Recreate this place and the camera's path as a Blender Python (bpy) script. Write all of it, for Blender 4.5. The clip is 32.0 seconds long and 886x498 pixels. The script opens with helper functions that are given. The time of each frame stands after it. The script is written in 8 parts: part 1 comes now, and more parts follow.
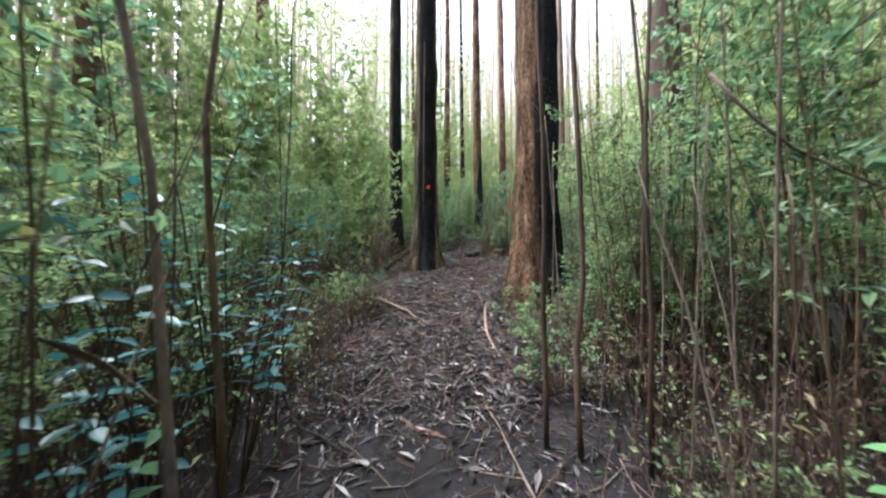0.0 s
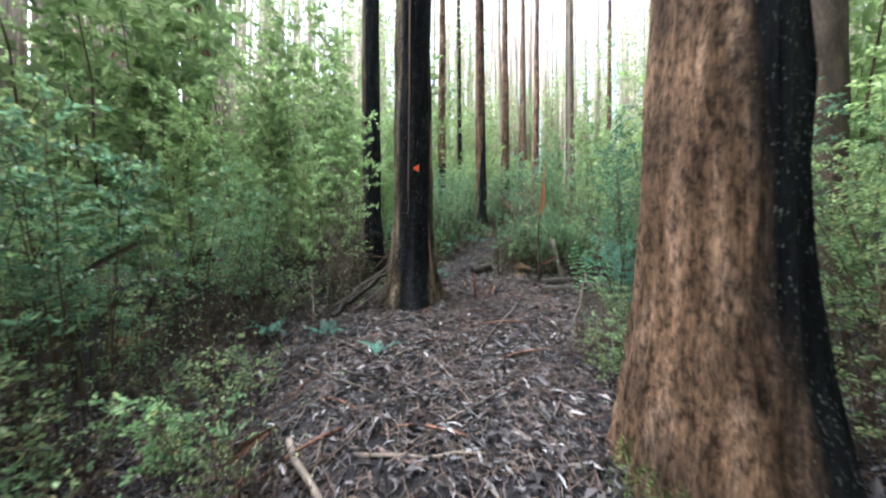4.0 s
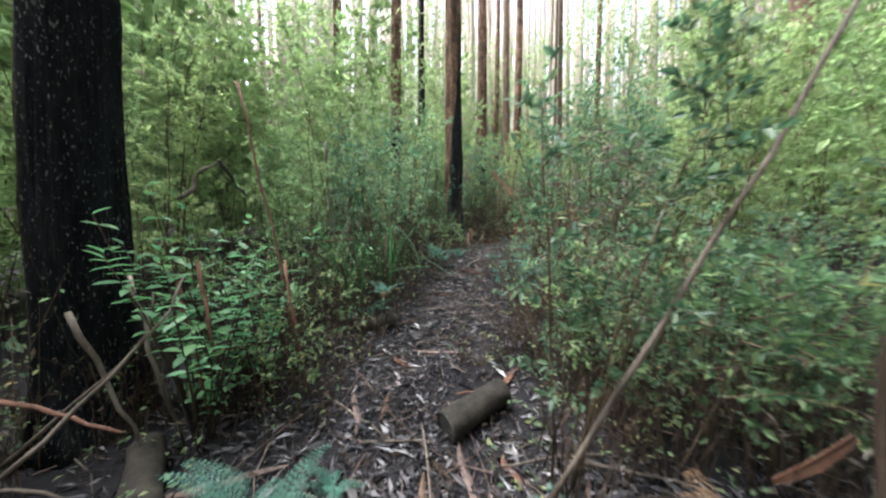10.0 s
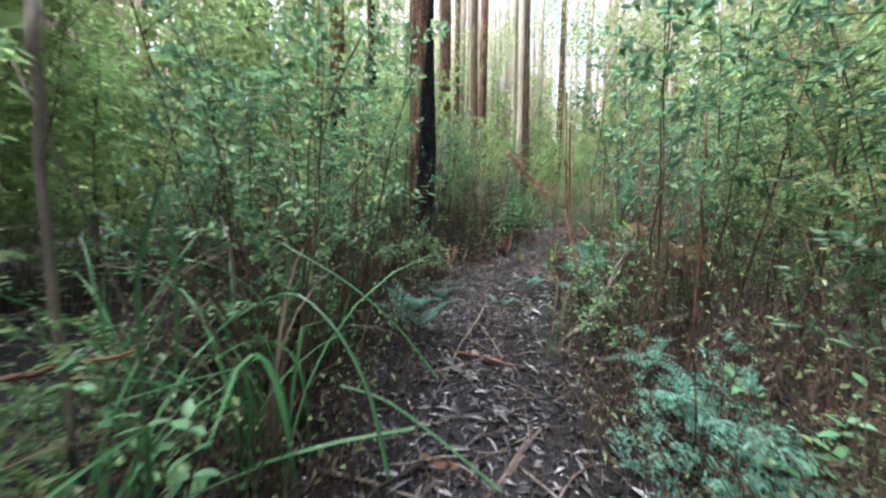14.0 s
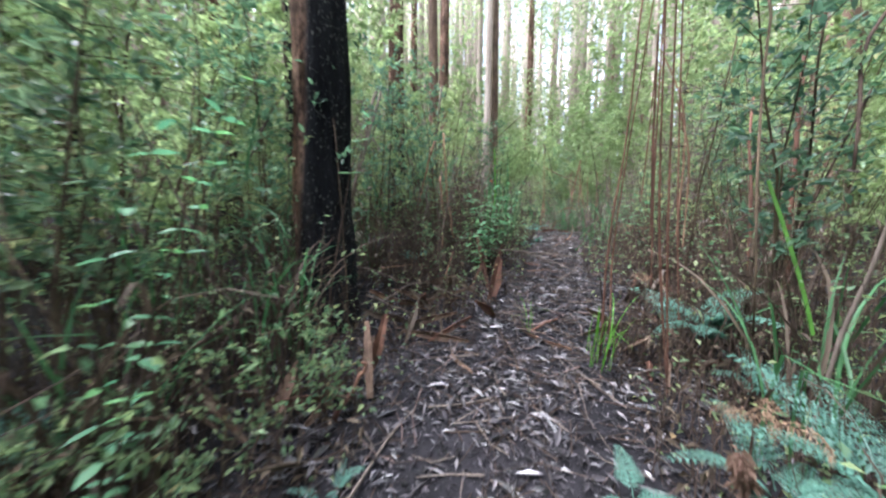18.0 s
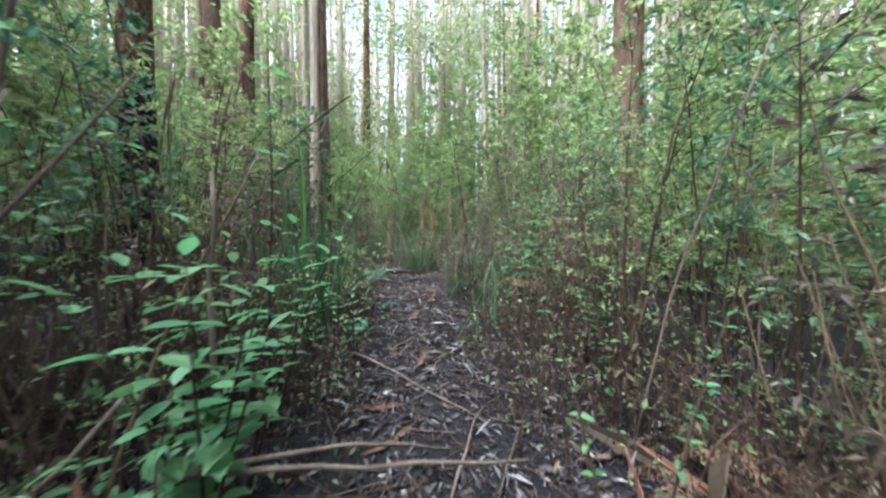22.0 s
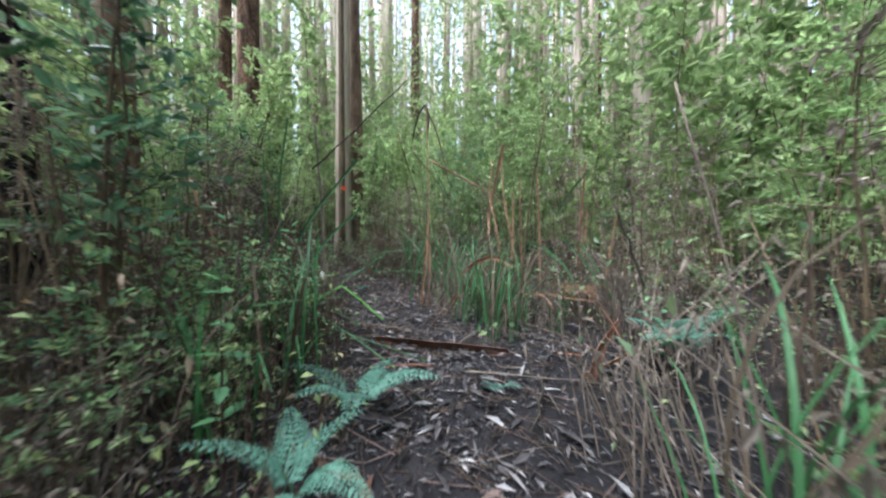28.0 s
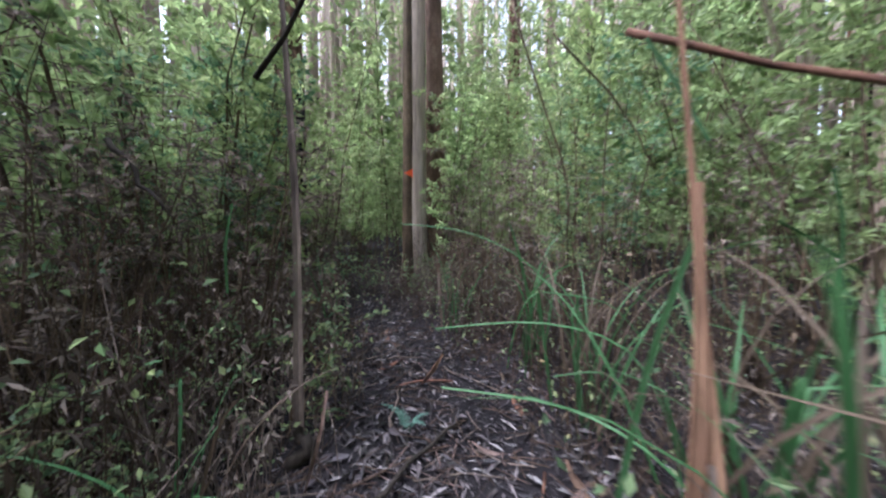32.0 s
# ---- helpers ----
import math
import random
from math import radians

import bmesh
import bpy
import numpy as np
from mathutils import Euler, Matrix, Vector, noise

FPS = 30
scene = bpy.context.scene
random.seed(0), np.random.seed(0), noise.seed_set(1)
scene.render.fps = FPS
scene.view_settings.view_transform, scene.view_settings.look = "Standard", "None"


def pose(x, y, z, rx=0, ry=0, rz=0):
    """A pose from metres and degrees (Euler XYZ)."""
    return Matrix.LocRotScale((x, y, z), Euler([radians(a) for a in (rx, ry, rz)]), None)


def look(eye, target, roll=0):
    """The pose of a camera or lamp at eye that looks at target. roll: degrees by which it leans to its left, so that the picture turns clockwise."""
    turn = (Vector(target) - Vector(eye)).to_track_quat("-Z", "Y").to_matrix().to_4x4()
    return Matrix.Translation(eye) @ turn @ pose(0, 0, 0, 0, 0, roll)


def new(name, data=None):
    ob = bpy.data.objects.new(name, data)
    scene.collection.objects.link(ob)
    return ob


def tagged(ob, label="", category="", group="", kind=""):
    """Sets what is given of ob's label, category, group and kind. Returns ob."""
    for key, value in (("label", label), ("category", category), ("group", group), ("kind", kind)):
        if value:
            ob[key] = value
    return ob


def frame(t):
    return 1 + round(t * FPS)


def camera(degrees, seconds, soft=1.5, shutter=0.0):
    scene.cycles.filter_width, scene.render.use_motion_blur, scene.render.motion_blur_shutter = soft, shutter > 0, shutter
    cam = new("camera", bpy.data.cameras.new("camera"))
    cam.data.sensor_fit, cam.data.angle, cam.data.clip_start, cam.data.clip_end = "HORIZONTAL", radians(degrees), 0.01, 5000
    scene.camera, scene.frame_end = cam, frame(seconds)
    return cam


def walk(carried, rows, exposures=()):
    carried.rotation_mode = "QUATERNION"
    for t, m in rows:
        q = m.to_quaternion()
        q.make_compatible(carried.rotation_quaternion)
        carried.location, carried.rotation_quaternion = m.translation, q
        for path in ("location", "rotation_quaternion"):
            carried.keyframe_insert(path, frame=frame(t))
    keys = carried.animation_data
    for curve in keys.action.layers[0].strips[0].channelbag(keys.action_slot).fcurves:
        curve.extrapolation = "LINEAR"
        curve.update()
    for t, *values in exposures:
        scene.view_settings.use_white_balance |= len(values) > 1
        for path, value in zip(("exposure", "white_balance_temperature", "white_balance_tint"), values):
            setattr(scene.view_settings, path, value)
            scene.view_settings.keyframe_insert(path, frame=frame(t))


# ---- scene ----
cam = camera(112.0, 32.0, 2.3, 0.5)
PATH = [
    (0.0, (0.000, 0.000, 1.550), (0.000, 3.998, 1.669), -0.20),
    (0.5, (0.012, 0.312, 1.586), (0.061, 4.312, 1.607), -0.20),
    (1.0, (-0.060, 0.648, 1.646), (0.066, 4.646, 1.667), -0.20),
    (1.5, (-0.132, 1.116, 1.694), (0.007, 5.113, 1.624), -0.40),
    (2.0, (-0.084, 1.608, 1.682), (0.020, 5.604, 1.528), -0.30),
    (2.5, (-0.060, 2.016, 1.766), (0.057, 6.010, 1.571), -0.40),
    (3.0, (-0.108, 2.460, 1.946), (0.031, 6.456, 1.827), -0.30),
    (3.5, (-0.084, 2.844, 2.102), (-0.007, 6.843, 2.074), -0.10),
    (5.5, (-0.168, 4.584, 2.258), (0.278, 8.559, 2.279), 0.20),
    (6.0, (-0.108, 5.136, 2.426), (0.483, 9.092, 2.489), 0.10),
    (6.5, (0.024, 5.568, 2.582), (0.670, 9.514, 2.694), -0.10),
    (7.0, (0.024, 6.000, 2.582), (0.787, 9.925, 2.708), 0.00),
    (7.5, (0.048, 6.432, 2.726), (0.879, 10.343, 2.852), -0.10),
    (8.0, (0.120, 6.912, 2.690), (1.033, 10.806, 2.739), -0.10),
    (8.5, (0.252, 7.368, 2.666), (1.267, 11.237, 2.673), -0.20),
    (9.0, (0.405, 7.780, 2.810), (1.350, 11.667, 2.761), -0.10),
    (9.5, (0.444, 8.088, 2.870), (1.214, 12.012, 2.772), 0.10),
    (10.0, (0.504, 8.460, 2.870), (1.068, 12.417, 2.702), 0.20),
    (10.5, (0.468, 8.820, 3.014), (0.846, 12.798, 2.826), 0.70),
    (11.0, (0.432, 9.132, 3.074), (0.644, 13.122, 2.886), 1.00),
    (11.5, (0.336, 9.432, 3.110), (0.631, 13.419, 2.984), 1.00),
    (12.0, (0.288, 9.732, 3.146), (0.772, 13.699, 2.979), 1.30),
    (12.5, (0.384, 10.116, 3.098), (1.109, 14.045, 2.910), 1.30),
    (13.0, (0.456, 10.500, 3.146), (1.420, 14.378, 2.965), 1.30),
    (13.5, (0.504, 10.872, 3.254), (1.581, 14.717, 3.024), 0.90),
    (14.0, (0.636, 11.208, 3.302), (1.832, 15.017, 3.051), 0.50),
    (14.5, (0.732, 11.556, 3.362), (2.172, 15.286, 3.250), 0.40),
    (16.5, (1.422, 12.861, 3.517), (2.937, 16.557, 3.308), 0.50),
    (17.0, (1.603, 13.209, 3.562), (3.116, 16.896, 3.220), 0.60),
    (17.5, (1.724, 13.582, 3.635), (3.231, 17.273, 3.307), 0.60),
    (18.0, (1.865, 13.947, 3.693), (3.525, 17.571, 3.353), 0.42),
    (18.5, (2.106, 14.233, 3.755), (4.108, 17.672, 3.350), 0.31),
    (19.0, (2.285, 14.558, 3.800), (4.496, 17.870, 3.421), 0.49),
    (19.5, (2.472, 14.865, 3.847), (4.779, 18.108, 3.442), 0.47),
    (20.0, (2.644, 15.153, 3.873), (5.148, 18.255, 3.543), 0.24),
    (20.5, (2.856, 15.407, 3.987), (5.525, 18.371, 3.683), 0.08),
    (21.0, (3.133, 15.670, 4.049), (5.977, 18.473, 3.807), 0.04),
    (21.5, (3.440, 15.927, 4.090), (6.521, 18.475, 3.970), -0.24),
    (22.0, (3.775, 16.103, 4.141), (6.999, 18.470, 4.064), -0.31),
    (22.5, (4.063, 16.259, 4.173), (7.288, 18.625, 4.117), -0.31),
    (23.0, (4.346, 16.494, 4.193), (7.545, 18.894, 4.157), -0.23),
    (23.5, (4.648, 16.665, 4.202), (7.749, 19.192, 4.154), -0.43),
    (24.0, (4.879, 16.906, 4.223), (7.853, 19.581, 4.224), -0.55),
    (24.5, (5.114, 17.178, 4.278), (7.987, 19.960, 4.233), -0.44),
    (25.0, (5.354, 17.370, 4.337), (8.149, 20.232, 4.296), -0.31),
    (25.5, (5.536, 17.663, 4.377), (8.336, 20.520, 4.385), -0.41),
    (26.0, (5.749, 17.882, 4.428), (8.523, 20.763, 4.372), -0.33),
    (26.5, (5.949, 18.104, 4.450), (8.661, 21.043, 4.378), -0.08),
    (28.5, (7.019, 19.134, 4.422), (9.781, 22.023, 4.283), 0.00),
    (29.0, (7.329, 19.473, 4.489), (10.172, 22.284, 4.356), -0.24),
    (29.5, (7.610, 19.828, 4.585), (10.462, 22.629, 4.438), -0.24),
    (30.0, (7.911, 20.204, 4.565), (10.668, 23.098, 4.404), -0.20),
    (30.5, (8.217, 20.653, 4.654), (10.835, 23.674, 4.515), 0.00),
    (31.0, (8.410, 21.089, 4.780), (10.755, 24.326, 4.614), 0.33),
    (31.5, (8.575, 21.479, 4.803), (10.543, 24.957, 4.632), 0.31),
    (32.0, (8.608, 21.881, 4.733), (10.380, 25.464, 4.585), -0.10),
]
walk(cam, [(t, look(eye, target, roll)) for t, eye, target, roll in PATH],
     exposures=[(0.0, 2.6, 6000, 11), (1.0, 2.84, 5950, 11), (3.0, 2.82, 5700, 9), (6.0, 2.66, 5750, 7), (9.0, 2.74, 5950, 8), (14.0, 2.7, 5850, 8), (17.0, 2.76, 5650, 14), (20.0, 2.8, 5600, 16),
                (22.0, 2.46, 5600, 7), (24.0, 2.34, 5600, 5), (26.0, 2.42, 5850, 4), (29.0, 2.32, 5550, 12), (31.0, 2.26, 5550, 23), (32.0, 2.34, 5600, 22)])

# ---- light ----
SUN_AZ, SUN_EL = 285.0, 61.0
world = bpy.data.worlds.new("overcast_sky")
scene.world = world
world.use_nodes = True
wn, wl = world.node_tree.nodes, world.node_tree.links
sky = wn.new("ShaderNodeTexSky")
sky.sky_type = "NISHITA"
sky.sun_disc = False
sky.sun_elevation = radians(SUN_EL)
sky.sun_rotation = radians(SUN_AZ)
sky.air_density, sky.dust_density, sky.ozone_density = 1.0, 4.0, 1.0
cloud = wn.new("ShaderNodeHueSaturation")  # a thin even cloud layer takes most of the blue out
cloud.inputs["Saturation"].default_value = 0.45
wl.new(sky.outputs[0], cloud.inputs["Color"])
wl.new(cloud.outputs[0], wn["Background"].inputs[0])
wn["Background"].inputs[1].default_value = 0.115
sun = new("sun", bpy.data.lights.new("sun", "SUN"))
sun.data.energy, sun.data.angle, sun.data.color = 2.3, radians(48), (1.0, 0.96, 0.91)
sun.matrix_world = Matrix.Translation((0, 0, 60)) @ Euler((radians(90 - SUN_EL), 0, radians(180 - SUN_AZ))).to_matrix().to_4x4()


# ---- materials ----
def material(name):
    m = bpy.data.materials.new(name)
    m.use_nodes = True
    m.node_tree.nodes.clear()
    return m, m.node_tree.nodes, m.node_tree.links


def ramp(nodes, links, fac, stops):
    r = nodes.new("ShaderNodeValToRGB")
    e = r.color_ramp.elements
    while len(e) < len(stops):
        e.new(0.5)
    for k, (p, c) in zip(e, stops):
        k.position, k.color = p, (*c, 1)
    links.new(fac, r.inputs[0])
    return r.outputs[0]


def noise_fac(nodes, links, scale, detail=4.0, stretch=(1, 1, 1), rough=0.55):
    co = nodes.new("ShaderNodeTexCoord")
    mp = nodes.new("ShaderNodeMapping")
    mp.inputs["Scale"].default_value = stretch
    n = nodes.new("ShaderNodeTexNoise")
    n.inputs["Scale"].default_value, n.inputs["Detail"].default_value, n.inputs["Roughness"].default_value = scale, detail, rough
    links.new(co.outputs["Object"], mp.inputs[0])
    links.new(mp.outputs[0], n.inputs["Vector"])
    return n.outputs["Fac"]


def mixed(nodes, links, a, b, fac, kind="MIX"):
    m = nodes.new("ShaderNodeMix")
    m.data_type, m.blend_type = "RGBA", kind
    for sock, v in ((m.inputs[6], a), (m.inputs[7], b)):
        if isinstance(v, tuple):
            sock.default_value = (*v, 1)
        else:
            links.new(v, sock)
    if isinstance(fac, float):
        m.inputs[0].default_value = fac
    else:
        links.new(fac, m.inputs[0])
    return m.outputs[2]


def leaf_material(name, stops, translucent=0.35, rough=0.5, gloss=0.35, through_gain=1.0, sat=0.84, lean=0.0):
    """Leaves: each island its own shade, each plant a little lighter or darker, light shining through."""
    m, n, l = material(name)
    geo = n.new("ShaderNodeNewGeometry")
    info = n.new("ShaderNodeObjectInfo")
    col = ramp(n, l, geo.outputs["Random Per Island"], stops)
    hs = n.new("ShaderNodeHueSaturation")
    hs.inputs["Saturation"].default_value = sat
    mr = n.new("ShaderNodeMapRange")
    mr.inputs[3].default_value, mr.inputs[4].default_value = 0.75, 1.3
    l.new(info.outputs["Random"], mr.inputs[0])
    l.new(mr.outputs[0], hs.inputs["Value"])
    l.new(col, hs.inputs["Color"])
    many, part_of = n.new("ShaderNodeMath"), n.new("ShaderNodeMath")  # each plant leans to yellow or to blue green
    many.operation, part_of.operation = "MULTIPLY", "FRACT"
    many.inputs[1].default_value = 7.31
    l.new(info.outputs["Random"], many.inputs[0])
    l.new(many.outputs[0], part_of.inputs[0])
    tone = n.new("ShaderNodeMapRange")
    tone.inputs[3].default_value, tone.inputs[4].default_value = 0.5 - lean, 0.5 + lean
    l.new(part_of.outputs[0], tone.inputs[0])
    l.new(tone.outputs[0], hs.inputs["Hue"])
    p = n.new("ShaderNodeBsdfPrincipled")
    p.inputs["Roughness"].default_value = rough
    p.inputs["Specular IOR Level"].default_value = gloss
    l.new(hs.outputs[0], p.inputs["Base Color"])
    t = n.new("ShaderNodeBsdfTranslucent")
    shine = n.new("ShaderNodeHueSaturation")
    shine.inputs["Saturation"].default_value, shine.inputs["Value"].default_value = 1.08, through_gain
    l.new(hs.outputs[0], shine.inputs["Color"])
    l.new(shine.outputs[0], t.inputs[0])
    mx = n.new("ShaderNodeMixShader")
    mx.inputs[0].default_value = translucent
    l.new(p.outputs[0], mx.inputs[1])
    l.new(t.outputs[0], mx.inputs[2])
    out = n.new("ShaderNodeOutputMaterial")
    l.new(mx.outputs[0], out.inputs[0])
    return m


def surface(name, stops, scale=6.0, stretch=(1, 1, 1), rough=0.85, bump=0.3, fine=40.0, spots=None, island=0.0, detail=5.0):
    """Bark, wood, earth: two scales of noise, optional pale spots, relief."""
    m, n, l = material(name)
    big = noise_fac(n, l, scale, detail, stretch)
    col = ramp(n, l, big, stops)
    small = noise_fac(n, l, fine, 4.0, stretch, 0.65)
    dark = ramp(n, l, small, [(0.3, (0.55, 0.55, 0.55)), (0.7, (1.25, 1.25, 1.25))])
    col = mixed(n, l, col, dark, 0.8, "MULTIPLY")
    if spots:
        tint, size, low = spots
        s = noise_fac(n, l, size, 3.0, (1, 1, 0.35), 0.6)
        mask = ramp(n, l, s, [(low, (0, 0, 0)), (low + 0.05, (1, 1, 1))])
        col = mixed(n, l, col, tint, mask)
    if island:
        geo = n.new("ShaderNodeNewGeometry")
        info = n.new("ShaderNodeObjectInfo")
        add = n.new("ShaderNodeMath")
        add.operation = "ADD"
        l.new(geo.outputs["Random Per Island"], add.inputs[0])
        l.new(info.outputs["Random"], add.inputs[1])
        vary = ramp(n, l, add.outputs[0], [(0.0, (1 - island,) * 3), (1.0, (1 + island,) * 3)])
        col = mixed(n, l, col, vary, 1.0, "MULTIPLY")
    p = n.new("ShaderNodeBsdfPrincipled")
    p.inputs["Roughness"].default_value = rough
    p.inputs["Specular IOR Level"].default_value = 0.25
    l.new(col, p.inputs["Base Color"])
    b = n.new("ShaderNodeBump")
    b.inputs["Strength"].default_value, b.inputs["Distance"].default_value = bump, 0.02
    l.new(small, b.inputs["Height"])
    l.new(b.outputs[0], p.inputs["Normal"])
    out = n.new("ShaderNodeOutputMaterial")
    l.new(p.outputs[0], out.inputs[0])
    return m


def char_bark(name, char_top, tan, edge=1.2, side=0.0, rise=1.0, both=False):
    """Trunk charred black from the ground up to about char_top metres, tan and streaked above and on its unburnt side."""
    m, n, l = material(name)
    co = n.new("ShaderNodeTexCoord")
    sep = n.new("ShaderNodeSeparateXYZ")
    l.new(co.outputs["Object"], sep.inputs[0])
    streak = noise_fac(n, l, 9.0, 5.0, (1, 1, 0.12))
    tan_col = ramp(n, l, streak, [(0.3, tuple(0.45 * v for v in tan)), (0.5, tan), (0.72, tuple(min(1, 1.45 * v + 0.05) for v in tan))])
    patch = noise_fac(n, l, 2.6, 4.0, (1, 1, 0.5), 0.6)
    tan_col = mixed(n, l, tan_col, ramp(n, l, patch, [(0.4, (0.42, 0.42, 0.43)), (0.6, (1.25, 1.2, 1.15))]), 0.9, "MULTIPLY")
    flake = noise_fac(n, l, 30.0, 4.0, (1, 1, 0.5), 0.7)
    tan_col = mixed(n, l, tan_col, ramp(n, l, flake, [(0.36, (0.25, 0.24, 0.23)), (0.5, (1.0, 1.0, 1.0)), (0.64, (1.6, 1.5, 1.4))]), 0.9, "MULTIPLY")
    black = ramp(n, l, streak, [(0.3, (0.0075, 0.0078, 0.0105)), (0.6, (0.02, 0.0205, 0.024)), (0.85, (0.055, 0.052, 0.052))])
    lich = noise_fac(n, l, 90.0, 2.0, (1, 1, 0.3), 0.5)
    where = noise_fac(n, l, 3.0, 3.0, (1, 1, 0.6))
    add = n.new("ShaderNodeMath")
    add.operation, add.inputs[1].default_value = "MULTIPLY_ADD", 0.22
    l.new(where, add.inputs[0])
    l.new(lich, add.inputs[2])
    mask = ramp(n, l, add.outputs[0], [(0.755, (0, 0, 0)), (0.8, (1, 1, 1))])
    black = mixed(n, l, black, (0.2, 0.215, 0.185), mask)
    wob = noise_fac(n, l, 1.3, 4.0, (1, 1, 0.35))
    # height + wobble + sideways lean of the burn
    a = n.new("ShaderNodeMath"); a.operation = "MULTIPLY_ADD"
    l.new(wob, a.inputs[0]); a.inputs[1].default_value = 3.0 * edge
    up = n.new("ShaderNodeMath"); up.operation = "MULTIPLY"
    l.new(sep.outputs["Z"], up.inputs[0]); up.inputs[1].default_value = rise
    l.new(up.outputs[0], a.inputs[2])
    b = n.new("ShaderNodeMath"); b.operation = "MULTIPLY_ADD"
    across = n.new("ShaderNodeMath"); across.operation = "ABSOLUTE" if both else "MULTIPLY"
    shift = n.new("ShaderNodeMath"); shift.operation, shift.inputs[1].default_value = "SUBTRACT", 0.08 if both else 0.0
    l.new(sep.outputs["X"], shift.inputs[0])
    l.new(shift.outputs[0], across.inputs[0]); across.inputs[1].default_value = -1.0
    l.new(across.outputs[0], b.inputs[0]); b.inputs[1].default_value = side
    l.new(a.outputs[0], b.inputs[2])
    r = n.new("ShaderNodeMapRange")
    r.inputs[1].default_value, r.inputs[2].default_value = char_top + 1.1 * edge, char_top + 1.9 * edge
    l.new(b.outputs[0], r.inputs[0])
    col = mixed(n, l, black, tan_col, r.outputs[0])
    small = noise_fac(n, l, 75.0, 5.0, (1, 1, 0.1), 0.7)
    col = mixed(n, l, col, ramp(n, l, small, [(0.3, (0.3,) * 3), (0.7, (1.6,) * 3)]), 0.9, "MULTIPLY")
    p = n.new("ShaderNodeBsdfPrincipled")
    p.inputs["Roughness"].default_value = 0.85
    p.inputs["Specular IOR Level"].default_value = 0.06
    l.new(col, p.inputs["Base Color"])
    bp = n.new("ShaderNodeBump")
    bp.inputs["Strength"].default_value, bp.inputs["Distance"].default_value = 0.9, 0.05
    l.new(small, bp.inputs["Height"])
    l.new(bp.outputs[0], p.inputs["Normal"])
    out = n.new("ShaderNodeOutputMaterial")
    l.new(p.outputs[0], out.inputs[0])
    return m


M_FINE = leaf_material("fine_green_leaf", [(0.0, (0.055, 0.11, 0.055)), (0.45, (0.12, 0.2, 0.085)), (0.9, (0.22, 0.3, 0.12)), (0.97, (0.27, 0.33, 0.13)), (1.0, (0.3, 0.2, 0.08))], 0.46, through_gain=1.9, sat=0.86, lean=0.025)
M_SHRUB = leaf_material("blue_green_leaf", [(0.0, (0.045, 0.1, 0.058)), (0.5, (0.085, 0.17, 0.095)), (0.92, (0.16, 0.26, 0.13)), (1.0, (0.26, 0.26, 0.1))], 0.42, 0.42, 0.4, 1.8, 0.9, lean=0.025)
# leaf green with distance haze put into the base colour
M_PALE_HAZE = leaf_material("pale_hazed_leaf", [(0.0, (0.13, 0.195, 0.082)), (0.5, (0.195, 0.275, 0.105)), (1.0, (0.27, 0.35, 0.15))], 0.5, through_gain=1.9, sat=0.86, lean=0.015)
M_BROAD = leaf_material("broad_green_leaf", [(0.0, (0.06, 0.15, 0.075)), (0.6, (0.11, 0.24, 0.11)), (1.0, (0.17, 0.3, 0.11))], 0.38, 0.42, 0.35, 1.7, 1.0, lean=0.025)
M_FERN = leaf_material("fern_green", [(0.0, (0.06, 0.175, 0.125)), (1.0, (0.11, 0.26, 0.19))], 0.35, through_gain=1.6, sat=0.85)
M_BLADE = leaf_material("sedge_blade", [(0.0, (0.026, 0.08, 0.03)), (0.7, (0.055, 0.15, 0.055)), (1.0, (0.12, 0.165, 0.065))], 0.3, 0.48, 0.26, 1.6, 0.95)
M_GRASS = leaf_material("bright_grass_blade", [(0.0, (0.06, 0.19, 0.03)), (1.0, (0.13, 0.3, 0.045))], 0.4, 0.4, 0.35, 1.8, 1.0)
M_DRY = leaf_material("dry_leaf", [(0.0, (0.034, 0.024, 0.017)), (0.6, (0.09, 0.065, 0.042)), (1.0, (0.2, 0.15, 0.095))], 0.2, 0.7, 0.2)
M_HUSK = leaf_material("withered_leaf", [(0.0, (0.07, 0.056, 0.046)), (0.6, (0.17, 0.14, 0.115)), (1.0, (0.34, 0.28, 0.23))], 0.25, 0.7, 0.2, 1.3)
M_ORANGE = leaf_material("dead_fern", [(0.0, (0.17, 0.095, 0.05)), (1.0, (0.34, 0.215, 0.12))], 0.3, 0.7, 0.2, 1.5)
M_LITTER = leaf_material("litter_leaf", [(0.0, (0.0130, 0.0108, 0.0116)), (0.45, (0.037, 0.032, 0.0355)), (0.75, (0.083, 0.071, 0.077)), (0.9, (0.145, 0.125, 0.132)), (1.0, (0.29, 0.26, 0.265))], 0.05, 0.34, 0.6)
M_STEM = surface("shrub_stem", [(0.3, (0.03, 0.022, 0.015)), (0.6, (0.09, 0.065, 0.04)), (0.8, (0.17, 0.13, 0.09))], 5, (1, 1, 0.3), island=0.4)
M_STALK = surface("dry_stalk", [(0.3, (0.024, 0.017, 0.013)), (0.6, (0.06, 0.04, 0.029)), (0.85, (0.12, 0.087, 0.062))], 5, (1, 1, 0.3), island=0.5)
M_STICK = surface("stick_wood", [(0.3, (0.055, 0.044, 0.038)), (0.6, (0.125, 0.1, 0.082)), (0.85, (0.23, 0.19, 0.155))], 7, (1, 1, 0.3), island=0.5)
M_REDBARK = surface("red_bark", [(0.3, (0.065, 0.033, 0.025)), (0.6, (0.14, 0.07, 0.047)), (0.85, (0.24, 0.14, 0.092))], 8, (1, 1, 0.2), island=0.35)
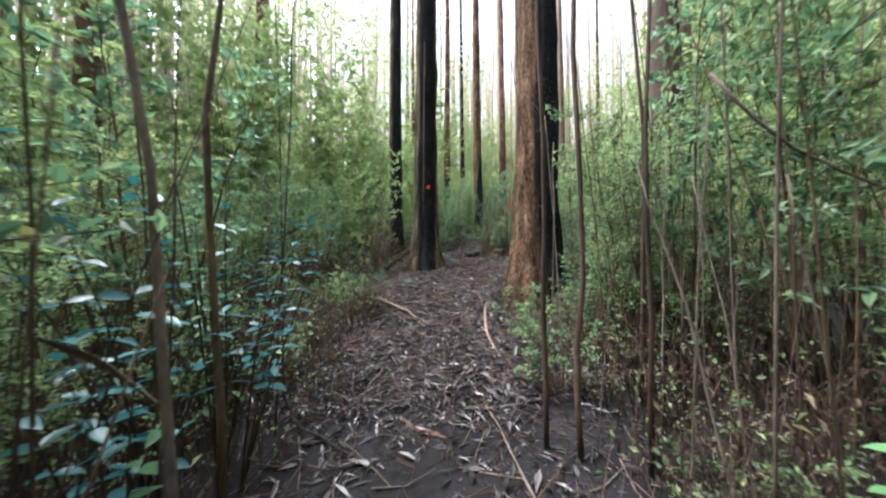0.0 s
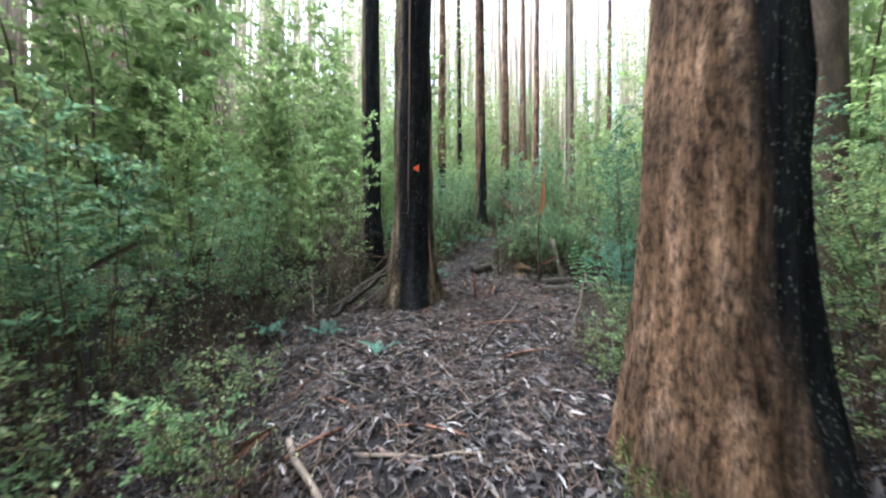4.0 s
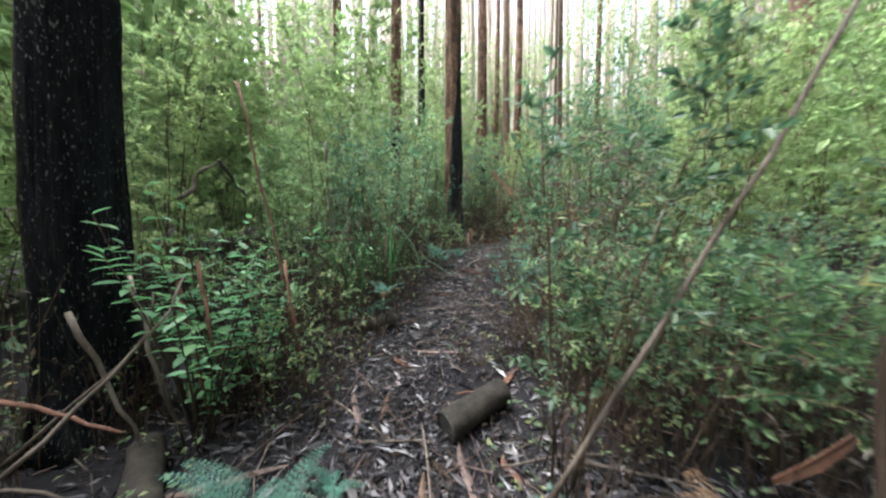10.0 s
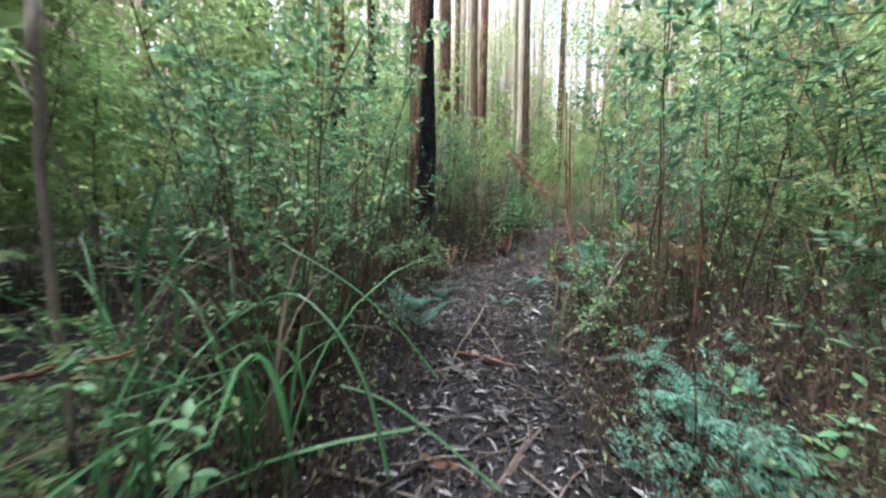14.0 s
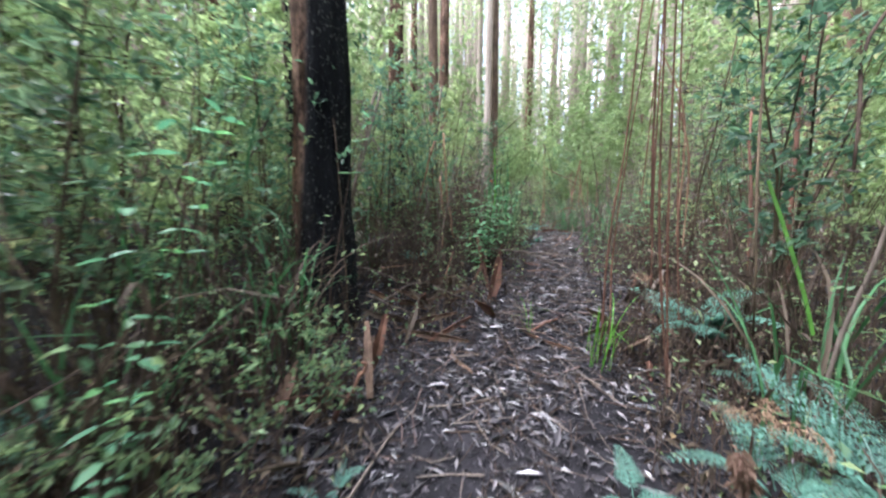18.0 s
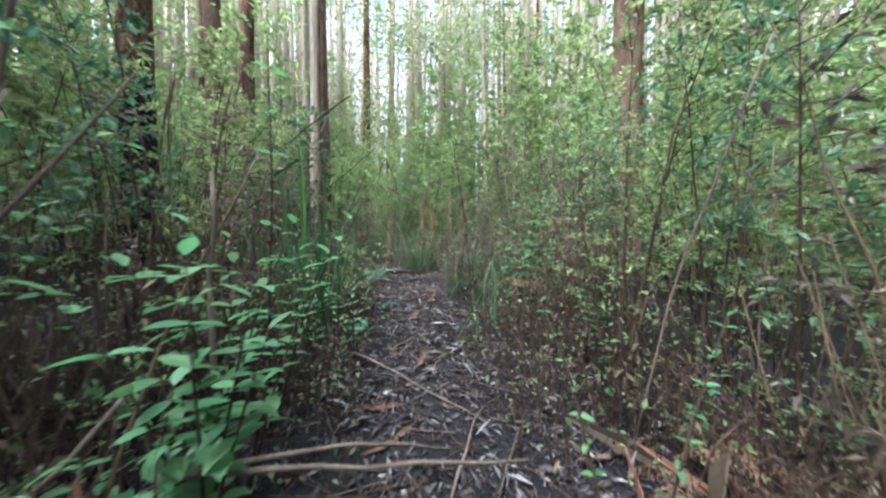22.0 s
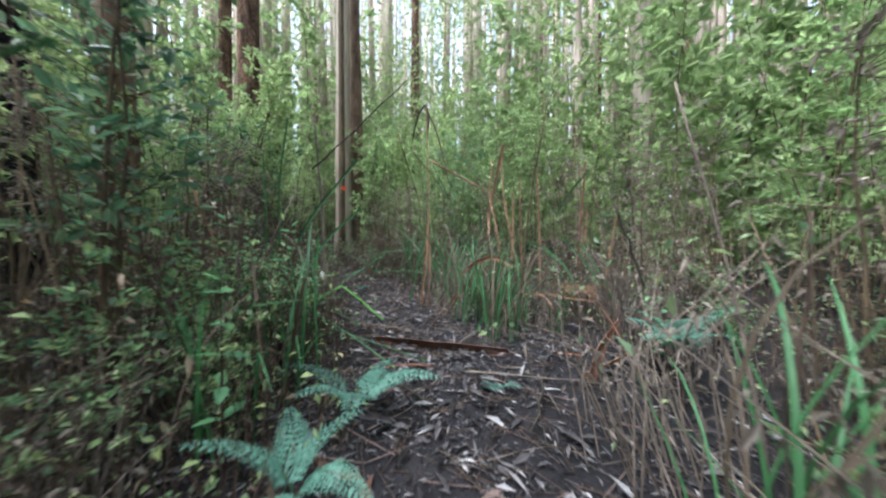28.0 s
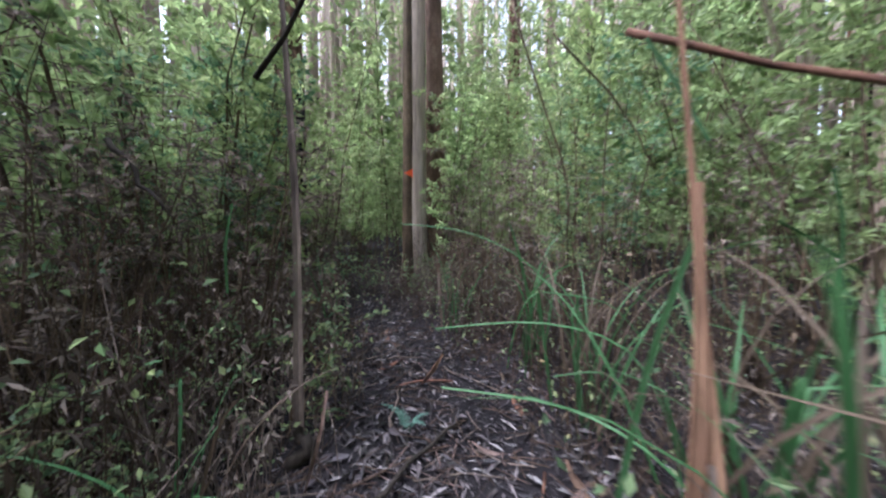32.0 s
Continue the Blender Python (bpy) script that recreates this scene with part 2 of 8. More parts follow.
M_LOG = surface("log_bark", [(0.3, (0.014, 0.012, 0.01)), (0.6, (0.042, 0.035, 0.028)), (0.85, (0.085, 0.07, 0.055))], 7, (1, 1, 0.5), bump=0.6)
M_CUT = surface("cut_wood", [(0.3, (0.03, 0.029, 0.027)), (0.7, (0.068, 0.062, 0.055))], 14)
M_SLIVER = surface("bark_sliver", [(0.3, (0.06, 0.042, 0.037)), (0.6, (0.13, 0.092, 0.08)), (0.85, (0.25, 0.19, 0.165))], 8, (1, 1, 0.2), island=0.5)
M_EARTH = surface("dark_earth", [(0.3, (0.0045, 0.004, 0.005)), (0.55, (0.0115, 0.0098, 0.0118)), (0.8, (0.025, 0.0215, 0.0245))], 1.4, fine=18.0, bump=0.8)
M_TANBARK = surface("flaky_bark", [(0.25, (0.055, 0.036, 0.027)), (0.5, (0.15, 0.095, 0.065)), (0.75, (0.25, 0.18, 0.13))], 5.0, (1, 1, 0.35), bump=0.8, fine=30)
M_DARKBARK = surface("dark_rough_bark", [(0.25, (0.025, 0.019, 0.015)), (0.5, (0.065, 0.046, 0.035)), (0.75, (0.12, 0.09, 0.07))], 5.0, (1, 1, 0.35), bump=0.8, fine=30)
# pale bark; on distant trunks its lightness also stands in for haze
M_PALE_HAZE_BARK = surface("pale_hazed_bark", [(0.25, (0.17, 0.135, 0.11)), (0.5, (0.32, 0.265, 0.22)), (0.75, (0.47, 0.42, 0.37))], 3.0, (1, 1, 0.1), fine=20, island=0.25)
M_BIG = char_bark("half_burnt_bark", 0.9, (0.17, 0.11, 0.073), 1.6, side=12.0, rise=0.1)
M_FLAG = char_bark("burnt_bark", 2.6, (0.125, 0.103, 0.075), 0.9, side=11.0, rise=0.02, both=True)
M_BLACK3 = char_bark("burnt_foot_bark", 4.6, (0.165, 0.105, 0.075), side=15.0)
M_FARBURNT = char_bark("far_burnt_bark", 4.5, (0.19, 0.12, 0.088), 2.0)
M_SPLINTER = surface("orange_splinter", [(0.3, (0.2, 0.07, 0.035)), (0.6, (0.42, 0.17, 0.085)), (0.85, (0.55, 0.3, 0.17))], 9, (1, 1, 0.15), island=0.2)
# leaf green with the sky's bluish sheen put into the base colour
M_TEAL = leaf_material("bluish_sheen_leaf", [(0.0, (0.015, 0.085, 0.085)), (0.6, (0.03, 0.13, 0.14)), (1.0, (0.05, 0.18, 0.21))], 0.25, 0.35, 0.6, 1.3, 1.0)
M_REED = surface("dead_reed", [(0.3, (0.13, 0.07, 0.045)), (0.6, (0.25, 0.15, 0.095)), (0.85, (0.36, 0.25, 0.16))], 8, (1, 1, 0.12), island=0.3)
M_RUST = leaf_material("rusty_leaflet", [(0.0, (0.15, 0.08, 0.05)), (1.0, (0.32, 0.19, 0.125))], 0.25, 0.8, 0.1, 1.3)
M_MOSS = leaf_material("moss", [(0.0, (0.04, 0.06, 0.015)), (1.0, (0.1, 0.14, 0.03))], 0.1, 0.9, 0.1)
M_MARK = surface("orange_plastic", [(0.3, (0.75, 0.09, 0.02)), (0.7, (0.85, 0.13, 0.03))], 6, rough=0.4, bump=0.05)
M_WHITE = surface("white_plastic", [(0.3, (0.7, 0.7, 0.7)), (0.7, (0.8, 0.8, 0.8))], 6, rough=0.5, bump=0.05)
M_STRIP = surface("pale_strip", [(0.3, (0.2, 0.13, 0.105)), (0.7, (0.31, 0.22, 0.18))], 8, (1, 1, 0.2))


# ---- mesh tools ----
def mesh_of(name, verts, tris, mat, smooth=False):
    verts, tris = np.asarray(verts, np.float32).reshape(-1, 3), np.asarray(tris, np.int32)
    me = bpy.data.meshes.new(name)
    k = tris.shape[1]
    me.vertices.add(len(verts))
    me.vertices.foreach_set("co", verts.ravel())
    me.loops.add(tris.size)
    me.loops.foreach_set("vertex_index", tris.ravel())
    me.polygons.add(len(tris))
    me.polygons.foreach_set("loop_start", np.arange(0, tris.size, k, dtype=np.int32))
    me.polygons.foreach_set("use_smooth", np.full(len(tris), smooth))
    me.update(calc_edges=True)
    me.materials.append(mat)
    return me


class Pile:
    """Gathers quads and triangles (as triangles) for one mesh."""
    def __init__(self):
        self.v, self.f, self.n = [], [], 0

    def add(self, v, f):
        v = np.asarray(v, float).reshape(-1, 3)
        self.v.append(v)
        self.f.append(np.asarray(f, int) + self.n)
        self.n += len(v)

    def mesh(self, name, mat, smooth=False):
        return mesh_of(name, np.concatenate(self.v), np.concatenate(self.f), mat, smooth)


def unit(a):
    return a / np.maximum(np.linalg.norm(a, axis=-1, keepdims=True), 1e-9)


def tube(pts, radii, sides=6, rng=None, rough=0.0, cap=True):
    """Triangles of a tube along pts; rough makes the wall uneven."""
    pts, radii = np.asarray(pts, float), np.asarray(radii, float)
    k = len(pts)
    d = unit(np.gradient(pts, axis=0))
    ref = np.array([1.0, 0, 0]) if abs(d[0][2]) > 0.7 else np.array([0, 0, 1.0])
    u = unit(np.cross(d, ref))
    w = np.cross(d, u)
    a = np.arange(sides) * 2 * np.pi / sides
    rr = radii[:, None] * (np.ones((k, sides)) if rng is None else 1 + rough * rng.normal(size=(k, sides)))
    ring = pts[:, None] + rr[..., None] * (np.cos(a)[None, :, None] * u[:, None] + np.sin(a)[None, :, None] * w[:, None])
    v = ring.reshape(-1, 3)
    i, j = np.meshgrid(np.arange(k - 1), np.arange(sides), indexing="ij")
    p, q = (i * sides + j).ravel(), (i * sides + (j + 1) % sides).ravel()
    f = np.concatenate([np.stack([p, q, q + sides], 1), np.stack([p, q + sides, p + sides], 1)])
    if cap and sides > 3:
        v = np.concatenate([v, pts[:1], pts[-1:]])
        jj = np.arange(sides)
        nx = (jj + 1) % sides
        f = np.concatenate([f, np.stack([nx, jj, np.full(sides, k * sides)], 1),
                            np.stack([(k - 1) * sides + jj, (k - 1) * sides + nx, np.full(sides, k * sides + 1)], 1)])
    return v, f


def leaves(pos, way, size, width, rng, fold=0.25, droop=0.0, fine=False, flat=0.5):
    """Folded leaves at pos, pointing along way. fine: eight triangles with a bent midrib, else two."""
    n = len(pos)
    way = unit(way)
    up = unit(np.array([0, 0, 1.0]) + rng.normal(size=(n, 3)) * flat)
    side = unit(np.cross(way, up))
    nor = np.cross(side, way)
    L, W = np.broadcast_to(size, n)[:, None], np.broadcast_to(width, n)[:, None]
    down = np.array([0, 0, -1.0]) * droop * L
    if not fine:
        mid = pos + way * L * 0.45
        v = np.stack([pos, mid + side * W / 2 + nor * W * fold, pos + way * L + down, mid - side * W / 2 + nor * W * fold], 1)
        b = np.arange(n)[:, None] * 4
        return v.reshape(-1, 3), np.concatenate([b + [0, 2, 1], b + [0, 3, 2]])
    c1, c2 = pos + way * L * 0.33 + down * 0.1, pos + way * L * 0.7 + down * 0.45
    tip = pos + way * L + down
    v = np.stack([pos, c1 + side * W / 2 + nor * W * fold, c1, c1 - side * W / 2 + nor * W * fold,
                  c2 + side * W * 0.36 + nor * W * fold * 0.7, c2, c2 - side * W * 0.36 + nor * W * fold * 0.7, tip], 1)
    b = np.arange(n)[:, None] * 8
    t = [[0, 2, 1], [0, 3, 2], [1, 2, 5], [1, 5, 4], [2, 3, 6], [2, 6, 5], [4, 5, 7], [5, 6, 7]]
    return v.reshape(-1, 3), np.concatenate([b + k for k in t])


def part(name, mesh, parent, label="", m=None):
    ob = new(name, mesh)
    ob.parent = parent
    if m is not None:
        ob.matrix_basis = m
    if label:
        ob["label"] = label
    return ob


# ---- the lie of the land ----
RISE_W = np.array([-200.0, -40, -6, 0, 3.6, 5.0, 8.0, 9.8, 11.4, 14.2, 15.5, 17.0, 19.6, 21.9, 23.7, 26.7, 28.0, 34, 60, 400])
RISE_Z = np.array([-8.0, -3.0, -0.6, 0, 0.5, 0.78, 1.18, 1.42, 1.68, 2.26, 2.42, 2.6, 3.02, 3.32, 3.42, 3.45, 3.52, 3.9, 5.5, 14])
_w = np.linspace(-200, 400, 6001)
_z = np.interp(_w, RISE_W, RISE_Z)
_z = np.convolve(np.pad(_z, 8, mode="edge"), np.ones(17) / 17, mode="valid")

TRACK = np.array([e[:2] for _, e, _, _ in PATH])
TIMES = np.array([r[0] for r in PATH])
AHEAD = np.array([math.sin(radians(24)), math.cos(radians(24))])
TRACK = np.concatenate([TRACK[:1] + [[0, -3.0]], TRACK, TRACK[-1:] + AHEAD * 2.0, TRACK[-1:] + AHEAD * 2.0 + [[0.2, 2.0]]])
TIMES = np.concatenate([[-3.0], TIMES, [35.0, 40.0]])


def off_track(x, y):
    """Signed distance from the walked line (right positive) and the time at its nearest point."""
    q = np.stack([np.asarray(x, float).ravel(), np.asarray(y, float).ravel()], 1)
    best, sign, when = np.full(len(q), 1e9), np.zeros(len(q)), np.zeros(len(q))
    for k in range(len(TRACK) - 1):
        a, d = TRACK[k], TRACK[k + 1] - TRACK[k]
        s = np.clip(((q - a) @ d) / (d @ d), 0, 1)
        r = q - a - s[:, None] * d
        e = np.hypot(r[:, 0], r[:, 1])
        hit = e < best
        best[hit] = e[hit]
        sign[hit] = np.sign(r[hit, 0] * d[1] - r[hit, 1] * d[0])
        when[hit] = TIMES[k] + s[hit] * (TIMES[k + 1] - TIMES[k])
    return best * sign, when


def lie(x, y):
    """Height of the ground."""
    x, y = np.asarray(x, float), np.asarray(y, float)
    z = np.interp(y + 0.45 * x, _w, _z)
    z = z + 0.03 * np.sin(2.3 * x + 1.1 * y) * np.sin(1.7 * y - 0.6 * x) + 0.015 * np.sin(6.1 * x - 3.0 * y) * np.sin(5.3 * y + 1.0)
    return z


EDGE_T = np.array([-3, 0, 1.5, 3.5, 5.5, 7.0, 8.5, 9.5, 10.5, 11.5, 12.5, 14.5, 17, 19, 21, 23, 26, 28, 30, 32, 40.0])
EDGE_L = np.array([0.6, 0.65, 1.2, 2.2, 2.6, 2.8, 2.2, 1.5, 1.2, 0.9, 0.7, 0.65, 0.75, 0.95, 1.0, 0.6, 0.55, 0.8, 0.75, 0.65, 0.5])
EDGE_R = np.array([0.7, 0.8, 1.15, 1.25, 2.0, 2.8, 2.4, 2.0, 1.6, 1.1, 0.6, 0.65, 1.0, 1.1, 1.1, 0.8, 0.8, 1.3, 1.8, 1.2, 0.5])


def free_of_track(x, y, extra=0.0):
    d, t = off_track(x, y)
    edge = np.where(d < 0, np.interp(t, EDGE_T, EDGE_L), np.interp(t, EDGE_T, EDGE_R))
    return np.abs(d) - edge - extra


# ---- ground ----
def axis(lo, hi, step, far):
    core = np.arange(lo, hi + 1e-6, step)
    grow = np.cumsum(step * 1.22 ** np.arange(1, 60))
    grow = grow[grow < far]
    return np.concatenate([lo - grow[::-1], core, hi + grow])


gx, gy = axis(-6, 16, 0.17, 420), axis(-3, 31, 0.17, 420)
GX, GY = np.meshgrid(gx, gy, indexing="ij")
GZ = lie(GX, GY)
rng = np.random.default_rng(5)
near = (GX > -6.5) & (GX < 16.5) & (GY > -3.5) & (GY < 31.5)
GZ = GZ + near * rng.normal(size=GZ.shape) * 0.008
ni, nj = len(gx), len(gy)
ii, jj = np.meshgrid(np.arange(ni - 1), np.arange(nj - 1), indexing="ij")
q0 = (ii * nj + jj).ravel()
ground = new("ground", mesh_of("ground", np.stack([GX, GY, GZ], -1), np.stack([q0, q0 + nj, q0 + nj + 1, q0 + 1], 1), M_EARTH, True))
tagged(ground, "dark damp forest earth rising gently along a foot track", "ground", kind="structure")


# ---- trees ----
# cheap foliage for crowns above the view, added for shade from overhead
def crown_mesh(name, rng, n=500, spread=3.2, depth=5.0):
    c = rng.normal(size=(26, 3)) * [spread * 0.55, spread * 0.55, depth * 0.4]
    p = c[rng.integers(0, 26, n)] + rng.normal(size=(n, 3)) * 0.55
    v, f = leaves(p, rng.normal(size=(n, 3)) + [0, 0, -0.5], rng.uniform(0.25, 0.5, n), rng.uniform(0.12, 0.22, n), rng, flat=1.0)
    return mesh_of(name, v, f, M_PALE_HAZE)


rng = np.random.default_rng(11)
CROWNS = [crown_mesh("crown", rng) for _ in range(3)]


def tree(x, y, r, mat, rng, height=34.0, lean=(0.0, 0.0), flare=1.7, sides=14, label="", limbs=True, rings=34, ridges=0.0, foot=0.0, furrow=0.0):
    """A tall forest tree: flared, uneven tapering trunk, a few limbs high up and a crown above them."""
    base = new("tree")
    z0 = float(lie(x, y)) - 0.12
    base.location = (x, y, z0)
    h = np.concatenate([[0, 0.12, 0.28, 0.5, 0.8, 1.2, 1.7, 2.3, 3.0], np.linspace(3.8, height, rings - 9)])
    rad = r * (1 - 0.75 * h / height) * (1 + (flare - 1) * np.exp(-h / (0.45 + foot)))
    wob = np.cumsum(rng.normal(size=(len(h), 2)) * 0.012, 0) * r / 0.3
    pts = np.stack([h * lean[0] + wob[:, 0], h * lean[1] + wob[:, 1], h], 1)
    pts[:, :2] -= pts[3, :2] * 0
    v, f = tube(pts, rad, sides, rng, 0.035)
    if furrow:  # long vertical plates of bark
        k = len(h) * sides
        cen = np.repeat(pts, sides, 0)
        deep = np.tile(rng.choice([-1.0, 0.0, 0.4, 1.0], sides), (len(h), 1)) * 0.6 + np.repeat(rng.normal(size=(len(h) // 3 + 1, sides)), 3, 0)[:len(h)] * 0.5
        v[:k] = cen + (v[:k] - cen) * (1 + furrow * deep.reshape(-1, 1))
    if ridges:
        k = len(h) * sides
        a = np.tile(np.arange(sides) * 2 * np.pi / sides, len(h))
        hh = np.repeat(h, sides)
        cen = np.repeat(pts, sides, 0)
        amp = 1 + ridges * np.exp(-hh / 0.5) * np.maximum(0, np.sin(a * 4 + 1.0)) ** 2
        v[:k] = cen + (v[:k] - cen) * amp[:, None]
    part("trunk", mesh_of("trunk", v, f, mat, True), base)
    if limbs:
        top = pts[-1]
        for k in range(5):
            s = height * rng.uniform(0.68, 0.95)
            at = np.array([np.interp(s, h, pts[:, 0]), np.interp(s, h, pts[:, 1]), s])
            a = rng.uniform(0, 6.28)
            d = np.array([math.cos(a), math.sin(a), rng.uniform(0.5, 1.1)]) * rng.uniform(2, 3.5)
            v, f = tube([at, at + d * 0.5 + [0, 0, 0.2], at + d], [r * 0.3, r * 0.2, r * 0.06], 5)
            part("limb", mesh_of("limb", v, f, mat, True), base)
        # added crown, mostly unseen: it completes the tree and shades the ground
        part("crown", CROWNS[int(rng.integers(0, 3))], base, m=Matrix.Translation((top[0], top[1], height - 2.5)) @ Matrix.Rotation(rng.uniform(0, 6.28), 4, "Z"))
    return tagged(base, label, "tree")


rng = np.random.default_rng(21)
tree(1.54, 4.88, 0.345, M_BIG, rng, lean=(0.02, 0.01), flare=1.75, sides=72, rings=60, foot=0.2, furrow=0.014,
     label="large tree with flaky tan bark, one side charred black")
tree(-0.505, 8.43, 0.335, M_FLAG, rng, lean=(0.012, 0.0), flare=1.6, sides=84, rings=60, ridges=0.35, foot=0.1, furrow=0.014,
     label="fire-blackened tree trunk with a flared foot beside the track")
tree(-1.7, 10.9, 0.245, M_FLAG, rng, lean=(0.0, 0.005), flare=1.5, sides=56, furrow=0.014,
     label="black charred tree trunk spotted with pale lichen")
tree(2.06, 17.02, 0.255, M_BLACK3, rng, lean=(-0.004, 0.0), flare=1.22, sides=56, furrow=0.014,
     label="tree with charred black foot and tan upper trunk")
FAR_NAMED = [  # x, y, radius, material, label
    (6.1, 8.0, 0.42, M_DARKBARK, "thick brown tree with a broad flared base"),
    (9.0, 11.1, 0.32, M_TANBARK, "tan-barked tree standing in the shrubs"),
    (-9.3, 15.0, 0.42, M_FARBURNT, "brown tree with burnt lower trunk"),
    (0.35, 22.0, 0.27, M_FARBURNT, "reddish tree with burnt foot in the shrubs"),
    (1.65, 24.0, 0.2, M_FLAG, "slim dark burnt tree trunk"),
    (8.43, 28.74, 0.3, M_FARBURNT, "tall red-brown tree behind the shrubs"),
    (5.2, 25.6, 0.34, M_FARBURNT, "dark thick tree among the shrubs"),
    (6.3, 24.6, 0.2, M_TANBARK, "brown tree among the shrubs"),
    (11.1, 28.4, 0.26, M_PALE_HAZE_BARK, "pale smooth-barked tree beside the track"),
    (11.72, 28.65, 0.24, M_TANBARK, "tan tree beside a pale one"),
    (10.42, 27.0, 0.09, M_STEM, "slender dark tree beside the track"),
    (13.8, 17.1, 0.45, M_TANBARK, "tan tree rising from dense shrubs"),
    (12.6, 30.6, 0.2, M_TANBARK, "reddish tan tree trunk"),
]
for x, y, r, m, text in FAR_NAMED:
    tree(x, y, r, m, rng, lean=tuple(rng.normal(size=2) * 0.008), sides=14, flare=1.5, label=text)
placed = [(x, y) for x, y, *_ in FAR_NAMED] + [(1.54, 4.88), (-0.505, 8.43), (-1.69, 10.86), (2.06, 17.02)]
count = 0
while count < 270:
    a, d = rng.uniform(0, 6.28), 9 + 38 * math.sqrt(rng.uniform())
    x, y = 4 + d * math.cos(a), 13 + d * math.sin(a) * 1.15
    if free_of_track(x, y)[0] < 4.5 or min(math.hypot(x - p, y - q) for p, q in placed) < 1.2:
        continue
    placed.append((x, y))
    kind = int(rng.integers(0, 10))
    mat, text = ((M_PALE_HAZE_BARK, "tall pale-barked forest tree, lightened for haze") if kind < 5 else (M_FARBURNT, "tall tan forest tree with burnt foot") if kind < 8 else (M_TANBARK, "tall brown-barked forest tree"))
    tree(x, y, rng.uniform(0.07, 0.2) if kind % 2 else rng.uniform(0.15, 0.32), mat, rng, height=rng.uniform(28, 38), lean=tuple(rng.normal(size=2) * 0.012), sides=8, rings=16, limbs=count % 4 == 0, label=text)
    count += 1


rng = np.random.default_rng(29)
pile = Pile()
for _ in range(2500):
    a, d = rng.uniform(0, 6.28), rng.uniform(24, 78)
    x, y = 4 + d * math.cos(a), 13 + d * math.sin(a) * 1.15
    if abs(off_track(x, y)[0][0]) < 13:
        continue
    z, r, l = float(lie(x, y)), rng.uniform(0.12, 0.38), rng.normal(size=2) * 0.35
    pile.add(*tube([(x, y, z - 0.2), (x + l[0], y + l[1], z + 14), (x + 2 * l[0], y + 2 * l[1], z + 34)], [r * 1.2, r * 0.85, r * 0.3], 6))
# distance haze is carried by the trunks' pale colour
tagged(new("far_trunks", pile.mesh("far_trunks", M_PALE_HAZE_BARK, True)), "slender trunks of trees deep in the forest, paled for haze", "trees", kind="stuff")


# ---- shrubs ----
def shrub_template(rng, stems=4, tall=2.7, twigs=18, per_twig=32, size=(0.03, 0.05), ratio=0.36, mat=None, fine=False, low=0.22, spread=0.22, droop=0.1, thick=0.011, twig_wood=True, shoots=0):
    """Meshes of a shrub: each stem with its twigs, and the foliage on them."""
    stem_meshes, P, W, S = [], [], [], []
    for k in range(stems):
        pile = Pile()
        a, h = rng.uniform(0, 6.28), tall * rng.uniform(0.75, 1.08)
        out = np.array([math.cos(a), math.sin(a), 0]) * spread * rng.uniform(0.6, 1.5)
        s = np.linspace(0, 1, 7)
        pts = np.outer(s, [0, 0, h]) + np.outer(s ** 1.3, out) * h * 0.5 + np.cumsum(rng.normal(size=(7, 3)) * [0.03, 0.03, 0], 0) + out * 0.25
        pts[0, 2] = -0.06
        pile.add(*tube(pts, thick * rng.uniform(0.7, 1.4) * (1 - 0.8 * s), 5))
        for _ in range(shoots):  # thin bare shoots round the stem's foot
            b = rng.normal(size=2) * 0.16
            q = np.array([b[0] + out[0] * 0.25, b[1] + out[1] * 0.25, -0.05])
            e = q + [*(rng.normal(size=2) * 0.16), tall * rng.uniform(0.25, 0.62)]
            pile.add(*tube([q, (q + e) / 2 + [*(rng.normal(size=2) * 0.035), 0], e], [0.005, 0.004, 0.002], 4))
        for j in range(twigs):
            u = low + (1 - low) * (j + rng.uniform()) / twigs
            at = np.array([np.interp(u, s, pts[:, c]) for c in range(3)])
            b = rng.uniform(0, 6.28)
            d = np.array([math.cos(b), math.sin(b), rng.uniform(0.1, 1.2)])
            d = d / np.linalg.norm(d) * rng.uniform(0.22, 0.55) * (1.15 - 0.5 * u) * (tall / 2.7) ** 0.5
            end = at + d + [0, 0, -0.05]
            if twig_wood:
                pile.add(*tube([at, end], [0.004, 0.0015], 3))
            q = rng.uniform(0.15, 1.05, per_twig)
            P.append(at + q[:, None] * (end - at) + rng.normal(size=(per_twig, 3)) * 0.012)
            W.append(unit(d)[None] * 0.8 + rng.normal(size=(per_twig, 3)) * 0.75)
            S.append(rng.uniform(*size, per_twig))
        stem_meshes.append(pile.mesh("stem", M_STEM, True))
    S = np.concatenate(S)
    v, f = leaves(np.concatenate(P), np.concatenate(W), S, S * ratio, rng, fine=fine, droop=droop, flat=0.7)
    return stem_meshes, mesh_of("foliage", v, f, mat or M_FINE)


def shrub(template, x, y, rng, scale=1.0, label="", category="shrub", group="", name="shrub", tilt=0.08):
    ob = new(name)
    ob.matrix_basis = pose(x, y, float(lie(x, y)) - 0.02, *(rng.normal(size=2) * tilt * 57), rng.uniform(0, 360)) @ Matrix.Scale(scale, 4)
    for me in template[0]:
        part("stem", me, ob)
    part("foliage", template[1], ob)
    return tagged(ob, label, category, group)


